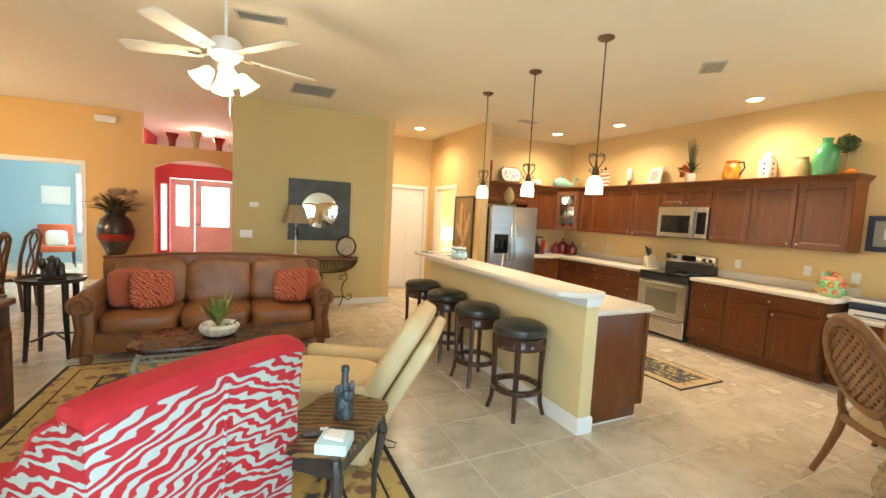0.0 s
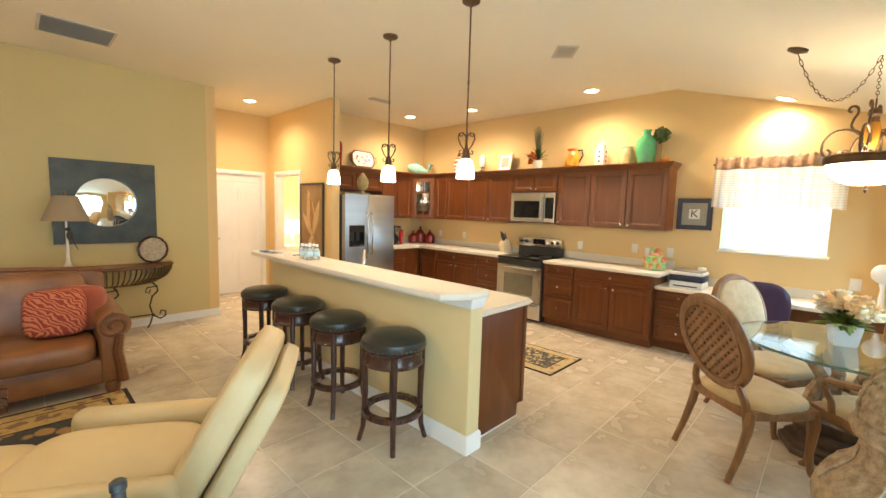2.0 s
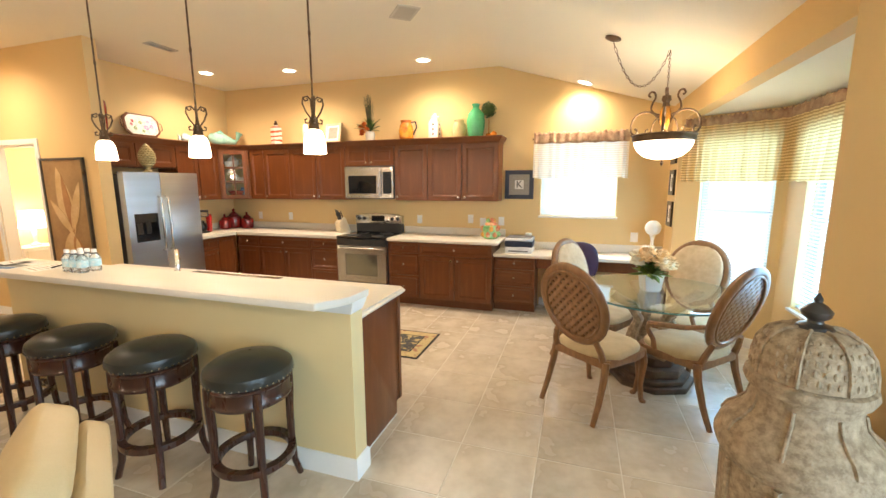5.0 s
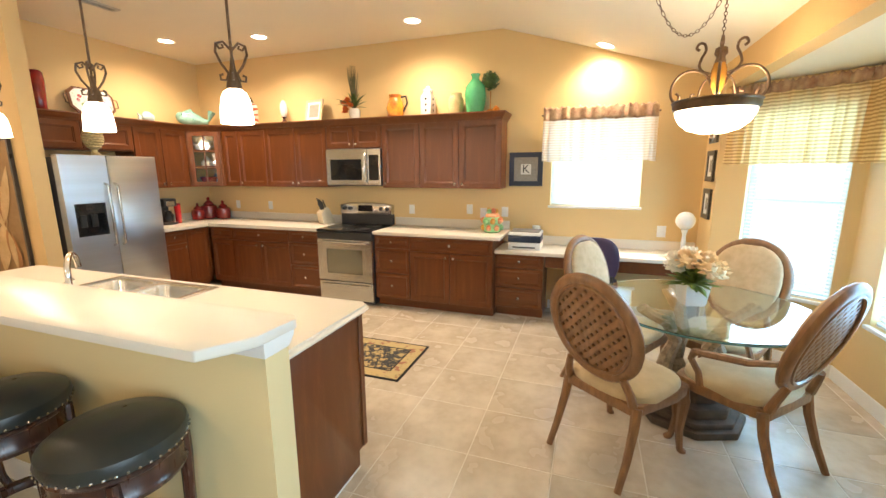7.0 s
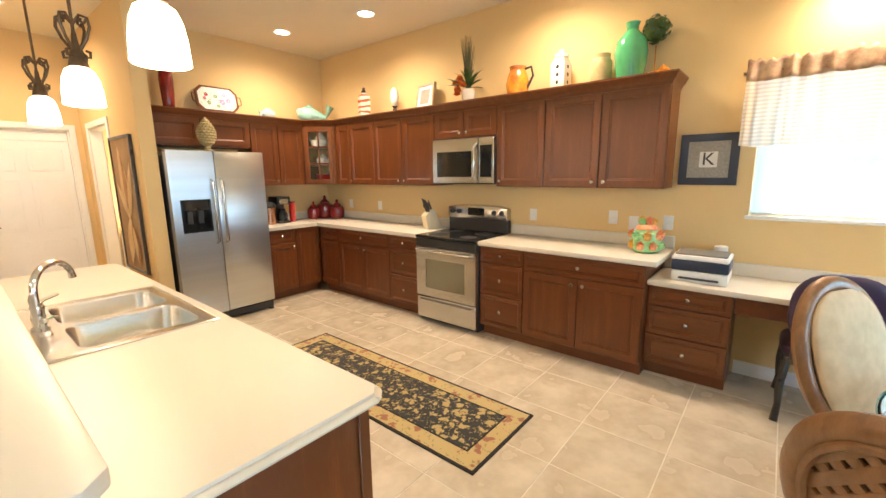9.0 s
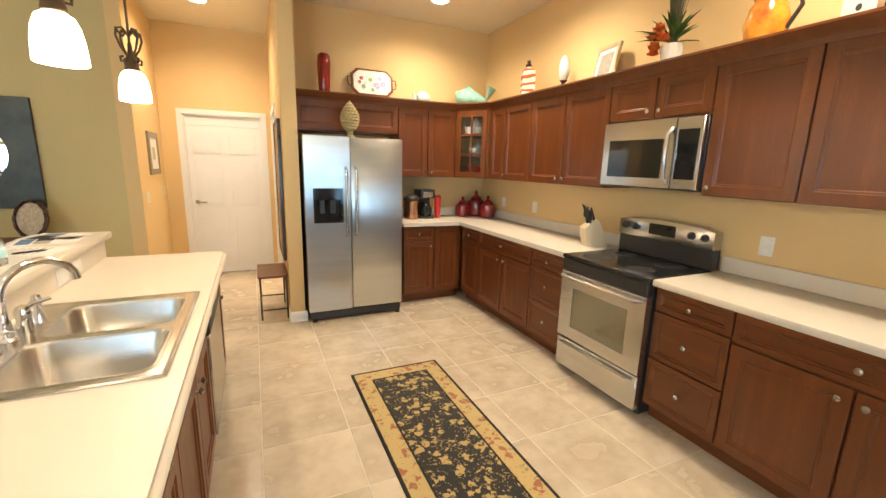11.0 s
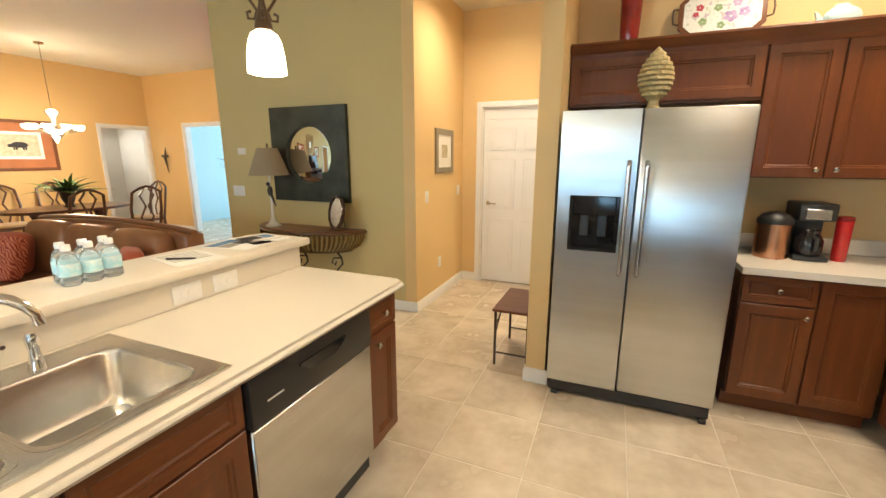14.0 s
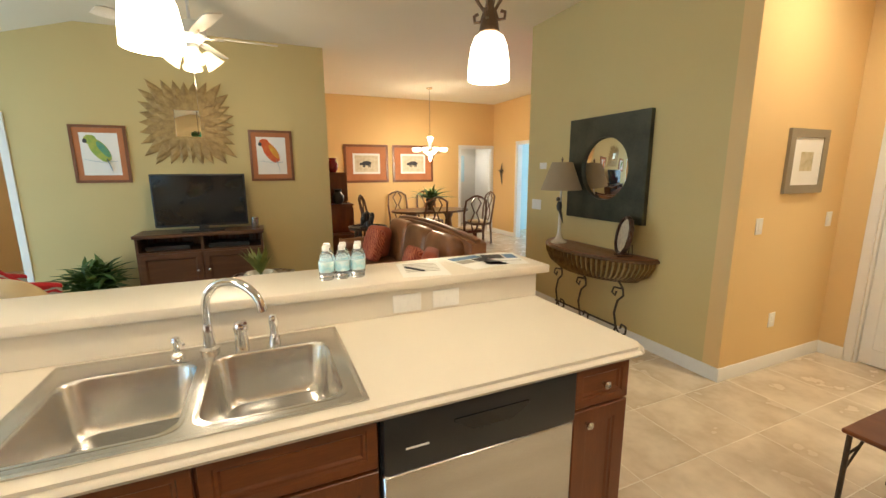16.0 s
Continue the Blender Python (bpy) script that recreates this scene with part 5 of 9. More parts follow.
for x0, x1, y in ((-1.70, -0.13, -1.02), (-0.17, 1.40, -0.99)):
    bm = bm_new()
    box(bm, x0, x0 + 0.06, y - 0.02, y + 0.02, 0, 2.2)
    box(bm, x1 - 0.06, x1, y - 0.02, y + 0.02, 0, 2.2)
    box(bm, x0 + 0.06, x1 - 0.06, y - 0.02, y + 0.02, 0, 0.08)
    box(bm, x0 + 0.06, x1 - 0.06, y - 0.02, y + 0.02, 2.13, 2.2)
    fr = part("door_frame", bm, M_WHITE, sd)
    bm = bm_new()
    box(bm, x0 + 0.06, x1 - 0.06, y - 0.003, y + 0.003, 0.08, 2.13)
    p = part("pane", bm, M_GLASS, fr)
    p.visible_shadow = False

# ---- bar stools ----


def bar_stool(x, y, rz):
    s = thing("bar_stool", "round swivel bar stool, black leather seat on dark turned wood", "stool", x, y, 0, rz, "bar stools along the island")
    bm = bm_new()
    lathe(bm, [(0.19, 0.655), (0.212, 0.665), (0.218, 0.69), (0.212, 0.715), (0.18, 0.74), (0.10, 0.755), (0.001, 0.76)], 36)
    c = part("seat", bm, M_BLACKLEATHER, s, "domed black leather seat")
    bm = bm_new()
    for k in range(44):
        a = 2 * math.pi * k / 44
        blob(bm, (0.2165 * math.cos(a), 0.2165 * math.sin(a), 0.672), (0.0055, 0.0055, 0.0055), 6)
    tagged(part("nailhead_trim", bm, M_NICKEL, c, "row of brass nailheads"), kind="stuff")
    bm = bm_new()
    lathe(bm, [(0.17, 0.545), (0.20, 0.55), (0.205, 0.565), (0.195, 0.58), (0.198, 0.635), (0.208, 0.645), (0.20, 0.654), (0.17, 0.654)], 36)
    part("apron", bm, M_ESPRESSO, s)
    for k in range(4):
        a = math.pi / 4 + k * math.pi / 2
        bm = bm_new()
        ca, sa = math.cos(a), math.sin(a)
        rr = [(0.195, 0.64), (0.193, 0.55), (0.188, 0.40), (0.188, 0.25), (0.197, 0.10), (0.225, 0.0)]
        tube(bm, [(ca * r, sa * r, z) for r, z in rr], [0.020, 0.023, 0.021, 0.020, 0.018, 0.017], 8)
        part("leg", bm, M_ESPRESSO, s)
    bm = bm_new()
    lathe(bm, [(0.165, 0.20), (0.205, 0.20), (0.208, 0.21), (0.205, 0.235), (0.165, 0.235), (0.162, 0.22), (0.165, 0.20)], 36, None, False)
    part("foot_ring", bm, M_ESPRESSO, s)
    return s


for x, y, r in ((1.945, 2.53, 7), (1.93, 3.19, 3), (1.93, 3.86, 6), (1.925, 4.54, 12)):
    bar_stool(x, y, r)

# ---- dining nook ----


def ellipse_frame(bm, a, b, r, place, n=36, seg=8, flat=1.0):
    rings = []
    for i in range(n):
        t = 2 * math.pi * i / n
        c = Vector((a * math.cos(t), 0, b * math.sin(t)))
        out = Vector((b * math.cos(t), 0, a * math.sin(t))).normalized()
        rings.append([bm.verts.new(place @ (c + out * r * math.cos(2 * math.pi * k / seg) + Vector((0, 1, 0)) * r * flat * math.sin(2 * math.pi * k / seg))) for k in range(seg)])
    rings.append(rings[0])
    ring_faces(bm, rings, True)


def dining_chair(x, y, face, arms=False, label="carved walnut dining chair with an oval back and beige seat"):
    """x, y: the middle of the seat; face: plan direction in which a sitter looks, in degrees from +y."""
    c = thing("dining_chair", label, "chair", x, y, 0, face, "chairs round the glass table")
    back = Matrix.Translation((0, -0.29, 0.80)) @ Matrix.Rotation(radians(17), 4, "X")
    bm = bm_new()
    ellipse_frame(bm, 0.248, 0.284, 0.033, back, 44, 10, 0.85)
    ellipse_frame(bm, 0.221, 0.257, 0.011, back @ Matrix.Translation((0, -0.022, 0)), 44, 6)
    fr = part("back_frame", bm, M_CHAIRWOOD, c)
    # panel in the darkened walnut, so the lattice openings look shaded
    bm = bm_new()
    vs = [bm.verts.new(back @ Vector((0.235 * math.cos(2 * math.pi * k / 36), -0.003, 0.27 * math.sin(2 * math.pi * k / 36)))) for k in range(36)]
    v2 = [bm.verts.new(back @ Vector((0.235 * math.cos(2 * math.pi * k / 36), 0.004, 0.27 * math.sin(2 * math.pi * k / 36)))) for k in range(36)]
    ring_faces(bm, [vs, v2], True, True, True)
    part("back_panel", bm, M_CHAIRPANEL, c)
    bm = bm_new()
    # broad crossing straps at 45 degrees, cut off by the oval, small diamond openings between
    st, half = 0.064, 0.0148
    upright = back @ Matrix.Rotation(radians(90), 4, "X")
    for sgn in (-1, 1):
        for k in range(-9, 10):
            d, run = k * st, []
            for i in range(81):
                t = -0.36 + 0.72 * i / 80
                if ((t + d * 0.5) / 0.226) ** 2 + ((t - d * 0.5) / 0.262) ** 2 < 1:
                    run.append((t + d * 0.5, sgn * (t - d * 0.5)))
            if len(run) > 3:
                (x0, z0), (x1, z1) = run[0], run[-1]
                ox, oz = half * 0.707, -sgn * half * 0.707
                prism(bm, [(x0 - ox, z0 - oz), (x1 - ox, z1 - oz), (x1 + ox, z1 + oz), (x0 + ox, z0 + oz)], 0.004, 0.0165 + 0.0008 * sgn, 0.003, upright)
    part("back_lattice", bm, M_CHAIRWOOD, c, "carved lattice with small diamond openings")
    bm = bm_new()
    blob(bm, (0, 0.030, 0), (0.226, 0.030, 0.262), 28, back, 2.4)
    part("back_pad", bm, M_CHAIRBACK, c, "pale damask back pad")
    bm = bm_new()
    prof = [(-0.25, 0.25), (-0.16, 0.275), (0.16, 0.275), (0.25, 0.25), (0.265, 0.10), (0.235, -0.17), (0.20, -0.22), (-0.20, -0.22), (-0.235, -0.17), (-0.265, 0.10)]
    prism(bm, prof, 0.375, 0.435, 0.012)
    part("seat_frame", bm, M_CHAIRWOOD, c)
    bm = bm_new()
    blob(bm, (0, 0.025, 0.445), (0.255, 0.245, 0.055), 28, None, 3.2)
    part("seat", bm, M_SEATCLOTH, c, "beige upholstered seat")
    for s in (-1, 1):
        bm = bm_new()
        tube(bm, [(s * 0.20, -0.205, 0.43), (s * 0.195, -0.225, 0.49), (s * 0.165, -0.25, 0.57)], [0.025, 0.022, 0.02], 8)
        part("back_post", bm, M_CHAIRWOOD, c)
        bm = bm_new()
        tube(bm, [(s * 0.215, -0.19, 0.42), (s * 0.22, -0.21, 0.30), (s * 0.225, -0.26, 0.14), (s * 0.228, -0.32, 0.0)], [0.028, 0.025, 0.021, 0.018], 8)
        part("leg", bm, M_CHAIRWOOD, c)
        bm = bm_new()
        tube(bm, [(s * 0.225, 0.225, 0.42), (s * 0.235, 0.235, 0.33), (s * 0.225, 0.232, 0.15), (s * 0.23, 0.25, 0.03), (s * 0.235, 0.27, 0.0)], [0.030, 0.032, 0.022, 0.018, 0.024], 8)
        part("leg", bm, M_CHAIRWOOD, c)
        if arms:
            bm = bm_new()
            tube(bm, [(s * 0.225, -0.245, 0.70), (s * 0.275, -0.12, 0.665), (s * 0.29, 0.05, 0.64), (s * 0.285, 0.13, 0.625)], [0.016, 0.019, 0.021, 0.022], 8)
            tube(bm, [(s * 0.285, 0.13, 0.625), (s * 0.265, 0.16, 0.57), (s * 0.25, 0.12, 0.50), (s * 0.255, 0.10, 0.43)], [0.022, 0.018, 0.018, 0.02], 8)
            part("armrest", bm, M_CHAIRWOOD, c)
    return c


def facing(dx, dy):
    return math.degrees(math.atan2(-dx, dy))


def place_chair(bx, by, dx, dy, **kw):
    """bx, by: the middle between the back feet; dx, dy: the way it faces."""
    n = math.hypot(dx, dy)
    dx, dy = dx / n, dy / n
    dining_chair(bx + dx * 0.32, by + dy * 0.32, facing(dx, dy), **kw)


place_chair(3.235, 0.969, 0.786, -0.617)
place_chair(3.433, -0.107, 0.70, 0.713, arms=True, label="carved walnut armchair with an oval back and beige seat")
place_chair(4.63, -0.13, -0.80, 0.58)
place_chair(4.44, 1.01, -0.53, -0.85)


def desk_chair():
    """A dark upholstered chair pushed in at the desk."""
    c = thing("desk_chair", "dark plum upholstered chair with a rounded back at the desk", "chair", 5.56, 0.92, 0, -90)
    plum = material("plum_leather", (0.055, 0.03, 0.075), 0.35, col2=(0.035, 0.02, 0.05), scale=6, fine=200, bump=0.15)
    lean = Matrix.Translation((0, -0.25, 0.72)) @ Matrix.Rotation(radians(8), 4, "X")
    bm = bm_new()
    blob(bm, (0, 0, 0), (0.225, 0.04, 0.245), 30, lean, 2.6)
    part("backrest", bm, plum, c, "rounded plum back")
    bm = bm_new()
    blob(bm, (0, 0.0, 0.44), (0.24, 0.25, 0.05), 28, None, 3.6)
    part("seat", bm, plum, c)
    bm = bm_new()
    box(bm, -0.21, 0.21, -0.22, 0.22, 0.36, 0.41, 0.01)
    part("seat_frame", bm, M_BLACKWOOD, c)
    for s in (-1, 1):
        bm = bm_new()
        tube(bm, [(s * 0.17, -0.22, 0.40), (s * 0.17, -0.245, 0.50), (s * 0.16, -0.255, 0.58)], 0.018, 8)
        part("back_post", bm, M_BLACKWOOD, c)
        for y0, y1 in ((-0.20, -0.27), (0.20, 0.235)):
            bm = bm_new()
            tube(bm, [(s * 0.20, y0, 0.38), (s * 0.215, y0 * 1.02, 0.24), (s * 0.21, (y0 + y1) / 2, 0.10), (s * 0.22, y1, 0.0)], [0.028, 0.024, 0.018, 0.022], 8)
            part("leg", bm, M_BLACKWOOD, c)


desk_chair()


TABLEGLASS = material("table_glass", (0.82, 0.95, 0.96), 0.02, col2=(0.81, 0.945, 0.955), trans=1.0, rough_var=0.0)
TABLEGLASS.node_tree.nodes["Principled BSDF"].inputs["IOR"].default_value = 1.75


def dining_table():
    t = thing("round_table", "round glass-topped table on a dark carved pedestal", "table", 4.01, 0.305, 0, 20)
    bm = bm_new()
    lathe(bm, [(0.001, 0.743), (0.618, 0.743), (0.625, 0.750), (0.618, 0.757), (0.001, 0.757)], 64, None, False)
    p = part("tabletop", bm, TABLEGLASS, t, "thick clear glass top with a greenish edge")
    p.visible_shadow = False
    bm = bm_new()
    lathe(bm, [(0.6265, 0.7445), (0.630, 0.747), (0.630, 0.753), (0.6265, 0.7555)], 64, None, False)
    part("glass_edge", bm, material("green_glass_edge", (0.10, 0.24, 0.22), 0.1, col2=(0.16, 0.32, 0.30)), t, "polished green glass edge")
    bm = bm_new()
    for r, z0, z1 in ((0.30, 0.0, 0.05), (0.27, 0.05, 0.09), (0.23, 0.09, 0.16), (0.17, 0.16, 0.24)):
        q = [(r * 1.1 * math.cos(a), r * 1.1 * math.sin(a)) for a in [math.pi / 8 + k * math.pi / 4 for k in range(8)]]
        prism(bm, q, z0, z1, 0.012)
    part("plinth", bm, material("weathered_dark_wood", (0.13, 0.085, 0.055), 0.6, col2=(0.075, 0.05, 0.035), scale=14, fine=90, bump=0.4), t, "weathered dark stepped plinth")
    for k in range(4):
        a = k * math.pi / 2
        bm = bm_new()
        pr = [(0.10, 0.22), (0.20, 0.30), (0.17, 0.42), (0.13, 0.52), (0.20, 0.63), (0.33, 0.70), (0.37, 0.735)]
        tube(bm, [(math.cos(a) * r, math.sin(a) * r, z) for r, z in pr], [0.05, 0.055, 0.045, 0.04, 0.038, 0.034, 0.04], 8)
        part("scroll_bracket", bm, M_CARVED, t, "weathered carved scroll bracket")


dining_table()


def leaf_bunch(bm, at, n, length, spread, rng, width=0.03, up=0.6, droop=0.3):
    """Bent tapering leaves that grow from a point."""
    for _ in range(n):
        a = rng.uniform(0, 2 * math.pi)
        el = radians(rng.uniform(90 - spread, 90)) if up > 0 else 0
        ln = length * rng.uniform(0.65, 1.1)
        d = Vector((math.cos(a) * math.cos(el), math.sin(a) * math.cos(el), math.sin(el)))
        side = Vector((-math.sin(a), math.cos(a), 0))
        prev = None
        for j in range(5):
            u = j / 4
            p = Vector(at) + d * ln * u + Vector((math.cos(a), math.sin(a), 0)) * droop * ln * u * u - Vector((0, 0, 1)) * droop * ln * u * u * 0.8
            w = width * math.sin(math.pi * (0.12 + 0.86 * u)) * 0.5
            cur = (bm.verts.new(p - side * w), bm.verts.new(p + Vector((0, 0, w * 0.4))), bm.verts.new(p + side * w))
            if prev:
                bm.faces.new((prev[0], prev[1], cur[1], cur[0]))
                bm.faces.new((prev[1], prev[2], cur[2], cur[1]))
            prev = cur


def blossom(bm, at, r, rng, petals=9, layers=2):
    for ly in range(layers):
        for k in range(petals):
            a = 2 * math.pi * (k + 0.5 * ly) / petals + rng.uniform(-0.1, 0.1)
            el = radians(20 + 32 * ly)
            d = Vector((math.cos(a) * math.cos(el), math.sin(a) * math.cos(el), math.sin(el)))
            s = Vector((-math.sin(a), math.cos(a), 0)) * r * 0.42
            p = Vector(at)
            vs = [bm.verts.new(p), bm.verts.new(p + d * r * 0.6 + s), bm.verts.new(p + d * r + Vector((0, 0, r * 0.1))), bm.verts.new(p + d * r * 0.6 - s)]
            bm.faces.new(vs)


def flower_pot():
    rng = random.Random(4)
    f = thing("flower_arrangement", "peach and white silk flowers in a square white pot", "flowers", 4.01, 0.355, 0.757, 15)
    bm = bm_new()
    rings = []
    for h, w in ((0, 0.055), (0.01, 0.06), (0.14, 0.075), (0.145, 0.078), (0.14, 0.068), (0.11, 0.066)):
        rings.append([bm.verts.new((w * sx, w * sy, h)) for sx, sy in ((1, 1), (-1, 1), (-1, -1), (1, -1))])
    ring_faces(bm, rings, True, True, True)
    part("pot", bm, M_WHITECER, f)
    bm = bm_new()
    leaf_bunch(bm, (0, 0, 0.12), 56, 0.17, 80, rng, 0.05, 0.6, 0.4)
    part("leaves", bm, M_YLEAF, f)
    for nm, mt, pts in (("peach_blossom", material("peach_petals", (0.90, 0.72, 0.48), 0.7, col2=(0.86, 0.62, 0.36), scale=30), ((-0.08, -0.02, 0.25), (-0.03, 0.05, 0.28), (-0.05, -0.08, 0.22), (0.01, -0.06, 0.26))), ("white_blossom", material("white_petals", (0.90, 0.87, 0.78), 0.7, col2=(0.86, 0.82, 0.72)), ((0.06, 0.0, 0.28), (0.10, 0.05, 0.24), (0.09, -0.06, 0.22), (0.03, 0.08, 0.25), (0.13, 0.0, 0.20)))):
        for p in pts:
            bm = bm_new()
            at = [q * 1.3 for q in p[:2]] + [p[2] * 1.05]
            blob(bm, at, (0.047, 0.047, 0.040), 10)
            for ly in range(4):
                for j in range(9):
                    aj, el = 2 * math.pi * (j + 0.5 * ly) / 9 + rng.uniform(-0.3, 0.3), radians(-35 + 33 * ly + rng.uniform(-10, 10))
                    dv = Vector((math.cos(aj) * math.cos(el), math.sin(aj) * math.cos(el), math.sin(el)))
                    sv = Vector((-math.sin(aj), math.cos(aj), 0)) * 0.026
                    up = dv.cross(sv.normalized()) * 0.012
                    c0, ln = Vector(at) + dv * 0.022, rng.uniform(0.045, 0.06)
                    vs = [bm.verts.new(v) for v in (c0, c0 + dv * ln * 0.75 + sv - up, c0 + dv * ln, c0 + dv * ln * 0.75 - sv - up)]
                    bm.faces.new((vs[0], vs[1], vs[2]))
                    bm.faces.new((vs[0], vs[2], vs[3]))
            part(nm, bm, mt, f)


flower_pot()


def flowing(pts, n=5):
    """A finer run of points along a smooth curve through the given ones."""
    v = [Vector(p) for p in pts]
    v = [2 * v[0] - v[1]] + v + [2 * v[-1] - v[-2]]
    out = []
    for a, b, c, d in zip(v, v[1:], v[2:], v[3:]):
        for k in range(n):
            t = k / n
            out.append(0.5 * (2 * b + (c - a) * t + (2 * a - 5 * b + 4 * c - d) * t * t + (3 * b - a - 3 * c + d) * t ** 3))
    return out + [v[-2]]


def chandelier():
    hx, hy = 4.04, 0.338
    c = thing("chandelier", "bronze scrollwork chandelier with a lit alabaster bowl, swagged chain", "chandelier", hx, hy, 0)
    zc = 3.12 - 0.3 * (2 - hy)
    bm = bm_new()
    lathe(bm, [(0.06, 0), (0.06, -0.012), (0.03, -0.022), (0.008, -0.03)], 20, pose(-0.03, 0.41, zc + 0.123, 16))
    part("canopy", bm, M_BRONZE, c)
    bm = bm_new()
    pts = []
    n = 26
    for k in range(n + 1):
        u = k / n
        pts.append(Vector((-0.03 * (1 - u), 0.41 * (1 - u), zc + 0.10 * (1 - u) - 0.30 * 4 * u * (1 - u))))
    dn = [Vector((0, 0, zc - 0.0 - 0.02 * k)) for k in range(14)]
    for run in (pts, dn):
        for i, (a, b) in enumerate(zip(run, run[1:])):
            d = (b - a)
            m = Matrix.Translation((a + b) / 2) @ d.to_track_quat("Z", "Y").to_matrix().to_4x4() @ Matrix.Rotation(radians(90 * (i % 2)), 4, "Z")
            ellipse_frame(bm, 0.008, d.length * 0.62, 0.0022, m, 10, 5)
    tagged(part("chain", bm, M_BRONZE, c), kind="stuff")
    bm = bm_new()
    ellipse_frame(bm, 0.03, 0.032, 0.005, Matrix.Translation((0, 0, zc - 0.30)), 18, 6)
    lathe(bm, [(0.008, 2.30), (0.03, 2.29), (0.035, 2.26), (0.022, 2.24), (0.028, 2.22), (0.03, 2.20), (0.012, 2.17)], 16)
    lathe(bm, [(0.012, 2.04), (0.02, 2.03), (0.012, 1.99), (0.008, 1.79), (0.014, 1.785), (0.002, 1.76)], 12)
    part("stem", bm, M_BRONZE, c)
    bm = bm_new()
    lathe(bm, [(0.026, 2.22), (0.040, 2.17), (0.036, 2.09), (0.018, 2.04)], 16)
    part("amber_column", bm, material("amber_glass", (0.55, 0.25, 0.04), 0.2, coat=0.3), c, "amber glass column")
    for k in range(4):
        a = radians(-13) + k * math.pi / 2
        m = Matrix.Rotation(a, 4, "Z")
        bm = bm_new()
        up = [(0.030, 2.150), (0.075, 2.165), (0.102, 2.200), (0.094, 2.245), (0.076, 2.285), (0.086, 2.322), (0.112, 2.328), (0.124, 2.304), (0.108, 2.290)]
        out = [(0.028, 2.08), (0.060, 2.145), (0.120, 2.180), (0.186, 2.170), (0.230, 2.120), (0.240, 2.060), (0.226, 2.018), (0.200, 2.012), (0.194, 2.040), (0.212, 2.060)]
        inner = [(0.030, 2.15), (0.070, 2.11), (0.088, 2.06), (0.098, 2.003), (0.125, 2.015), (0.130, 2.040), (0.112, 2.048)]
        for run, rad in ((up, 0.0075), (out, 0.008), (inner, 0.006)):
            tube(bm, [m @ q for q in flowing([(q, 0, z) for q, z in run])], rad, 7)
        part("scroll_arm", bm, M_BRONZE, c)
    bm = bm_new()
    lathe(bm, [(0.205, 1.945), (0.216, 1.945), (0.225, 1.96), (0.225, 1.985), (0.233, 1.995), (0.225, 2.003), (0.205, 2.0)], 40, None, False)
    part("rim_band", bm, M_BRONZE, c)
    bm = bm_new()
    lathe(bm, [(0.21, 1.955), (0.206, 1.92), (0.182, 1.875), (0.135, 1.835), (0.07, 1.814), (0.012, 1.81)], 40, None, False)
    part("bowl", bm, M_BOWL, c, "glowing alabaster glass bowl")
    point_lamp("chandelier_lamp", (hx, hy, 2.02), 2.4, WARM, 0.08)


chandelier()


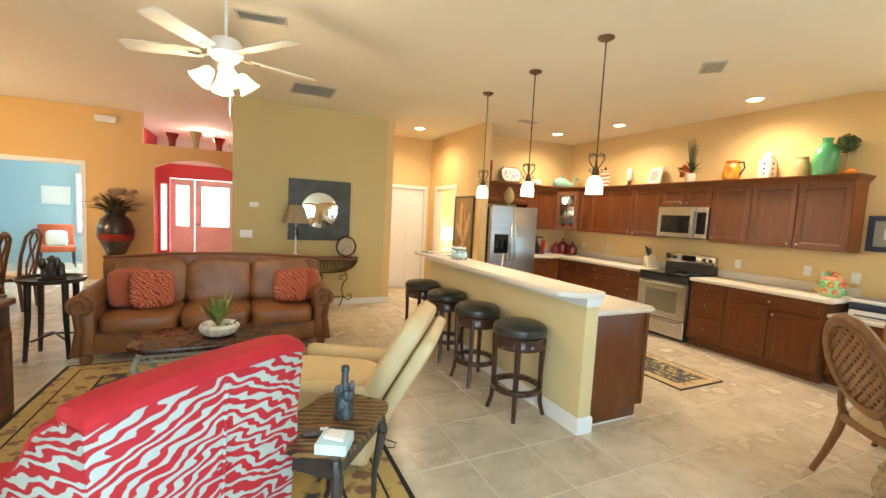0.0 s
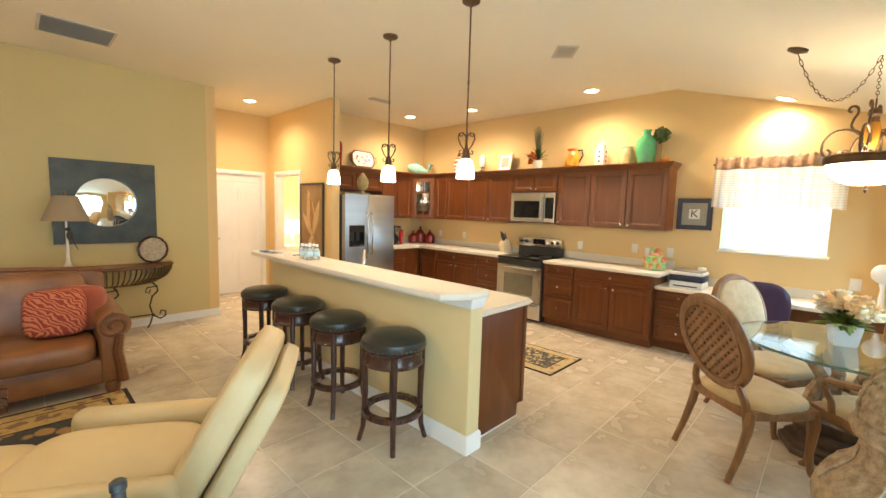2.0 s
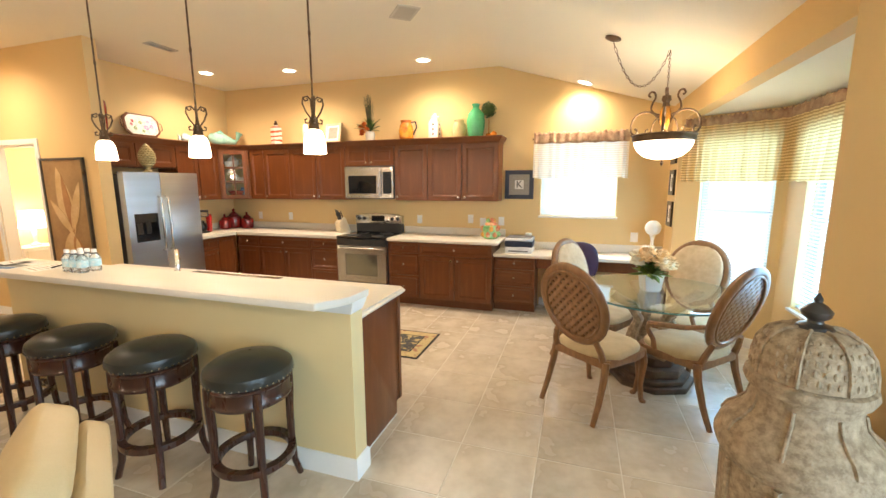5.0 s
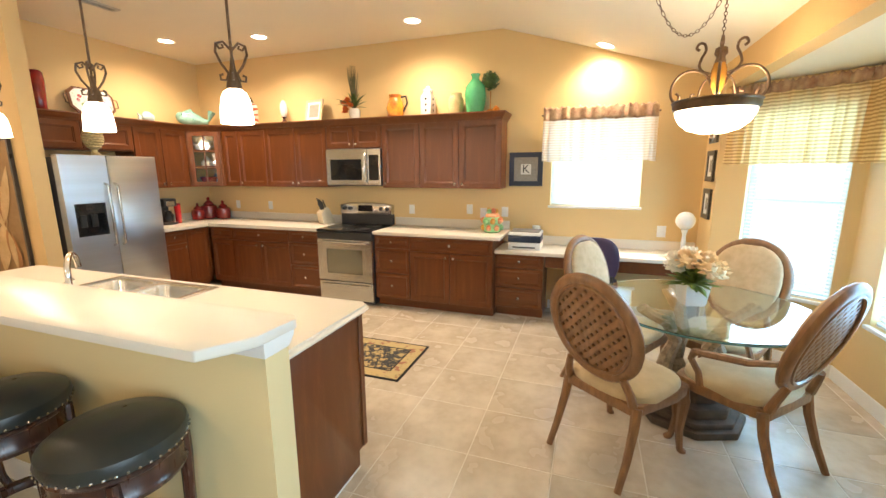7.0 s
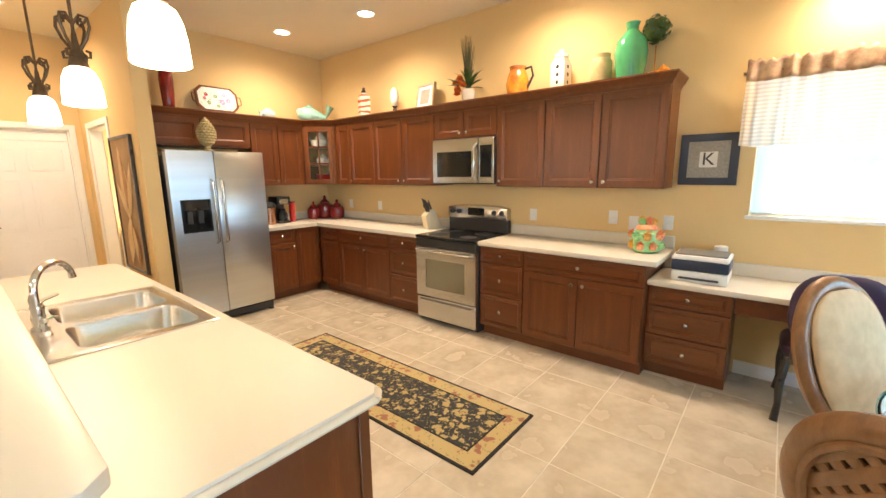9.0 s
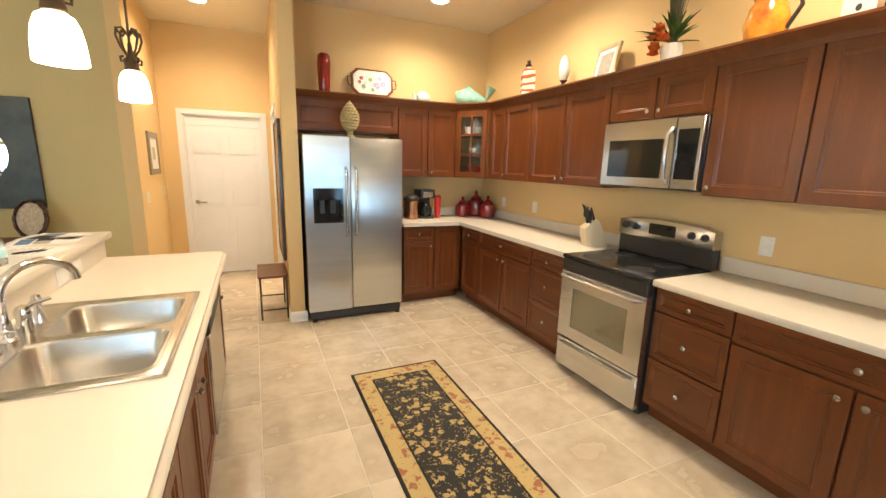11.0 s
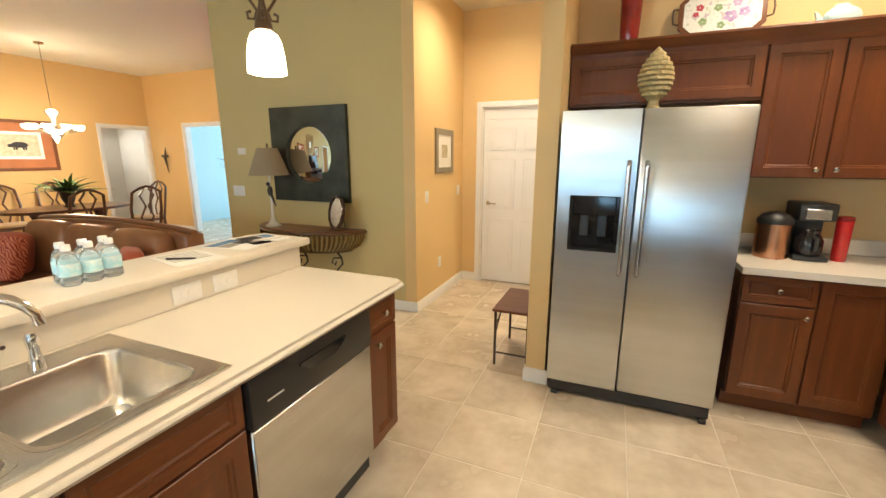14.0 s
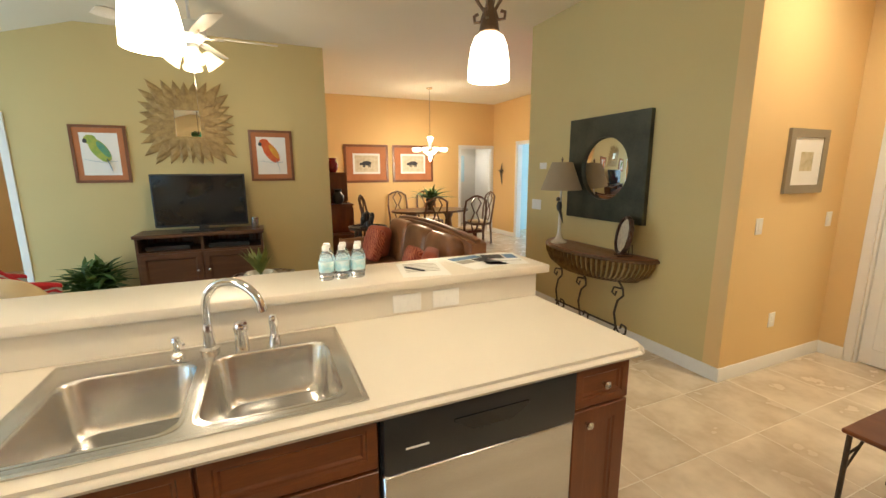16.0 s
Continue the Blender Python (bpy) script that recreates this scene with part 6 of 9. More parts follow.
def lantern():
    """A tall carved lantern with a domed top and black finial."""
    l = thing("carved_lantern", "tall carved greige lantern with stepped dome and black finial", "lantern", 1.95, 0.20, 0, 12)
    seg = 8

    def wob(a, z):
        return 1 + 0.006 * math.sin(8 * a)
    for nm, prof in (("base", [(0.20, 0), (0.225, 0.02), (0.225, 0.06), (0.205, 0.08), (0.205, 0.10)]), ("cage", [(0.20, 0.10), (0.207, 0.40), (0.212, 0.68)]), ("lower_rim", [(0.212, 0.68), (0.228, 0.70), (0.238, 0.725), (0.240, 0.748), (0.232, 0.772), (0.220, 0.785)]), ("lower_roof", [(0.228, 0.785), (0.21, 0.82), (0.185, 0.84), (0.155, 0.875), (0.145, 0.92), (0.148, 0.95)]), ("upper_rim", [(0.148, 0.95), (0.165, 0.955), (0.173, 0.975), (0.168, 0.995), (0.15, 1.005)]), ("dome", [(0.158, 1.005), (0.156, 1.05), (0.145, 1.10), (0.118, 1.14), (0.08, 1.16), (0.05, 1.165)])):
        bm = bm_new()
        lathe(bm, prof, 40, None, True, wob)
        part(nm, bm, M_CARVED, l)
    for k in range(8):
        a = k * math.pi / 4
        bm = bm_new()
        for pr, r in ((((0.203, 0.10), (0.209, 0.40), (0.214, 0.68)), 0.011), (((0.229, 0.787), (0.212, 0.821), (0.187, 0.842), (0.157, 0.877), (0.147, 0.92)), 0.006), (((0.160, 1.005), (0.158, 1.05), (0.147, 1.101), (0.12, 1.142), (0.082, 1.163), (0.052, 1.167)), 0.006)):
            tube(bm, [(math.cos(a) * q, math.sin(a) * q, z) for q, z in pr], r, 6)
        part("rib", bm, M_CARVED, l)
    # carved scale rows on the dome and leaf panels on the cage
    for j, (rad, z, n) in enumerate(((0.156, 1.03, 40), (0.152, 1.06, 40), (0.146, 1.088, 36), (0.133, 1.115, 32), (0.112, 1.137, 28))):
        bm = bm_new()
        for k in range(n):
            a = 2 * math.pi * (k + 0.5 * (j % 2)) / n
            blob(bm, (rad * math.cos(a), rad * math.sin(a), z), (0.006, 0.006, 0.013), 6)
        tagged(part("carved_scalework", bm, M_CARVED, l), kind="stuff")
    for k in range(8):
        a = (k + 0.5) * math.pi / 4
        m = Matrix.Rotation(a, 4, "Z")
        bm = bm_new()
        for q in range(7):
            z = 0.18 + 0.07 * q
            for sg in (-1, 1):
                tube(bm, [m @ Vector((0.196, 0, z)), m @ Vector((0.199, sg * 0.03, z + 0.03)), m @ Vector((0.193, sg * 0.058, z + 0.035))], [0.004, 0.008, 0.003], 5)
        tube(bm, [m @ Vector((0.197, 0, 0.13)), m @ Vector((0.202, 0, 0.40)), m @ Vector((0.205, 0, 0.66))], 0.005, 5)
        part("carved_panel", bm, M_CARVED, l)
    bm = bm_new()
    lathe(bm, [(0.055, 1.158), (0.046, 1.173), (0.022, 1.182), (0.02, 1.19), (0.038, 1.205), (0.042, 1.222), (0.026, 1.24), (0.01, 1.25), (0.013, 1.26), (0.002, 1.28)], 20)
    part("finial", bm, M_BLACKWOOD, l, "black urn finial")


lantern()

# ---- living area ----


def layered_rug(name, label, x0, x1, y0, y1, bands, z=0.0, group=""):
    r = thing(name, label, "rug", (x0 + x1) / 2, (y0 + y1) / 2, z)
    w, h = (x1 - x0) / 2, (y1 - y0) / 2
    acc = 0.0
    for i, (nm, mt, bw) in enumerate(bands):
        bm = bm_new()
        zt = 0.009 + 0.0004 * i
        if bw is None:
            box(bm, -w + acc, w - acc, -h + acc, h - acc, 0.0, zt)
        else:
            for a in ((-w + acc, w - acc, -h + acc, -h + acc + bw), (-w + acc, w - acc, h - acc - bw, h - acc), (-w + acc, -w + acc + bw, -h + acc + bw, h - acc - bw), (w - acc - bw, w - acc, -h + acc + bw, h - acc - bw)):
                box(bm, *a, 0.0, zt)
            acc += bw
        part(nm, bm, mt, r, "", 0)


layered_rug("runner_rug", "black and gold floral runner rug beside the island", 3.74, 4.41, 2.32, 4.54, [("binding", M_RUG_EDGE, 0.018), ("border", M_RUG_BORDER, 0.105), ("inner_line", M_RUG_EDGE, 0.012), ("field", M_RUG_FIELD, None)])
layered_rug("area_rug", "large black and gold leaf area rug under the coffee table", -1.54, 0.80, 1.25, 4.63, [("binding", M_RUG_EDGE, 0.03), ("outer_border", M_RUG_GOLD, 0.10), ("line", M_RUG_EDGE, 0.015), ("border", M_RUG_GOLD, 0.20), ("inner_line", M_RUG_EDGE, 0.02), ("field", M_RUG_LIVING, None)])


def sofa():
    s = thing("sofa", "brown leather three-seat sofa with rolled wooden-trimmed arms", "sofa", -0.345, 5.04, 0)
    s.scale = (1.06, 1.0, 1.0)
    bm = bm_new()
    box(bm, -1.0, 1.0, -0.42, 0.36, 0.09, 0.30, 0.03, 2)
    part("base", bm, M_LEATHER, s)
    for k in range(3):
        x = (k - 1) * 0.615
        bm = bm_new()
        blob(bm, (x, -0.10, 0.37), (0.307, 0.38, 0.095), 32, None, 5.5)
        part("seat_cushion", bm, M_LEATHER, s)
        bm = bm_new()
        blob(bm, (x, 0.0, 0.0), (0.315, 0.11, 0.265), 32, Matrix.Translation((0, 0.24, 0.67)) @ Matrix.Rotation(radians(-10), 4, "X"), 4.5)
        part("back_cushion", bm, M_LEATHER, s)
    bm = bm_new()
    n = 24
    top = [(-1.05 + 2.1 * k / n, 0.90 + 0.055 * math.sin(math.pi * k / n) ** 0.7 if 0 < k < n else 0.90) for k in range(n + 1)]
    prism(bm, [(-1.05, 0.10)] + top + [(1.05, 0.10)], 0, 0.16, 0.02, pose(0, 0.48, 0, 90))
    part("back", bm, M_LEATHER, s)
    bm = bm_new()
    tube(bm, [(x, 0.39, z + 0.012) for x, z in top], 0.03, 8, 0.8)
    part("back_rail", bm, M_FRAMEWOOD, s, "carved wooden top rail")
    for q in (-1, 1):
        bm = bm_new()
        box(bm, q * 0.93, q * 1.06, -0.44, 0.42, 0.10, 0.58, 0.03, 2)
        tube(bm, [(q * 1.02, -0.45, 0.565), (q * 1.02, 0.42, 0.60)], 0.105, 18)
        part("arm", bm, M_LEATHER, s)
        bm = bm_new()
        pts = [(q * (1.02 + 0.105 * (1 - 0.75 * k / 22) * math.cos(2 * math.pi * 1.4 * k / 22 + 1.57)), -0.455, 0.565 + 0.105 * (1 - 0.75 * k / 22) * math.sin(2 * math.pi * 1.4 * k / 22 + 1.57)) for k in range(23)]
        tube(bm, pts, 0.016, 6)
        tube(bm, [(q * 1.05, -0.455, 0.50), (q * 1.03, -0.455, 0.35), (q * 1.05, -0.455, 0.20), (q * 1.06, -0.455, 0.10)], [0.03, 0.035, 0.035, 0.04], 8)
        part("arm_scroll", bm, M_FRAMEWOOD, s, "carved wooden arm scroll")
        for y in (-0.40, 0.38):
            bm = bm_new()
            lathe(bm, [(0.03, 0), (0.045, 0.02), (0.05, 0.06), (0.04, 0.10)], 12, pose(q * 1.0, y, 0))
            part("foot", bm, M_FRAMEWOOD, s)


sofa()


def throw_pillow(x, y, z, rx, rz, mat, label, w=0.39):
    bm = bm_new()
    blob(bm, (0, 0, 0), (w / 2, 0.075, w / 2), 32, None, 4.6)
    o = part("throw_pillow", bm, mat)
    o.matrix_world = pose(x, y, z, rx, 0, rz)
    return tagged(o, label, "pillow")


throw_pillow(-0.93, 4.90, 0.655, -18, 8, M_ZEBRACUSHION, "rust zebra-striped throw pillow on the sofa")
throw_pillow(-1.13, 5.01, 0.66, -14, 24, M_RUSTCLOTH, "plain rust throw pillow on the sofa")
throw_pillow(0.41, 4.92, 0.655, -18, -8, M_ZEBRACUSHION, "rust zebra-striped throw pillow on the sofa", 0.38)
throw_pillow(0.55, 5.03, 0.655, -14, -26, M_RUSTCLOTH, "plain rust throw pillow on the sofa", 0.38)


def coffee_table():
    t = thing("coffee_table", "octagonal dark wood coffee table on a pale scrolled iron base", "table", -0.356, 3.67, 0.01)
    bm = bm_new()
    prism(bm, [(-0.50, -0.17), (-0.37, -0.30), (0.37, -0.30), (0.50, -0.17), (0.50, 0.17), (0.37, 0.30), (-0.37, 0.30), (-0.50, 0.17)], 0.435, 0.475, 0.012)
    tp = part("tabletop", bm, M_ESPRESSO, t)
    bm = bm_new()
    for sy in (-1, 1):
        tube(bm, [(-0.40, sy * 0.22, 0.41), (0.40, sy * 0.22, 0.41)], 0.013, 6)
        tube(bm, [(-0.40, sy * 0.22, 0.36), (0.40, sy * 0.22, 0.36)], 0.008, 6)
        for k in range(5):
            x = -0.32 + 0.16 * k
            ellipse_frame(bm, 0.06, 0.022, 0.005, Matrix.Translation((x, sy * 0.22, 0.385)), 14, 5)
    for sx in (-1, 1):
        tube(bm, [(sx * 0.40, -0.22, 0.41), (sx * 0.40, 0.22, 0.41)], 0.013, 6)
    part("apron", bm, M_STONE, t, "pale green scrolled iron apron")
    for sx in (-1, 1):
        for sy in (-1, 1):
            bm = bm_new()
            tube(bm, [(sx * 0.40, sy * 0.22, 0.43), (sx * 0.44, sy * 0.24, 0.33), (sx * 0.39, sy * 0.215, 0.18), (sx * 0.385, sy * 0.21, 0.08), (sx * 0.42, sy * 0.235, 0.012)], [0.022, 0.024, 0.016, 0.014, 0.022], 8)
            tube(bm, [(sx * 0.40, sy * 0.22, 0.30), (sx * 0.33, sy * 0.22, 0.27), (sx * 0.31, sy * 0.22, 0.32), (sx * 0.35, sy * 0.22, 0.335)], 0.008, 6)
            part("leg", bm, M_STONE, t)
    bm = bm_new()
    box(bm, -0.36, 0.36, -0.18, 0.18, 0.10, 0.118, 0.004)
    part("lower_shelf", bm, M_ESPRESSO, t)


coffee_table()


def shell_planter():
    rng = random.Random(9)
    p = thing("potted_plant", "spiky green succulent in a white fluted shell bowl", "plant", -0.27, 3.64, 0.486)
    bm = bm_new()

    def wob(a, z):
        return 1 + 0.05 * math.cos(13 * a) + 0.10 * math.cos(a)
    lathe(bm, [(0.06, 0), (0.10, 0.012), (0.135, 0.04), (0.145, 0.08), (0.13, 0.105), (0.12, 0.10), (0.09, 0.06)], 52, None, True, wob)
    part("shell_bowl", bm, M_WHITECER, p)
    bm = bm_new()
    leaf_bunch(bm, (0, 0, 0.08), 34, 0.29, 36, rng, 0.05, 0.6, 0.04)
    part("leaves", bm, material("succulent_leaf", (0.36, 0.38, 0.11), 0.5, col2=(0.17, 0.23, 0.06), scale=14, fine=80), p)
    bm = bm_new()
    leaf_bunch(bm, (0.12, -0.02, 0.02), 20, 0.13, 80, rng, 0.03, 0.6, 0.3)
    part("trailing_leaves", bm, M_LEAF, p)


shell_planter()


def zebra_chair():
    """A tall tub armchair, seen from behind."""
    c = thing("armchair", "red and white zebra-print armchair with a red top band", "armchair", -0.115, 1.365, 0, 39.7)
    c.scale = (1.0, 1.0, 1.045)
    n = 22
    plan = []
    for k in range(n + 1):
        u = -1 + 2 * k / n
        plan.append((0.378 * u, 0.03 * abs(u) ** 3.0, 1.0 + 0.02 * (1 - u * u) - 0.02 * abs(u) ** 8))
    bm = bm_new()
    rings = []
    for x, y, z in plan:
        rings.append([bm.verts.new(v) for v in ((x * 0.86, y + 0.06, 0.16), (x * 0.95, y + 0.015, 0.55), (x, y - 0.01, z - 0.09), (x, y, z - 0.045), (x, y + 0.11, z - 0.045), (x * 0.95, y + 0.15, 0.55), (x * 0.86, y + 0.19, 0.16))])
    ring_faces(bm, rings, True, True, True)
    part("back", bm, M_ZEBRA, c, "zebra-print back")
    bm = bm_new()
    rings = []
    for x, y, z in plan:
        rings.append([bm.verts.new(v) for v in ((x, y - 0.014, z - 0.055), (x * 1.004, y - 0.02, z - 0.035), (x, y + 0.0, z - 0.010), (x, y + 0.06, z + 0.003), (x, y + 0.115, z - 0.010), (x, y + 0.13, z - 0.035), (x, y + 0.12, z - 0.055))])
    ring_faces(bm, rings, True, True, True)
    part("top_band", bm, M_REDCLOTH, c, "plain red band along the top")
    bm = bm_new()
    tube(bm, [(0.0, -0.012, 0.94), (0.0, 0.006, 0.55), (0.0, 0.058, 0.18)], 0.006, 6)
    part("seam_piping", bm, M_ZEBRA, c)
    bm = bm_new()
    box(bm, -0.30, 0.30, 0.20, 0.74, 0.14, 0.32, 0.03, 2)
    part("base", bm, M_ZEBRA, c)
    bm = bm_new()
    blob(bm, (0, 0.48, 0.40), (0.25, 0.28, 0.085), 28, None, 4.5)
    part("seat_cushion", bm, M_REDCLOTH, c)
    crest = [(0.035, 0.925), (0.20, 0.905), (0.32, 0.84), (0.42, 0.72), (0.52, 0.635), (0.64, 0.61), (0.72, 0.585)]
    side = Matrix(((0, 0, 1, 0), (1, 0, 0, 0), (0, 1, 0, 0), (0, 0, 0, 1)))
    for s in (-1, 1):
        x0, x1 = (0.275, 0.372) if s > 0 else (-0.372, -0.275)
        bm = bm_new()
        prism(bm, [(0.07, 0.15), (0.035, 0.60)] + crest + [(0.72, 0.15)], x0, x1, 0.012, side)
        arm = part("arm", bm, M_ZEBRA, c, "sloping zebra-print side wing")
        bm = bm_new()
        tube(bm, [((x0 + x1) / 2, y, z + 0.004) for y, z in crest], 0.05, 10, 0.45)
        part("arm_band", bm, M_REDCLOTH, arm, "plain red edge")
        for y in (0.16, 0.70):
            bm = bm_new()
            lathe(bm, [(0.018, 0), (0.028, 0.14), (0.03, 0.16)], 10, pose(s * 0.30, y, 0.01))
            part("foot", bm, M_BLACKWOOD, c)


zebra_chair()


def recliner():
    c = thing("recliner", "cream leather recliner, leaned back with its footrest up", "armchair", 0.52, 2.60, 0.01, 58)
    bm = bm_new()
    box(bm, -0.36, 0.36, -0.32, 0.36, 0.03, 0.30, 0.04, 2)
    part("base", bm, M_CREAMLEATHER, c)
    bm = bm_new()
    blob(bm, (0, 0.08, 0.40), (0.26, 0.36, 0.10), 30, None, 4)
    part("seat_cushion", bm, M_CREAMLEATHER, c)
    lean = Matrix.Translation((0, -0.27, 0.34)) @ Matrix.Rotation(radians(29), 4, "X")
    bm = bm_new()
    blob(bm, (0, 0.02, 0.32), (0.33, 0.075, 0.36), 32, lean, 5)
    part("back_cushion", bm, M_CREAMLEATHER, c)
    bm = bm_new()
    blob(bm, (0, -0.10, 0.27), (0.335, 0.05, 0.36), 32, lean, 6)
    part("outer_back", bm, M_CREAMLEATHER, c)
    for s in (-1, 1):
        bm = bm_new()
        box(bm, s * 0.27, s * 0.39, -0.30, 0.38, 0.05, 0.53, 0.05, 3)
        part("arm", bm, M_CREAMLEATHER, c)
    bm = bm_new()
    blob(bm, (0, 0.66, 0.37), (0.27, 0.25, 0.07), 28, None, 4)
    part("footrest", bm, M_CREAMLEATHER, c)
    bm = bm_new()
    box(bm, -0.2, 0.2, 0.33, 0.60, 0.20, 0.24, 0.01)
    box(bm, -0.03, 0.03, 0.45, 0.52, 0.0, 0.2)
    part("footrest_bracket", bm, M_BLACK, c)


recliner()


def end_table():
    t = thing("end_table", "zebra-veneer end table with scalloped top and black cabriole legs", "table", 0.325, 1.755, 0.01, 50)
    bm = bm_new()
    out = []
    for k in range(64):
        a = 2 * math.pi * k / 64
        ca, sa = math.cos(a), math.sin(a)
        q = (abs(ca) ** 5 + abs(sa) ** 5) ** (-1 / 5)
        out.append((0.28 * q * ca * (1 + 0.018 * math.cos(8 * a)), 0.195 * q * sa * (1 + 0.03 * math.cos(8 * a))))
    prism(bm, out, 0.545, 0.572, 0.007)
    part("tabletop", bm, M_ZEBRAWOOD, t, "figured zebra veneer top")
    bm = bm_new()
    for y in (-0.135, 0.135):
        box(bm, -0.20, 0.20, y - 0.009, y + 0.009, 0.44, 0.543, 0.004)
    for x in (-0.215, 0.215):
        box(bm, x - 0.009, x + 0.009, -0.12, 0.12, 0.44, 0.543, 0.004)
    part("apron", bm, M_BLACKWOOD, t)
    for sx in (-1, 1):
        for sy in (-1, 1):
            bm = bm_new()
            tube(bm, [(sx * 0.215, sy * 0.135, 0.543), (sx * 0.235, sy * 0.155, 0.44), (sx * 0.205, sy * 0.13, 0.22), (sx * 0.205, sy * 0.13, 0.06), (sx * 0.23, sy * 0.155, 0.0)], [0.025, 0.028, 0.017, 0.013, 0.02], 8)
            part("leg", bm, M_BLACKWOOD, t)


end_table()
ZT = 0.583


def statuette():
    bm = bm_new()
    lathe(bm, [(0.048, 0), (0.05, 0.015), (0.043, 0.03), (0.045, 0.07), (0.038, 0.10), (0.024, 0.125), (0.018, 0.16), (0.016, 0.22), (0.02, 0.225), (0.02, 0.245), (0.014, 0.25)], 16)
    rng = random.Random(3)
    for k in range(14):
        a, z = rng.uniform(0, 6.28), rng.uniform(0.05, 0.16)
        blob(bm, (0.035 * math.cos(a), 0.035 * math.sin(a), z), (0.016, 0.016, 0.03), 8)
    o = part("figurine", bm, material("dark_bronze_patina", (0.045, 0.055, 0.06), 0.45, 0.5, col2=(0.10, 0.11, 0.11), scale=40, fine=120, bump=0.5))
    o.location = (0.375, 1.77, ZT)
    tagged(o, "dark patinated ornamental bottle figurine on the end table", "figurine")


statuette()
bx = thing("tissue_box", "white square tissue box on the end table", "box", 0.285, 1.52, ZT, 62)
bm = bm_new()
box(bm, -0.065, 0.065, -0.065, 0.065, 0, 0.045, 0.004)
part("carton", bm, material("pale_blue_card", (0.62, 0.80, 0.82), 0.7), bx)
bm = bm_new()
prism(bm, [(-0.04, -0.045), (0.03, -0.04), (0.045, 0.03), (-0.02, 0.045)], 0.045, 0.058, 0.004)
part("tissue", bm, M_PAPER, bx)
rm = thing("remote_control", "dark remote control on the end table", "remote", 0.25, 1.645, ZT, -12)
bm = bm_new()
box(bm, -0.075, 0.075, -0.024, 0.024, 0, 0.022, 0.006, 2)
part("case", bm, material("dark_taupe_plastic", (0.09, 0.055, 0.045), 0.5), rm)
bm = bm_new()
box(bm, -0.005, 0.03, -0.012, 0.012, 0.0222, 0.024)
part("button", bm, M_PLATE, rm)


M_BLADE = material("cream_fan_blade", (0.70, 0.64, 0.52), 0.45, scale=3)


def ceiling_fan():
    f = thing("ceiling_fan", "white ceiling fan with four lit tulip glass shades", "ceiling fan", -0.21, 3.28, 3.12)
    bm = bm_new()
    lathe(bm, [(0.07, 0), (0.065, -0.03), (0.02, -0.06), (0.013, -0.08)], 20)
    part("canopy", bm, M_WHITE, f)
    bm = bm_new()
    tube(bm, [(0, 0, -0.05), (0, 0, -0.40)], 0.012)
    part("downrod", bm, M_WHITE, f)
    bm = bm_new()
    lathe(bm, [(0.03, -0.38), (0.09, -0.40), (0.115, -0.44), (0.115, -0.50), (0.08, -0.54), (0.05, -0.56), (0.05, -0.60), (0.02, -0.62)], 28)
    part("motor", bm, M_WHITE, f)
    for k in range(5):
        a = math.radians(20 + 72 * k)
        m = Matrix.Rotation(a, 4, "Z") @ Matrix.Rotation(radians(12), 4, "X")
        bm = bm_new()
        prism(bm, [(0.16, -0.05), (0.30, -0.065), (0.62, -0.07), (0.66, -0.05), (0.66, 0.05), (0.62, 0.07), (0.30, 0.065), (0.16, 0.05)], -0.004, 0.004, 0.003, Matrix.Translation((0, 0, -0.50)) @ m)
        bl = part("blade", bm, M_BLADE, f)
        bm = bm_new()
        tube(bm, [Matrix.Rotation(a, 4, "Z") @ Vector(p) for p in ((0.09, 0, -0.50), (0.14, 0, -0.515), (0.24, 0, -0.51))], 0.012, 6, 0.5)
        part("blade_iron", bm, M_NICKEL, bl)
    for k in range(4):
        a = math.radians(10 + 90 * k)
        m = Matrix.Translation((0.09 * math.cos(a), 0.09 * math.sin(a), -0.615)) @ Matrix.Rotation(a, 4, "Z") @ Matrix.Rotation(radians(-38), 4, "Y")
        bm = bm_new()
        lathe(bm, [(0.025, 0.0), (0.04, -0.02), (0.05, -0.06), (0.068, -0.11), (0.078, -0.125), (0.070, -0.118), (0.045, -0.06), (0.02, -0.01)], 20, m, False, lambda q, z: 1 + 0.04 * math.cos(6 * q) * (1 if z < -0.1 else 0))
        part("shade", bm, M_FANSHADE, f, "glowing tulip glass shade")
    bm = bm_new()
    tube(bm, [(0.03, 0, -0.60), (0.03, 0, -1.12)], 0.0018, 5)
    blob(bm, (0.03, 0, -1.13), (0.008, 0.008, 0.014), 8)
    part("pull_chain", bm, M_NICKEL, f)
    point_lamp("fan_lamp", (-0.21, 3.28, 3.12 - 0.84), 10, WARM, 0.12)


ceiling_fan()


def ceiling_vent(name, x, y, z, w, h, rz, mat, n, label):
    v = thing(name, label, "vent", x, y, z, rz)
    bm = bm_new()
    f = 0.022
    for a in ((-w, w, -h, -h + f), (-w, w, h - f, h), (-w, -w + f, -h + f, h - f), (w - f, w, -h + f, h - f)):
        box(bm, *a, -0.010, -0.001)
    part("frame", bm, mat, v)
    bm = bm_new()
    box(bm, -w + f, w - f, -h + f, h - f, -0.003, -0.0015)
    part("backing", bm, M_BLACK, v)
    sm = bm_new()
    box(sm, -w + f, w - f, -0.009, 0.009, -0.001, 0.001)
    bmesh.ops.rotate(sm, cent=(0, 0, 0), matrix=Matrix.Rotation(radians(28), 3, "X"), verts=sm.verts)
    me = mesh_of("slat", sm, mat, 0)
    for k in range(n):
        s = new("slat", me)
        s.parent = v
        s.location = (0, -h + f + (2 * h - 2 * f) * (k + 0.5) / n, -0.0085)


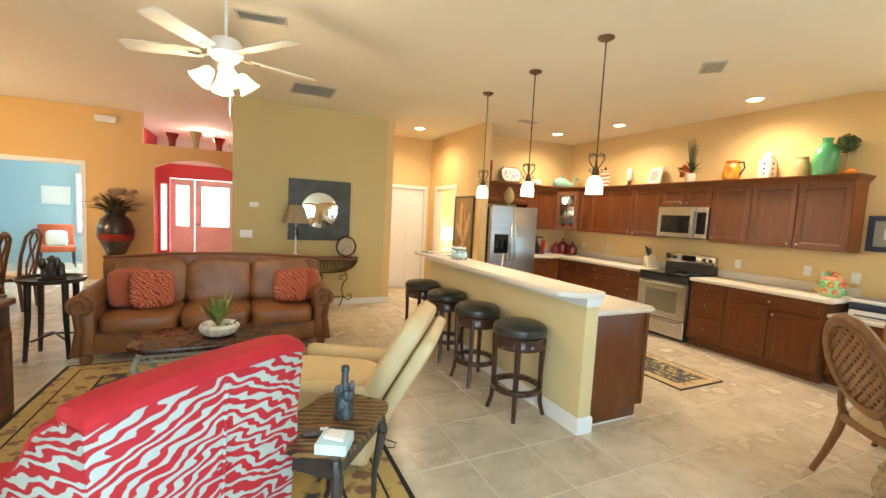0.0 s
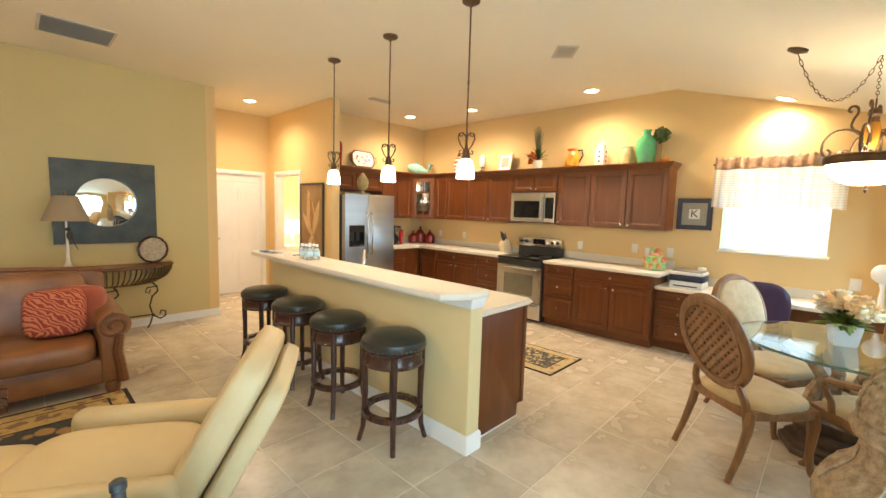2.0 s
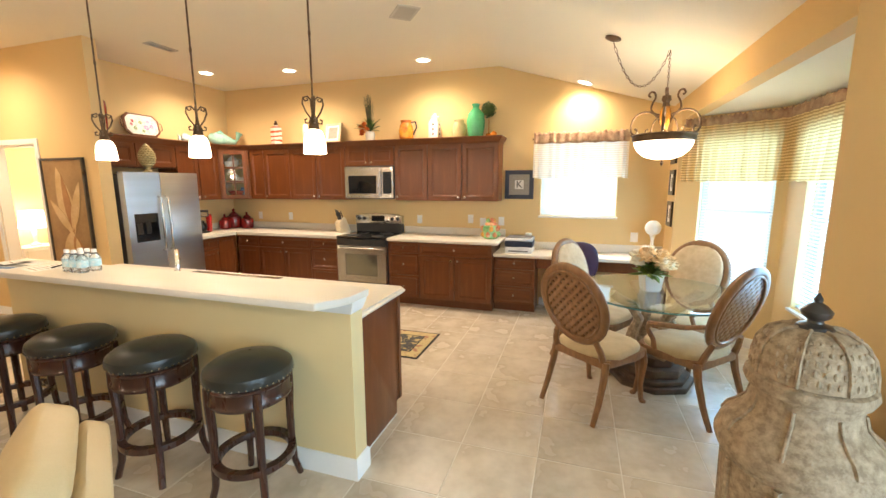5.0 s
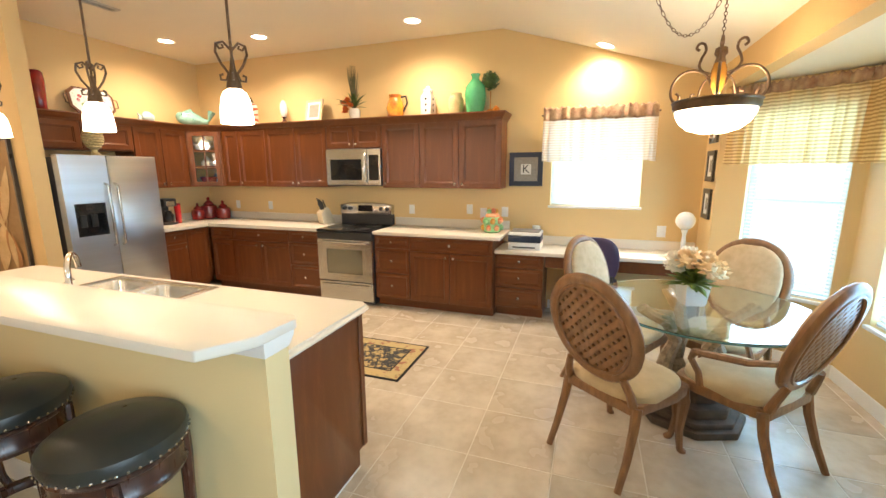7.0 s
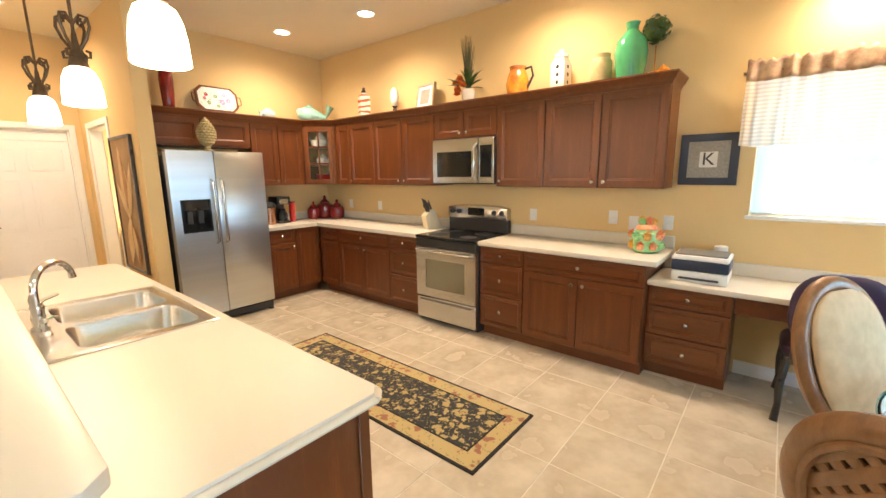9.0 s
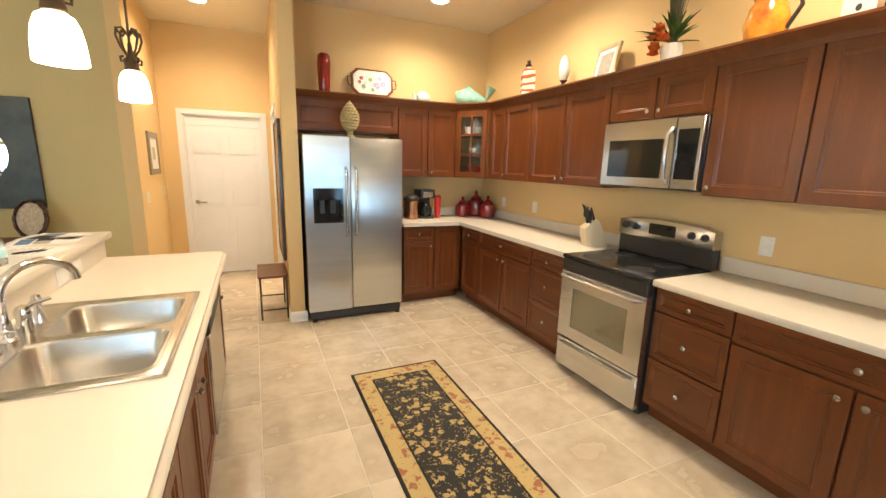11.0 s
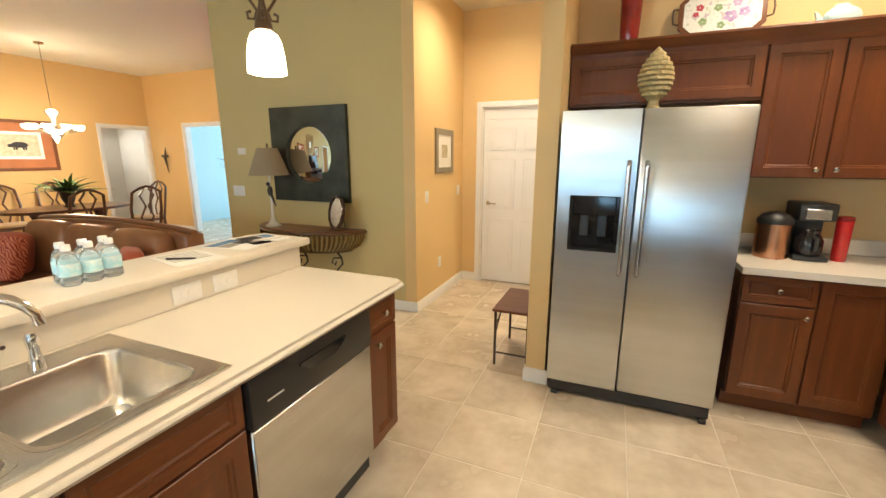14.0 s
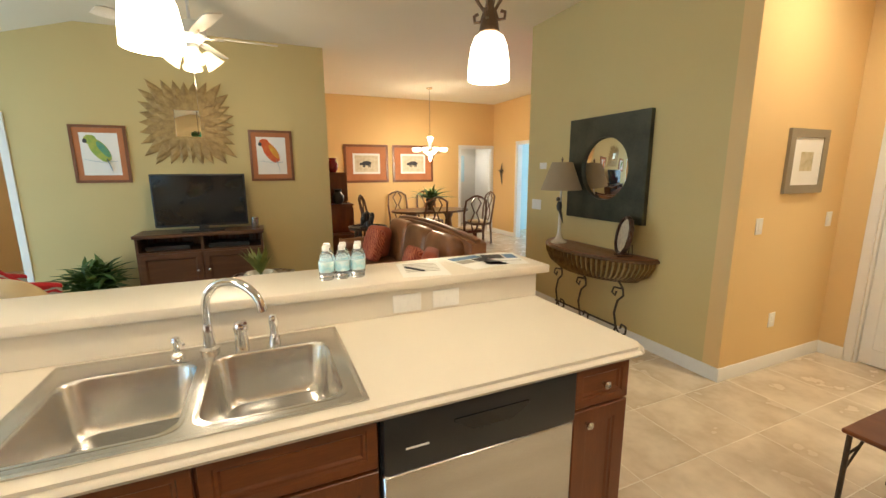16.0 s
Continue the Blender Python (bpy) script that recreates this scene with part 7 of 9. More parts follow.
M_VENT = material("vent_paint", (0.62, 0.57, 0.47), 0.6)
ceiling_vent("ceiling_vent", 3.96, 2.48, 3.12, 0.15, 0.10, 40, M_VENT, 7, "small square white ceiling air register")
ceiling_vent("ceiling_vent", 3.95, 5.37, 3.12, 0.16, 0.06, 0, M_VENT, 4, "narrow white ceiling air register")
ceiling_vent("ceiling_vent", 0.03, 3.75, 3.12, 0.20, 0.09, -10, M_VENT, 6, "white ceiling air register near the fan")
ceiling_vent("return_vent", 0.70, 5.67, 3.12, 0.27, 0.25, 0, M_VENT, 16, "large beige return air grille in the ceiling")

cb = thing("cable", "thin black cable looped on the floor by the rug", "cable", 0.83, 2.40, 0.004)
bm = bm_new()
tube(bm, [(-0.10, 0.10, 0), (0.0, 0.06, 0), (0.05, 0.0, 0), (0.02, -0.05, 0), (-0.05, -0.03, 0)], 0.004, 6)
part("lead", bm, M_BLACK, cb)

# ---- pictures and mirrors ----


def framed(name, label, place, w, h, layers, glass=False, category="picture", depth=0.022):
    """A frame whose middle hangs at place, face to -y. layers: (part name, material, width of its band)."""
    o = thing(name, label, category, 0, 0, 0)
    o.matrix_world = place
    acc = 0.0
    for i, (nm, mt, bw) in enumerate(layers):
        bm = bm_new()
        y = -depth + (0.006 + 0.002 * i if i else 0)
        a, b = w / 2 - acc, h / 2 - acc
        if bw is None:
            box(bm, -a, a, y, y + 0.004, -b, b)
        else:
            outer = [(-a, -b), (a, -b), (a, b), (-a, b)]
            inner = [(-a + bw, -b + bw), (a - bw, -b + bw), (a - bw, b - bw), (-a + bw, b - bw)]
            frame_ring(bm, outer, inner, y, 0.0 if i == 0 else y + 0.004)
            acc += bw
        part(nm, bm, mt, o)
    return o


def on_east(y, z):
    return pose(5.9, y, z, 0, 0, -90)


kp = framed("framed_picture", "navy framed print of a black letter K", on_east(1.70, 1.61), 0.375, 0.375, [("frame", M_NAVY, 0.055), ("mat_board", M_GREYMAT, 0.075), ("print", M_PAPER, None)])
tc = bpy.data.curves.new("letter", "FONT")
tc.body, tc.size, tc.align_x, tc.align_y, tc.extrude = "K", 0.13, "CENTER", "CENTER", 0.0006
tc.materials.append(M_INK)
lt = new("letter", tc)
lt.parent = kp
lt.matrix_basis = pose(0, -0.0165, 0, 90)
for z in (1.28, 1.63, 1.98):
    framed("framed_picture", "small dark framed photograph in a hanging column", pose(5.63, -0.06, z, 0, 0, 180), 0.24, 0.28, [("frame", M_BLACKWOOD, 0.045), ("mat_board", M_PAPER, 0.04), ("print", M_GREYMAT, None)])
framed("framed_picture", "grey framed botanical print on the hall wall", pose(2.17, 7.35, 1.58, 0, 0, 90), 0.48, 0.455, [("frame", material("grey_wood_frame", (0.30, 0.25, 0.17), 0.5), 0.06), ("mat_board", M_PAPER, 0.10), ("print", material("faint_botanical", (0.62, 0.56, 0.42), 0.8, col2=(0.45, 0.40, 0.25), scale=20), None)])
ab = thing("painting", "tall dark-framed painting of cream and rust leaves", "painting", 3.43, 6.34, 1.245, -90)
bm = bm_new()
frame_ring(bm, [(-0.35, -0.675), (0.35, -0.675), (0.35, 0.675), (-0.35, 0.675)], [(-0.325, -0.65), (0.325, -0.65), (0.325, 0.65), (-0.325, 0.65)], -0.032, -0.002)
part("frame", bm, M_BLACKWOOD, ab)
bm = bm_new()
box(bm, -0.325, 0.325, -0.022, -0.012, -0.65, 0.65)
part("canvas", bm, material("brown_abstract", (0.40, 0.25, 0.11), 0.6, col2=(0.27, 0.155, 0.065), scale=3, fine=30), ab)


def leaf_outline(x0, z0, x1, z1, width, n=9):
    """A pointed leaf between two points of the canvas."""
    ln = math.hypot(x1 - x0, z1 - z0)
    ux, uz = (x1 - x0) / ln, (z1 - z0) / ln
    up, down = [], []
    for k in range(n + 1):
        u = k / n
        w = width * math.sin(math.pi * u) ** 0.8 * (1.15 - 0.4 * u)
        up.append((x0 + ux * ln * u - uz * w, z0 + uz * ln * u + ux * w))
        down.append((x0 + ux * ln * u + uz * w, z0 + uz * ln * u - ux * w))
    return up + down[-2:0:-1]


CREAMLEAF = material("cream_painted_leaf", (0.64, 0.47, 0.26), 0.6, col2=(0.50, 0.33, 0.15), scale=5, fine=40)
RUSTLEAF = material("rust_painted_leaf", (0.42, 0.20, 0.07), 0.6, col2=(0.30, 0.14, 0.05), scale=5, fine=40)
for k, (q, mt) in enumerate((((0.05, -0.20, -0.10, 0.58, 0.13), CREAMLEAF), ((0.06, -0.16, -0.03, 0.50, 0.06), RUSTLEAF), ((0.05, -0.15, -0.27, 0.22, 0.06), CREAMLEAF), ((0.05, -0.12, 0.25, 0.42, 0.07), CREAMLEAF), ((0.04, -0.12, -0.10, -0.62, 0.11), CREAMLEAF), ((0.06, -0.18, 0.22, -0.60, 0.09), RUSTLEAF), ((0.10, -0.20, 0.14, -0.58, 0.05), CREAMLEAF))):
    bm = bm_new()
    prism(bm, leaf_outline(*q), 0.0, 0.0015, 0, Matrix.Translation((0, -0.0222 - 0.0016 * k, 0)) @ Matrix.Rotation(radians(90), 4, "X"))
    part("painted_leaf", bm, mt, ab)

# mirror over the console
mr = thing("wall_mirror", "square black frame with a round mirror", "mirror", 0.975, 6.66, 1.54)
bm = bm_new()
n = 48
sq, ci, cb = [], [], []
for k in range(n):
    a = 2 * math.pi * k / n
    q = 0.475 / max(abs(math.cos(a)), abs(math.sin(a)))
    sq.append((q * math.cos(a), q * math.sin(a)))
    ci.append((0.285 * math.cos(a), 0.285 * math.sin(a)))
frame_ring(bm, sq, ci, -0.045, -0.002)
part("frame", bm, material("distressed_black_frame", (0.012, 0.016, 0.010), 0.4, col2=(0.05, 0.055, 0.036), scale=5, fine=60, bump=0.15), mr)
bm = bm_new()
lathe(bm, [(0.001, 0.034), (0.20, 0.030), (0.29, 0.018)], 48, pose(0, 0, 0, 90), False)
part("mirror_glass", bm, M_MIRROR, mr, "convex round mirror")


def console():
    c = thing("console_table", "half-round console table, bronze slatted basket on scrolled iron legs", "table", 0.955, 6.655, 0)
    n = 24
    arc = [(0.655 * math.cos(math.pi + math.pi * k / n), 0.37 * math.sin(math.pi + math.pi * k / n)) for k in range(n + 1)]
    bm = bm_new()
    prism(bm, arc, 0.785, 0.805, 0.005)
    part("tabletop", bm, M_FRAMEWOOD, c)
    bm = bm_new()
    tube(bm, [(x, y, 0.78) for x, y in arc], 0.014, 8)
    tube(bm, [(x * 0.72, y * 0.72, 0.575) for x, y in arc], 0.010, 8)
    part("rim", bm, M_BRONZE, c)
    for k in range(1, 36):
        t = math.pi + math.pi * k / 36
        x, y = 0.655 * math.cos(t), 0.37 * math.sin(t)
        bm = bm_new()
        tube(bm, [(x * 0.99, y * 0.99, 0.785), (x * 0.98, y * 0.98, 0.72), (x * 0.90, y * 0.90, 0.64), (x * 0.72, y * 0.72, 0.575)], 0.019, 6, 0.35)
        part("slat", bm, material("antique_brass", (0.35, 0.22, 0.08), 0.4, 0.7, col2=(0.18, 0.10, 0.035), scale=20), c)
    for s in (-1, 0, 1):
        bm = bm_new()
        x = s * 0.40
        y = -0.20 if s == 0 else -0.15
        tube(bm, [(x, y, 0.575), (x + 0.05, y, 0.52), (x + 0.06, y, 0.46), (x, y, 0.40), (x - 0.03, y, 0.28), (x, y, 0.16), (x + 0.07, y - 0.02, 0.11), (x + 0.13, y - 0.02, 0.14), (x + 0.13, y - 0.02, 0.20), (x + 0.08, y - 0.02, 0.21), (x + 0.07, y - 0.02, 0.17)], 0.0095, 6)
        tube(bm, [(x, y, 0.16), (x - 0.03, y, 0.06), (x - 0.06, y - 0.01, 0.01)], 0.0095, 6)
        tube(bm, [(x + 0.05, y, 0.52), (x - 0.05, y, 0.51), (x - 0.07, y, 0.46), (x - 0.03, y, 0.44), (x - 0.02, y, 0.48)], 0.008, 6)
        part("leg", bm, M_IRON, c)
    bm = bm_new()
    tube(bm, [(-0.42, -0.16, 0.17), (0.42, -0.16, 0.17)], 0.009, 6)
    part("stretcher", bm, M_IRON, c)


console()


def table_lamp():
    l = thing("table_lamp", "table lamp with a taupe shade and a bird on its stem", "lamp", 0.60, 6.45, 0.806)
    bm = bm_new()
    lathe(bm, [(0.08, 0), (0.08, 0.015), (0.05, 0.03), (0.03, 0.06), (0.018, 0.10), (0.012, 0.3), (0.01, 0.55)], 18)
    part("base", bm, M_WHITECER, l)
    bm = bm_new()
    blob(bm, (0.02, -0.03, 0.37), (0.028, 0.028, 0.055), 12)
    blob(bm, (0.005, -0.035, 0.44), (0.02, 0.022, 0.022), 10)
    tube(bm, [(0.03, -0.03, 0.34), (0.06, -0.03, 0.27), (0.085, -0.03, 0.21)], [0.02, 0.014, 0.004], 8, 0.5)
    part("bird", bm, material("dark_bird_paint", (0.05, 0.045, 0.04), 0.5), l)
    bm = bm_new()
    lathe(bm, [(0.20, 0.53), (0.198, 0.535), (0.10, 0.80), (0.095, 0.80), (0.19, 0.535)], 28, None, False)
    part("shade", bm, M_LAMPSHADE, l)
    bm = bm_new()
    lathe(bm, [(0.006, 0.80), (0.012, 0.83), (0.002, 0.85)], 10)
    part("finial", bm, M_BRONZE, l)


table_lamp()
dp = thing("decorative_plate", "round cream plate with a scalloped dark rim on a stand", "plate", 1.38, 6.50, 0.806, -30)
bm = bm_new()
lathe(bm, [(0.001, 0.0), (0.135, 0.0), (0.14, 0.006), (0.001, 0.010)], 40, Matrix.Translation((0, 0, 0.175)) @ Matrix.Rotation(radians(80), 4, "X"))
part("plate_face", bm, material("cream_patterned_plate", (0.55, 0.48, 0.36), 0.3, col2=(0.36, 0.30, 0.22), scale=30), dp)
bm = bm_new()
rg = []
for k in range(60):
    a = 2 * math.pi * k / 60
    rr = 0.155 * (1 + 0.018 * math.cos(12 * a))
    rg.append((rr * math.cos(a), 0, rr * math.sin(a)))
tube(bm, [Matrix.Translation((0, -0.004, 0.175)) @ Matrix.Rotation(radians(-10), 4, "X") @ Vector(p) for p in rg + rg[:1]], 0.022, 8, 0.6)
part("rim", bm, M_ESPRESSO, dp)
bm = bm_new()
tube(bm, [(-0.05, -0.06, 0.004), (-0.05, 0.06, 0.004), (-0.03, 0.06, 0.10)], 0.004)
tube(bm, [(0.05, -0.06, 0.004), (0.05, 0.06, 0.004), (0.03, 0.06, 0.10)], 0.004)
part("stand", bm, M_IRON, dp)

# hall bench
hb = thing("side_table", "small brown wooden side table with slim iron legs", "table", 3.292, 6.17, 0)
bm = bm_new()
box(bm, -0.14, 0.135, -0.275, 0.275, 0.425, 0.446, 0.005)
part("tabletop", bm, M_WOODX, hb, "reddish brown wooden top")
for sx in (-0.12, 0.118):
    for sy in (-0.245, 0.245):
        bm = bm_new()
        tube(bm, [(sx, sy, 0.425), (sx, sy, 0.0)], 0.010, 6)
        part("leg", bm, M_IRON, hb)
bm = bm_new()
for sy in (-0.245, 0.245):
    tube(bm, [(-0.12, sy, 0.10), (0.118, sy, 0.10)], 0.007, 6)
for sx in (-0.12, 0.118):
    tube(bm, [(sx, -0.245, 0.32), (sx, -0.14, 0.33), (sx, -0.05, 0.39), (sx, 0.05, 0.39), (sx, 0.14, 0.33), (sx, 0.245, 0.32)], 0.006, 6)
    tube(bm, [(sx, -0.245, 0.24), (sx, -0.12, 0.34)], 0.005, 6)
part("stretcher", bm, M_IRON, hb)

# ---- things on the wall cabinets ----
TOPZ = 2.221


def turned(name, label, x, y, z, prof, mat, category, seg=28, rz=0, wob=None):
    t = thing(name, label, category, x, y, z, rz)
    bm = bm_new()
    lathe(bm, prof, seg, None, True, wob)
    part("body", bm, mat, t)
    return t


def lidded(t, prof, mat, label=""):
    bm = bm_new()
    lathe(bm, prof, 20)
    part("lid", bm, mat, t, label)


turned("vase", "tall red glazed vase on the wall cabinet", 3.90, 6.38, TOPZ, [(0.045, 0), (0.055, 0.02), (0.062, 0.15), (0.068, 0.30), (0.062, 0.38), (0.045, 0.40), (0.042, 0.39)], M_REDGLAZE, "vase")
tr = thing("serving_tray", "floral serving tray with bronze handles leaning on the wall", "tray", 4.42, 6.43, TOPZ + 0.02, 0)
tm = Matrix.Translation((0, 0, 0.155)) @ Matrix.Rotation(radians(78), 4, "X")
bm = bm_new()
oc = [(0.235, 0.08), (0.17, 0.145), (-0.17, 0.145), (-0.235, 0.08), (-0.235, -0.08), (-0.17, -0.145), (0.17, -0.145), (0.235, -0.08)]
prism(bm, oc, -0.008, 0.008, 0.004, tm)
part("tray_rim", bm, M_FRAMEWOOD, tr)
bm = bm_new()
prism(bm, [(x * 0.88, y * 0.86) for x, y in oc], 0.0085, 0.011, 0, tm)
part("floral_panel", bm, floral_material("tray_flowers", (0.78, 0.77, 0.70), (0.55, 0.48, 0.50), (0.50, 0.56, 0.42), 16.0, 0.3, 0.3), tr)
M_TRAYLILAC = material("lilac_tray_paint", (0.36, 0.22, 0.46), 0.5, col2=(0.55, 0.42, 0.60), scale=30)
M_TRAYRED = material("berry_tray_paint", (0.55, 0.05, 0.07), 0.5, col2=(0.40, 0.03, 0.06), scale=30)
M_TRAYGREEN = material("leaf_tray_paint", (0.16, 0.28, 0.10), 0.5, col2=(0.30, 0.40, 0.20), scale=30)
for fx, fy, size, mat in ((0.05, -0.03, 0.040, M_TRAYLILAC), (0.12, -0.01, 0.034, M_TRAYLILAC), (0.08, 0.05, 0.028, M_TRAYLILAC), (-0.12, 0.04, 0.024, M_TRAYRED), (-0.14, 0.0, 0.018, M_TRAYRED), (-0.02, 0.03, 0.026, M_TRAYGREEN), (-0.10, -0.05, 0.026, M_TRAYGREEN), (0.0, -0.08, 0.024, M_TRAYGREEN)):
    bm = bm_new()
    for k in range(5):
        a = 2 * math.pi * k / 5 + fx * 20
        blob(bm, (fx + math.cos(a) * size * 0.55, fy + math.sin(a) * size * 0.55, 0.0112), (size * 0.46, size * 0.40, 0.0008), 8, tm)
    part("painted_flower" if mat != M_TRAYGREEN else "painted_leaf", bm, mat, tr)
for s in (-1, 1):
    bm = bm_new()
    tube(bm, [tm @ Vector(p) for p in ((s * 0.235, 0.05, 0.0), (s * 0.265, 0.045, 0.01), (s * 0.27, 0, 0.012), (s * 0.265, -0.045, 0.01), (s * 0.235, -0.05, 0.0))], 0.006)
    part("handle", bm, M_BRONZE, tr)
sf = thing("ceramic_fish", "small white and pale blue ceramic fish beside the tray", "figurine", 4.98, 6.36, TOPZ, 0)
M_FISHGLAZE = floral_material("blue_white_fish_glaze", (0.46, 0.58, 0.57), (0.13, 0.32, 0.42), (0.28, 0.47, 0.48), 30.0, 0.42, 0.25)
bm = bm_new()
blob(bm, (0.015, 0, 0.062), (0.088, 0.045, 0.062), 22)
part("body", bm, M_FISHGLAZE, sf)
bm = bm_new()
prism(bm, [(-0.055, 0.055), (-0.105, 0.105), (-0.115, 0.10), (-0.098, 0.065), (-0.112, 0.025), (-0.10, 0.02)], -0.008, 0.008, 0.003, pose(0, 0, 0, 90))
part("tail", bm, M_FISHGLAZE, sf)
bm = bm_new()
prism(bm, [(-0.05, 0.10), (-0.02, 0.135), (0.03, 0.137), (0.06, 0.11), (0.02, 0.10)], -0.006, 0.006, 0.003, pose(0, 0, 0, 90))
part("fin", bm, M_FISHGLAZE, sf)
fs = thing("fish_bowl", "aqua ceramic bowl shaped like a fish with an upturned tail", "bowl", 5.60, 6.26, TOPZ, -40)
bm = bm_new()
run = flowing([(-0.215, 0, 0.165), (-0.17, 0, 0.128), (-0.09, 0, 0.100), (0.0, 0, 0.087), (0.09, 0, 0.064), (0.145, 0, 0.075)], 4)
wide = [0.030, 0.085, 0.098, 0.085, 0.058, 0.032]
tube(bm, run, [wide[min(i // 4, 4)] + (wide[min(i // 4, 4) + 1] - wide[min(i // 4, 4)]) * (i / 4 - min(i // 4, 4)) for i in range(len(run))], 18)
part("body", bm, M_AQUA, fs)
bm = bm_new()
lathe(bm, [(0.075, 0.0), (0.078, 0.006), (0.06, 0.02), (0.05, 0.03)], 24, pose(-0.03, 0, 0), True, lambda a, z: 1 + 0.25 * math.cos(2 * a))
part("foot", bm, M_AQUA, fs)
bm = bm_new()
tube(bm, flowing([(0.125, 0, 0.07), (0.165, 0, 0.10), (0.182, 0, 0.15), (0.205, 0, 0.205)], 3), [0.036 + 0.011 * max(0, i - 3) for i in range(10)], 12, 0.5)
part("tail", bm, M_AQUA, fs)
bm = bm_new()
prism(bm, [(-0.16, 0.19), (-0.09, 0.215), (-0.05, 0.24), (-0.035, 0.205), (0.0, 0.178), (0.06, 0.12), (-0.05, 0.15)], -0.010, 0.010, 0.005, pose(0, 0, 0, 90))
part("dorsal_fin", bm, M_AQUA, fs)
for q in (-1, 1):
    bm = bm_new()
    blob(bm, (-0.150, q * 0.080, 0.150), (0.015, 0.010, 0.015), 10)
    part("eye", bm, M_AQUA, fs)
    bm = bm_new()
    blob(bm, (-0.02, q * 0.088, 0.088), (0.045, 0.008, 0.026), 12, Matrix.Rotation(radians(14), 4, "Y"))
    part("side_fin", bm, M_AQUA, fs)
sj = turned("striped_jar", "cream jar with red wavy stripes and dark stopper", 5.75, 5.41, TOPZ, [(0.07, 0), (0.085, 0.01), (0.088, 0.18), (0.075, 0.22), (0.03, 0.235), (0.028, 0.245)], band_material("red_wave_glaze", (0.80, 0.74, 0.62), (0.62, 0.12, 0.05), 4.0, 4.0, 0.25, 0.3, (1, 1, 1.5), "Z"), "jar", 4, 20)
sj.scale = (1.0, 1.0, 1.22)
lidded(sj, [(0.03, 0.245), (0.03, 0.26), (0.016, 0.275), (0.02, 0.29), (0.002, 0.30)], M_ESPRESSO, "dark wooden stopper")
eg = turned("figurine", "white glowing egg ornament on a dark foot", 5.76, 4.88, TOPZ, [(0.04, 0), (0.03, 0.02), (0.012, 0.05), (0.03, 0.065)], M_ESPRESSO, "figurine")
bm = bm_new()
blob(bm, (0, 0, 0.14), (0.04, 0.04, 0.085), 18)
part("egg", bm, M_WHITECER, eg)
eg.scale = (1.25, 1.25, 1.33)
framed("framed_picture", "silver framed photograph standing on the wall cabinet", pose(5.82, 4.44, TOPZ + 0.145, -12, 0, -100), 0.29, 0.285, [("frame", material("silver_frame", (0.62, 0.52, 0.36), 0.3, 0.7), 0.03), ("mat_board", M_PAPER, 0.03), ("print", M_GREYMAT, None)])


def grass_pot():
    rng = random.Random(12)
    g = thing("dried_arrangement", "tall dried grasses with red flowers in a pale pot", "plant", 5.73, 3.79, TOPZ)
    bm = bm_new()
    lathe(bm, [(0.05, 0), (0.06, 0.02), (0.07, 0.10), (0.06, 0.13), (0.055, 0.12)], 18)
    part("pot", bm, M_WHITECER, g)
    bm = bm_new()
    for k in range(44):
        a, ln, sp = rng.uniform(0, 6.28), rng.uniform(0.35, 0.56), rng.uniform(0.02, 0.09)
        tube(bm, [(0.02 * math.cos(a), 0.02 * math.sin(a), 0.10), (sp * 0.5 * math.cos(a), sp * 0.5 * math.sin(a), 0.10 + ln * 0.5), (sp * math.cos(a), sp * math.sin(a), 0.10 + ln)], [0.003, 0.004, 0.001], 4)
    tagged(part("grass_stems", bm, M_DRYLEAF, g), kind="stuff")
    bm = bm_new()
    leaf_bunch(bm, (0, 0, 0.14), 26, 0.22, 70, rng, 0.03, 0.6, 0.3)
    part("leaves", bm, M_LEAF, g)
    mt = material("red_petals", (0.60, 0.07, 0.02), 0.6, col2=(0.75, 0.22, 0.03), scale=30)
    for p in ((-0.08, 0.05, 0.17), (-0.09, 0.0, 0.14), (-0.05, 0.10, 0.12), (-0.09, 0.04, 0.21), (-0.06, 0.11, 0.18), (-0.03, 0.12, 0.08), (-0.08, 0.07, 0.10)):
        bm = bm_new()
        blossom(bm, p, 0.05, rng, 7, 3)
        part("red_blossom", bm, mt, g)


grass_pot()
pt = turned("pitcher", "orange and yellow painted pitcher with a black handle", 5.76, 3.25, TOPZ, [(0.05, 0), (0.075, 0.02), (0.085, 0.08), (0.07, 0.14), (0.055, 0.165), (0.062, 0.19), (0.055, 0.185), (0.05, 0.16)], material("orange_pattern_glaze", (0.80, 0.36, 0.03), 0.2, col2=(0.42, 0.10, 0.02), scale=12, fine=40, coat=0.3), "pitcher")
bm = bm_new()
tube(bm, [(0.0, -0.06, 0.17), (0.0, -0.11, 0.175), (0.0, -0.125, 0.12), (0.0, -0.08, 0.05)], 0.009)
part("handle", bm, M_BLACKWOOD, pt)
pt.scale = (1.25, 1.25, 1.38)
wj = turned("canister", "white ceramic house-shaped canister with a lid", 5.76, 2.83, TOPZ, [(0.075, 0), (0.08, 0.01), (0.078, 0.17), (0.05, 0.21), (0.045, 0.215)], M_WHITECER, "canister", 4, 40)
lidded(wj, [(0.05, 0.215), (0.05, 0.235), (0.02, 0.25), (0.018, 0.265), (0.002, 0.27)], M_WHITECER)
bm = bm_new()
for z in (0.05, 0.10, 0.15):
    for a in (0, 90, 180, 270):
        m = Matrix.Rotation(radians(a), 4, "Z") @ Matrix.Rotation(radians(45), 4, "Z")
        blob(bm, (0.0555, 0, z), (0.002, 0.013, 0.014), 8, m)
part("painted_openings", bm, M_INK, wj)
wj.scale = (1.15, 1.15, 1.25)
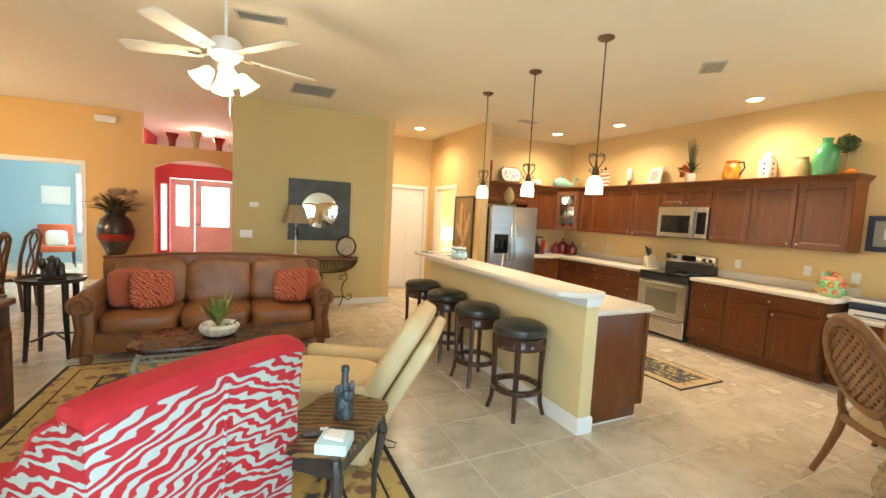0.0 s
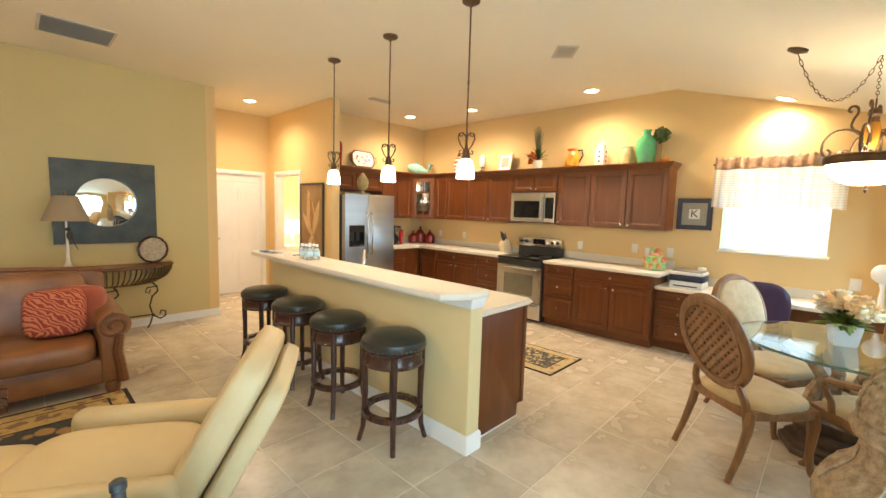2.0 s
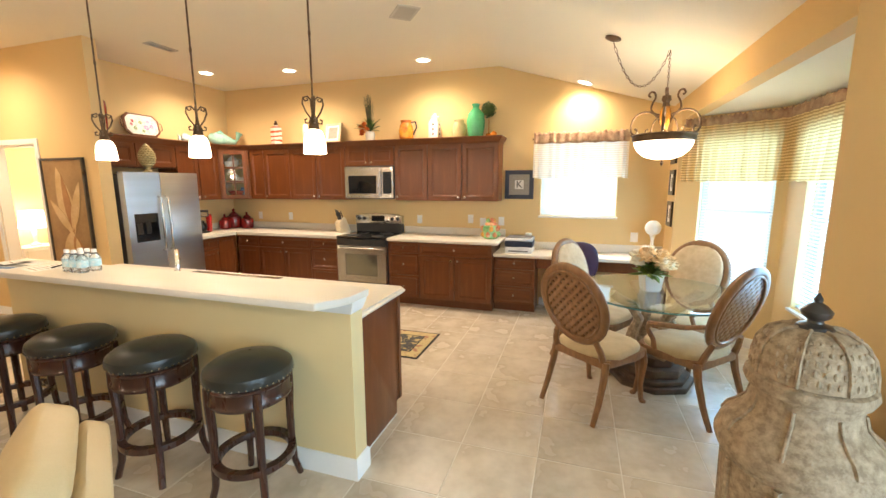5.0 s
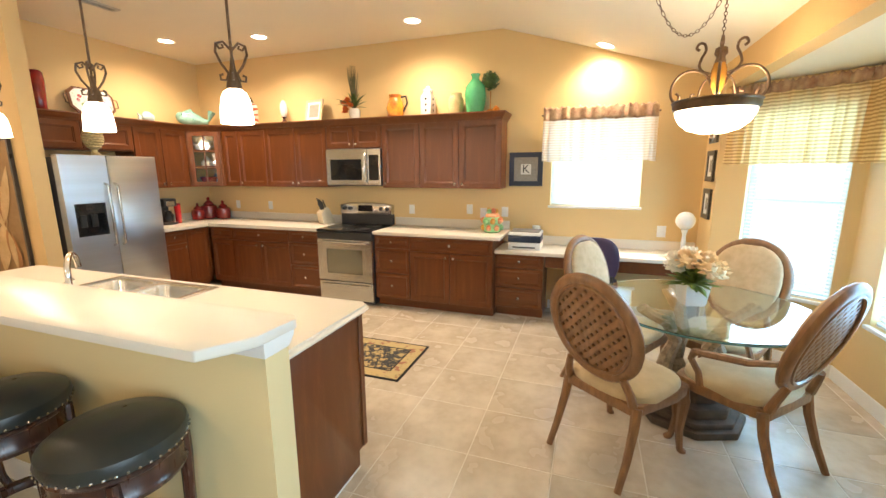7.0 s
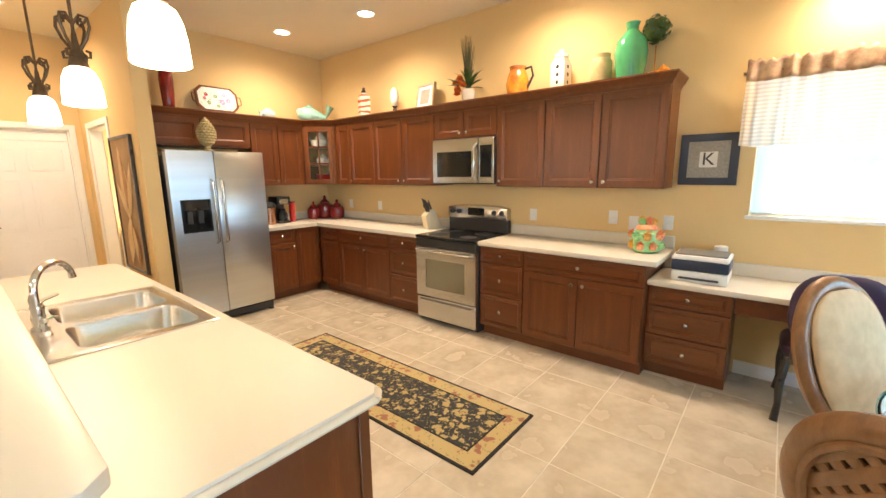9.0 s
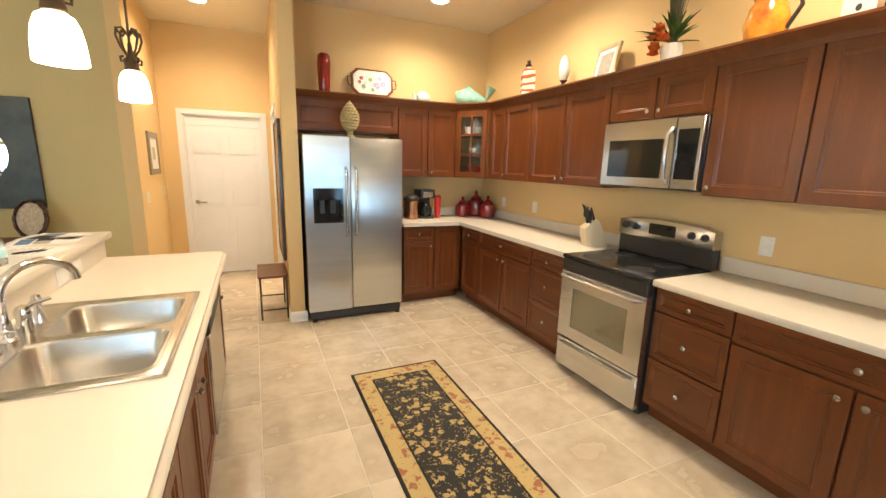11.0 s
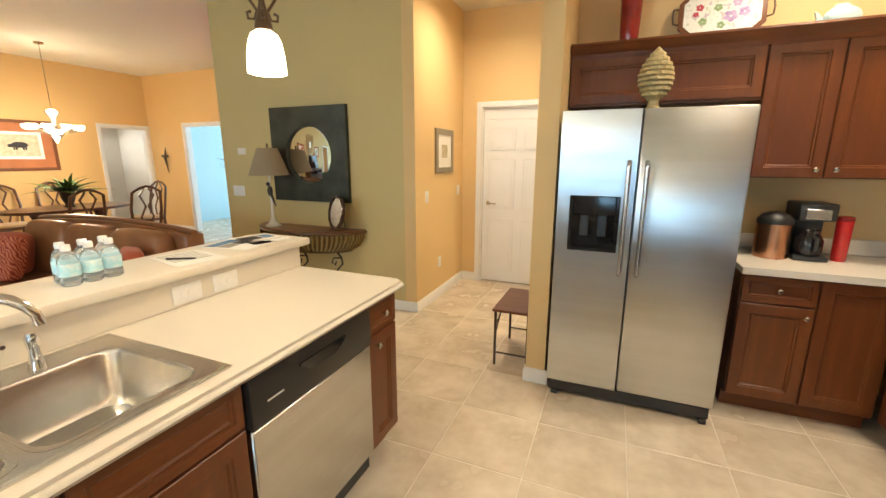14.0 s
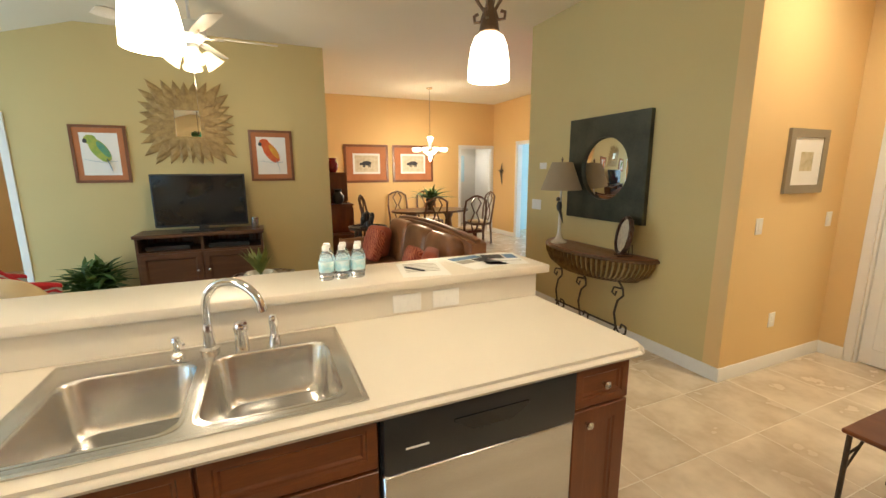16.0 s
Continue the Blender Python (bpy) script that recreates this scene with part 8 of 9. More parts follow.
sq = turned("jar", "squat olive stoneware jar on the cabinet top", 5.76, 2.49, TOPZ, [(0.06, 0), (0.075, 0.01), (0.078, 0.13), (0.06, 0.155), (0.062, 0.18), (0.055, 0.18)], M_CREAMCER, "jar")
sq.scale = (1.1, 1.1, 1.3)
bv = turned("bottle_vase", "large green glazed bottle vase with dimples", 5.76, 2.265, TOPZ, [(0.06, 0), (0.08, 0.015), (0.095, 0.10), (0.10, 0.17), (0.09, 0.24), (0.05, 0.285), (0.036, 0.30), (0.036, 0.325), (0.045, 0.345), (0.035, 0.345)], M_GREENGLASS, "vase", 30, 0, lambda a, z: 1 + 0.02 * math.cos(6 * a + 40 * z))


bv.scale = (1.2, 1.2, 1.22)


def topiary():
    rng = random.Random(5)
    t = thing("topiary", "small round green topiary ball on a thin stem", "plant", 5.80, 2.10, TOPZ)
    bm = bm_new()
    lathe(bm, [(0.035, 0), (0.04, 0.04), (0.03, 0.05), (0.005, 0.055), (0.004, 0.24)], 14)
    part("pot", bm, M_ORANGECER, t)
    bm = bm_new()
    for _ in range(420):
        a, b = rng.uniform(0, 6.28), math.acos(rng.uniform(-1, 1))
        d = Vector((math.sin(b) * math.cos(a), math.sin(b) * math.sin(a), math.cos(b)))
        p = Vector((-0.02, 0.0, 0.345)) + d * rng.uniform(0.045, 0.10)
        u = (d.orthogonal() + Vector((rng.uniform(-0.5, 0.5), rng.uniform(-0.5, 0.5), rng.uniform(-0.5, 0.5)))).normalized() * 0.021
        v = d.cross(u).normalized() * 0.013
        bm.faces.new([bm.verts.new(p - u), bm.verts.new(p - v + d * 0.008), bm.verts.new(p + u), bm.verts.new(p + v + d * 0.008)])
    tagged(part("leaves", bm, M_LEAF, t), kind="stuff")


topiary()
turned("gourd", "small orange ceramic gourd", 5.72, 2.02, TOPZ, [(0.02, 0), (0.04, 0.015), (0.042, 0.04), (0.02, 0.06), (0.006, 0.075)], M_ORANGECER, "ornament", 18, 0, lambda a, z: 1 + 0.06 * math.cos(7 * a))


def pinecone():
    t = thing("finial_ornament", "large cream carved pineapple ornament standing on the refrigerator", "ornament", 4.06, 5.92, 1.77)
    bm = bm_new()
    lathe(bm, [(0.05, 0), (0.052, 0.015), (0.03, 0.03), (0.028, 0.06), (0.045, 0.075)], 18)
    part("foot", bm, M_CREAMCER, t)
    for j in range(9):
        z = 0.09 + 0.026 * j
        r = 0.092 * math.sin(math.pi * (0.22 + 0.75 * j / 9)) ** 0.8
        bm = bm_new()
        lathe(bm, [(r * 0.7, z - 0.012), (r, z), (r * 0.97, z + 0.016), (r * 0.6, z + 0.026)], 28, None, True, lambda a, zz, j=j: 1 + 0.05 * math.cos(14 * a + math.pi * j))
        part("scale_ring", bm, M_CREAMCER, t)
    bm = bm_new()
    lathe(bm, [(0.03, 0.315), (0.018, 0.335), (0.002, 0.35)], 14)
    part("tip", bm, M_CREAMCER, t)


pinecone()

# ---- things on the worktops ----
CT = 0.915


def red_canister(x, y, s):
    t = turned("canister", "red glazed ceramic canister with a knobbed lid", x, y, CT, [(0.075 * s, 0), (0.09 * s, 0.01 * s), (0.095 * s, 0.10 * s), (0.085 * s, 0.15 * s), (0.05 * s, 0.17 * s)], M_REDGLAZE, "canister")
    tagged(t, group="red canisters")
    lidded(t, [(0.055 * s, 0.17 * s), (0.055 * s, 0.18 * s), (0.03 * s, 0.20 * s), (0.012 * s, 0.215 * s), (0.02 * s, 0.235 * s), (0.004 * s, 0.255 * s)], M_REDGLAZE)


red_canister(5.55, 6.36, 0.95)
red_canister(5.74, 6.36, 1.25)
red_canister(5.78, 6.13, 1.05)


def coffee_maker():
    c = thing("coffee_maker", "black coffee maker with a steel band and glass carafe", "coffee maker", 5.00, 6.30, CT)
    bm = bm_new()
    box(bm, -0.085, 0.085, -0.13, 0.10, 0, 0.03, 0.008, 2)
    box(bm, -0.085, 0.085, 0.02, 0.10, 0.03, 0.24, 0.006)
    box(bm, -0.09, 0.09, -0.13, 0.10, 0.24, 0.34, 0.012, 2)
    part("housing", bm, M_BLACK, c)
    bm = bm_new()
    box(bm, -0.06, 0.06, -0.134, -0.128, 0.25, 0.31, 0.003)
    part("steel_band", bm, M_STEEL, c)
    bm = bm_new()
    lathe(bm, [(0.06, 0.032), (0.07, 0.05), (0.07, 0.12), (0.045, 0.165), (0.05, 0.18)], 20, pose(0, -0.06, 0), False)
    k = part("carafe", bm, M_BLACKGLOSS, c)
    bm = bm_new()
    tube(bm, [(0, -0.128, 0.15), (0, -0.165, 0.14), (0, -0.165, 0.08), (0, -0.13, 0.06)], 0.009)
    part("handle", bm, M_BLACK, k)


coffee_maker()
cc = turned("copper_canister", "copper canister with a black lid", 4.82, 6.24, CT, [(0.085, 0), (0.09, 0.005), (0.09, 0.21), (0.085, 0.215)], M_COPPER, "canister")
bm = bm_new()
lathe(bm, [(0.092, 0.21), (0.092, 0.235), (0.07, 0.265), (0.03, 0.28), (0.002, 0.285)], 24)
part("lid", bm, M_BLACK, cc, "black domed lid")
rc = turned("tumbler", "tall red metal tumbler", 5.16, 6.26, CT, [(0.032, 0), (0.036, 0.005), (0.04, 0.24), (0.036, 0.245)], material("red_enamel", (0.62, 0.02, 0.02), 0.25, coat=0.3), "tumbler")
bm = bm_new()
lathe(bm, [(0.041, 0.243), (0.041, 0.262), (0.03, 0.27), (0.002, 0.27)], 20)
part("lid", bm, M_REDGLAZE, rc)


def knife_block():
    k = thing("knife_block", "pale wood knife block with black-handled knives", "knife block", 5.70, 4.27, CT, 160)
    bm = bm_new()
    prism(bm, [(-0.10, 0), (0.08, 0), (0.11, 0.15), (0.02, 0.23), (-0.02, 0.20)], -0.055, 0.055, 0.004, pose(0, 0, 0, 90))
    part("block", bm, material("pale_maple", (0.74, 0.62, 0.43), 0.5, col2=(0.64, 0.52, 0.34), stretch=(4, 4, 1)), k)
    for i in range(6):
        x, y = -0.0 + 0.035 * (i % 2) + 0.02, -0.035 + 0.035 * (i // 2)
        bm = bm_new()
        up = (0.0, 0.02, -0.025, 0.012, 0.0, -0.02)[i]
        tube(bm, [(x + 0.0, y, 0.19), (x + 0.02, y, 0.25 + up), (x + 0.045 + up * 0.4, y, 0.32 + up)], [0.011, 0.013, 0.010], 8, 0.6)
        part("knife_handle", bm, M_BLACK, k)
    bm = bm_new()
    for q in (-1, 1):
        ellipse_frame(bm, 0.020, 0.032, 0.006, Matrix.Translation((0.085, q * 0.022, 0.27)) @ Matrix.Rotation(radians(90), 4, "Z"), 16, 6)
        tube(bm, [(0.07, q * 0.008, 0.19), (0.08, q * 0.014, 0.245)], 0.006, 6)
    part("scissors_handle", bm, M_BLACK, k)


knife_block()


def cookie_jar():
    rng = random.Random(8)
    green = material("green_glaze", (0.24, 0.60, 0.26), 0.25, col2=(0.46, 0.70, 0.34), scale=14, coat=0.3)
    coral = material("coral_glaze", (0.85, 0.20, 0.10), 0.25, col2=(0.78, 0.42, 0.22), scale=20, coat=0.3)
    yellow = material("yellow_glaze", (0.85, 0.55, 0.12), 0.25, col2=(0.80, 0.36, 0.10), scale=20, coat=0.3)
    c = turned("cookie_jar", "coral and green ceramic cookie jar with moulded flowers", 5.62, 2.02, CT, [(0.075, 0), (0.095, 0.015), (0.10, 0.08), (0.095, 0.15), (0.07, 0.175)], green, "jar", 32, 0, lambda a, z: 1 + 0.04 * math.cos(8 * a))
    for k in range(14):
        a, z = 2 * math.pi * k / 7 + 0.3 + 0.45 * (k // 7), 0.05 + 0.075 * (k // 7)
        bm = bm_new()
        at = (0.100 * math.cos(a), 0.100 * math.sin(a), z)
        blob(bm, at, (0.030, 0.030, 0.028), 10)
        blossom(bm, at, 0.045, rng, 8, 3)
        part("moulded_flower", bm, (coral, green, yellow, coral)[k % 4], c)
    bm = bm_new()
    lathe(bm, [(0.078, 0.175), (0.080, 0.19), (0.06, 0.215), (0.002, 0.22)], 20, None, True, lambda a, z: 1 + 0.06 * math.cos(5 * a))
    lid = part("lid", bm, coral, c)
    for k in range(5):
        a = 2 * math.pi * k / 5
        bm = bm_new()
        at = (0.045 * math.cos(a), 0.045 * math.sin(a), 0.225 + 0.012 * (k % 2))
        blob(bm, at, (0.026, 0.026, 0.022), 10)
        blossom(bm, at, 0.04, rng, 8, 3)
        part("lid_flower", bm, (coral, yellow, green)[k % 3], lid)


cookie_jar()


def printer():
    p = thing("printer", "white and navy compact printer on the desk top", "printer", 5.60, 1.635, 0.76, -90)
    p.scale = (1, 1, 1.22)
    bm = bm_new()
    box(bm, -0.17, 0.17, -0.14, 0.14, 0.0, 0.065, 0.012, 2)
    part("lower_case", bm, M_WHITE, p)
    bm = bm_new()
    box(bm, -0.172, 0.172, -0.142, 0.13, 0.066, 0.125, 0.008, 2)
    part("navy_band", bm, M_NAVY, p)
    bm = bm_new()
    box(bm, -0.17, 0.17, -0.14, 0.14, 0.126, 0.155, 0.01, 2)
    part("upper_case", bm, M_WHITE, p)
    bm = bm_new()
    box(bm, -0.155, 0.155, -0.125, 0.125, 0.1555, 0.163, 0.004)
    part("lid", bm, material("grey_lid", (0.16, 0.15, 0.14), 0.45), p)
    bm = bm_new()
    box(bm, -0.12, 0.12, -0.16, -0.143, 0.02, 0.03, 0.002)
    part("paper_tray", bm, M_BLACK, p)


printer()
tp = turned("telephone_base", "small white charger cup behind the printer", 5.80, 1.55, 0.76, [(0.04, 0), (0.042, 0.2), (0.045, 0.22), (0.035, 0.225)], M_WHITE, "charger", 12)
lw = turned("ball_lamp", "white ball ornament on a slim white pedestal", 5.68, 0.10, 0.76, [(0.06, 0), (0.062, 0.015), (0.03, 0.03), (0.02, 0.08), (0.024, 0.12), (0.016, 0.20), (0.03, 0.25), (0.035, 0.26)], M_WHITECER, "ornament")
bm = bm_new()
blob(bm, (0, 0, 0.345), (0.088, 0.088, 0.088), 24)
part("ball", bm, material("white_speckled_ball", (0.82, 0.79, 0.72), 0.8, fine=60, bump=0.5), lw)

# ---- things on the bar ----
BT = 1.072


def water_bottle(x, y):
    b = thing("water_bottle", "clear plastic water bottle with a pale blue label", "bottle", x, y, BT, 0, "water bottles on the bar")
    bm = bm_new()
    lathe(bm, [(0.026, 0), (0.031, 0.006), (0.031, 0.03), (0.029, 0.034), (0.031, 0.038), (0.031, 0.085), (0.024, 0.108), (0.013, 0.12), (0.013, 0.128)], 18)
    p = part("bottle", bm, material("clear_plastic", (0.90, 0.95, 0.97), 0.08, trans=0.92), b)
    p.visible_shadow = False
    bm = bm_new()
    lathe(bm, [(0.0316, 0.036), (0.0318, 0.038), (0.0318, 0.078), (0.0316, 0.08)], 18, None, False)
    part("label", bm, material("pale_blue_label", (0.30, 0.66, 0.76), 0.5, col2=(0.75, 0.82, 0.82), scale=30), b)
    bm = bm_new()
    lathe(bm, [(0.015, 0.124), (0.015, 0.142), (0.013, 0.145), (0.001, 0.145)], 14)
    part("cap", bm, M_WHITE, b)


for dx, dy in ((0.035, -0.075), (0.035, -0.008), (0.035, 0.058), (-0.032, -0.06), (-0.032, 0.008), (-0.032, 0.075)):
    water_bottle(2.13 + dx, 4.02 + dy)


def sheet_of_paper(x, y, rz, label, bars):
    s = thing("paper_sheet", label, "paper", x, y, BT + 0.0005, rz)
    bm = bm_new()
    box(bm, -0.108, 0.108, -0.14, 0.14, 0, 0.0012)
    part("sheet", bm, M_PAPER, s)
    for mt, x0, x1, y0, y1 in bars:
        bm = bm_new()
        box(bm, x0, x1, y0, y1, 0.0014, 0.002)
        part("print_bar", bm, mt, s)


INKBARS = [(M_GREYMAT, -0.08, 0.08, 0.10 - 0.03 * k, 0.108 - 0.03 * k) for k in range(6)]
sheet_of_paper(2.16, 4.38, 80, "white sheet with unreadable lines of print", INKBARS)
sheet_of_paper(2.12, 4.68, 100, "real-estate flyer with blue picture and text blocks", [(M_BLUEPAPER, -0.09, 0.09, 0.06, 0.12), (M_GREYMAT, -0.09, 0.0, -0.02, 0.05), (M_INK, 0.01, 0.09, -0.02, 0.05)])
sheet_of_paper(2.11, 4.84, 75, "flyer with dark photograph and text lines", [(M_INK, -0.09, 0.02, 0.0, 0.10), (M_BLUEPAPER, 0.03, 0.09, 0.0, 0.10), (M_GREYMAT, -0.09, 0.09, -0.06, -0.05)])
pn = thing("pen", "dark ballpoint pen on the papers", "pen", 2.17, 4.34, BT + 0.007, 30)
bm = bm_new()
tube(bm, [(-0.06, 0, 0), (0.05, 0, 0), (0.065, 0, 0)], [0.0045, 0.0045, 0.001], 8)
part("barrel", bm, M_INK, pn)

# ---- television wall ----


def on_tv_wall(y, z):
    return pose(-2.0, y, z, 0, 0, 90)


PARROT = [("frame", M_FRAMEWOOD, 0.03), ("mat_board", M_TERRA, 0.055), ("inner_mat", M_PAPER, None)]
M_PARROTBLUE = material("parrot_blue_paint", (0.10, 0.26, 0.46), 0.8, col2=(0.24, 0.42, 0.52), scale=18)
for y, body, wing, label in ((2.07, material("green_parrot_paint", (0.20, 0.36, 0.07), 0.8, col2=(0.42, 0.44, 0.08), scale=14), material("teal_wing_paint", (0.07, 0.25, 0.22), 0.8, col2=(0.14, 0.34, 0.16), scale=18), "terracotta-matted print of a green parrot"), (3.86, material("scarlet_parrot_paint", (0.62, 0.08, 0.03), 0.8, col2=(0.66, 0.16, 0.04), scale=14), material("yellow_wing_paint", (0.72, 0.46, 0.06), 0.8, col2=(0.70, 0.26, 0.04), scale=18), "terracotta-matted print of a scarlet macaw")):
    f = framed("framed_picture", label, on_tv_wall(y, 1.735), 0.52, 0.64, PARROT)
    bm = bm_new()
    blob(bm, (0.02, -0.0125, 0.04), (0.075, 0.0015, 0.15), 16, Matrix.Rotation(radians(-32), 4, "Y"))
    blob(bm, (-0.08, -0.0125, 0.16), (0.06, 0.0015, 0.055), 14)
    part("bird_shape", bm, body, f)
    bm = bm_new()
    tube(bm, [(0.05, -0.0125, -0.05), (0.08, -0.0125, -0.14), (0.09, -0.0125, -0.20)], [0.03, 0.022, 0.008], 8, 0.08)
    tube(bm, [(-0.15, -0.0125, -0.06), (0.0, -0.0125, -0.09), (0.14, -0.0125, -0.08)], 0.008, 6, 0.2)
    part("tail_shape", bm, M_PARROTBLUE, f)
    bm = bm_new()
    blob(bm, (0.05, -0.0128, 0.03), (0.040, 0.0018, 0.11), 14, Matrix.Rotation(radians(-32), 4, "Y"))
    part("wing_shape", bm, wing, f)
    bm = bm_new()
    blob(bm, (-0.128, -0.0128, 0.145), (0.022, 0.0018, 0.028), 10)
    part("beak_shape", bm, M_BLACK, f)


def sunburst():
    s = thing("sunburst_mirror", "square mirror in a bronze frame of radiating leaves", "mirror", -2.0, 2.96, 2.10, 90)
    bronze = material("antique_bronze_leaf", (0.44, 0.30, 0.12), 0.48, 0.25, col2=(0.27, 0.175, 0.065), scale=14, bump=0.1)
    rng = random.Random(2)
    # three layers of leaves, their tips along a wavy square
    for ring, (n, reach, wd, y) in enumerate(((28, 0.50, 0.14, -0.012), (26, 0.42, 0.13, -0.022), (20, 0.32, 0.11, -0.032))):
        for k in range(n):
            a = 2 * math.pi * (k + 0.5 * ring) / n
            q = 1 / max(abs(math.cos(a)), abs(math.sin(a)))
            r0, r1 = 0.13 * q, reach * (0.93 * q + 0.04) * rng.uniform(0.95, 1.03)
            bm = bm_new()
            d, sd = Vector((math.cos(a), 0, math.sin(a))), Vector((-math.sin(a), 0, math.cos(a)))
            rows = []
            for j in range(6):
                u = j / 5
                w = wd * 0.5 * math.sin(math.pi * (0.25 + 0.74 * u))
                p = d * (r0 + (r1 - r0) * u)
                rows.append([bm.verts.new(p - sd * w + Vector((0, y, 0))), bm.verts.new(p + Vector((0, y - 0.012, 0))), bm.verts.new(p + sd * w + Vector((0, y, 0))), bm.verts.new(p + Vector((0, y + 0.006, 0)))])
            ring_faces(bm, rows, True, True, True)
            part("leaf_ray", bm, bronze, s)
    bm = bm_new()
    frame_ring(bm, [(-0.16, -0.18), (0.16, -0.18), (0.16, 0.18), (-0.16, 0.18)], [(-0.13, -0.15), (0.13, -0.15), (0.13, 0.15), (-0.13, 0.15)], -0.055, -0.03)
    part("inner_frame", bm, bronze, s)
    bm = bm_new()
    box(bm, -0.13, 0.13, -0.045, -0.035, -0.15, 0.15)
    part("mirror_glass", bm, M_MIRROR, s)


sunburst()


M_MEDIAWOOD = material("media_cabinet_wood", (0.15, 0.065, 0.030), 0.4, col2=(0.09, 0.038, 0.018), scale=2.2, fine=34, bump=0.04, stretch=(1, 9, 9), detail=6, fine_mix=0.5)


def media_cabinet():
    c = thing("media_cabinet", "dark wood media cabinet with two slatted openings", "cabinet", -1.99, 3.02, 0, 90)
    bm = bm_new()
    box(bm, -0.65, 0.65, -0.45, 0, 0.0, 0.64)
    part("body", bm, M_MEDIAWOOD, c)
    bm = bm_new()
    box(bm, -0.67, 0.67, -0.48, 0, 0.80, 0.84, 0.006)
    part("top", bm, M_MEDIAWOOD, c)
    for x in (-0.65, -0.012, 0.626):
        bm = bm_new()
        box(bm, x, x + 0.024, -0.45, 0, 0.641, 0.799)
        part("divider", bm, M_MEDIAWOOD, c)
    bm = bm_new()
    box(bm, -0.62, 0.62, -0.03, -0.01, 0.642, 0.798)
    part("back_board", bm, M_ESPRESSO, c)
    for x0 in (-0.62, 0.015):
        bm = bm_new()
        box(bm, x0 + 0.04, x0 + 0.48, -0.36, -0.08, 0.642, 0.69, 0.004)
        part("media_box", bm, M_BLACK, c)
        front(c, "door", x0 - 0.01, x0 + 0.61, 0.04, 0.62, -0.47, [(x0 + 0.56 if x0 < 0 else x0 + 0.04, 0.40)], M_MEDIAWOOD)
    tv = thing("television", "black flat-screen television on a low stand", "television", -1.70, 3.04, 0.84, 90)
    bm = bm_new()
    box(bm, -0.485, 0.485, -0.03, 0.03, 0.06, 0.67, 0.008, 2)
    part("case", bm, M_BLACK, tv)
    bm = bm_new()
    box(bm, -0.467, 0.467, -0.034, -0.031, 0.085, 0.652)
    part("screen", bm, M_BLACKGLOSS, tv)
    bm = bm_new()
    box(bm, -0.22, 0.22, -0.11, 0.11, 0, 0.016, 0.006)
    box(bm, -0.05, 0.05, -0.02, 0.02, 0.016, 0.062)
    part("stand", bm, M_BLACK, tv)
    st = turned("speaker", "small silver speaker beside the television", -1.72, 3.60, 0.84, [(0.04, 0), (0.045, 0.01), (0.045, 0.13), (0.035, 0.14)], M_NICKEL, "speaker", 18)


media_cabinet()


def fern():
    rng = random.Random(21)
    f = thing("potted_plant", "bushy dark green fern in a woven basket on the floor", "plant", -1.68, 1.92, 0)
    bm = bm_new()
    lathe(bm, [(0.13, 0), (0.15, 0.02), (0.18, 0.22), (0.17, 0.23), (0.15, 0.2)], 22)
    part("basket", bm, material("woven_basket", (0.36, 0.22, 0.09), 0.8, fine=90, bump=0.6), f)
    bm = bm_new()
    for _ in range(120):
        leaf_bunch(bm, (rng.uniform(-0.1, 0.1), rng.uniform(-0.1, 0.1), rng.uniform(0.2, 0.4)), 3, rng.uniform(0.18, 0.36), 80, rng, 0.055, 0.6, 0.4)
    tagged(part("fronds", bm, M_LEAF, f), kind="stuff")


fern()

# ---- dining room beyond ----
PRINT = [("frame", M_FRAMEWOOD, 0.05), ("mat_board", M_TERRA, 0.14), ("inner_mat", M_PAPER, 0.045), ("print", material("tan_print_paper", (0.70, 0.62, 0.46), 0.9, col2=(0.55, 0.46, 0.31), scale=14), None)]
for y in (5.85, 6.93):
    f = framed("framed_picture", "wide framed print of a dark animal with a terracotta mat", pose(-5.2, y, 1.70, 0, 0, 90), 0.98, 0.82, PRINT)
    bm = bm_new()
    blob(bm, (0.0, -0.010, 0.01), (0.11, 0.0015, 0.05), 16)
    for x in (-0.075, -0.045, 0.045, 0.075):
        blob(bm, (x, -0.010, -0.045), (0.013, 0.0015, 0.035), 8)
    blob(bm, (-0.115, -0.010, -0.005), (0.038, 0.0015, 0.03), 10)
    part("animal_shape", bm, M_INK, f)


def small_chandelier():
    c = thing("chandelier", "lit glass chandelier with a ring of small shades", "chandelier", -3.9, 6.84, 3.12)
    bm = bm_new()
    lathe(bm, [(0.06, 0), (0.055, -0.02), (0.01, -0.03)], 18)
    tube(bm, [(0, 0, -0.02), (0, 0, -1.0)], 0.006)
    part("stem", bm, M_NICKEL, c)
    bm = bm_new()
    lathe(bm, [(0.05, -0.92), (0.09, -0.95), (0.03, -1.05), (0.025, -1.15), (0.29, -1.20), (0.30, -1.22), (0.10, -1.27), (0.03, -1.36), (0.002, -1.40)], 28)
    part("body", bm, M_NICKEL, c)
    for k in range(9):
        a = 2 * math.pi * k / 9
        bm = bm_new()
        lathe(bm, [(0.02, 0), (0.05, 0.02), (0.065, 0.07), (0.06, 0.07), (0.03, 0.015)], 14, pose(0.30 * math.cos(a), 0.30 * math.sin(a), -1.21), False)
        part("shade", bm, M_PENDANT, c, "glowing glass shade")
    point_lamp("dining_lamp", (-3.9, 6.84, 1.66), 22, WARM, 0.15)
    point_lamp("dining_uplight", (-3.9, 6.84, 2.2), 10, WARM, 0.12)


small_chandelier()


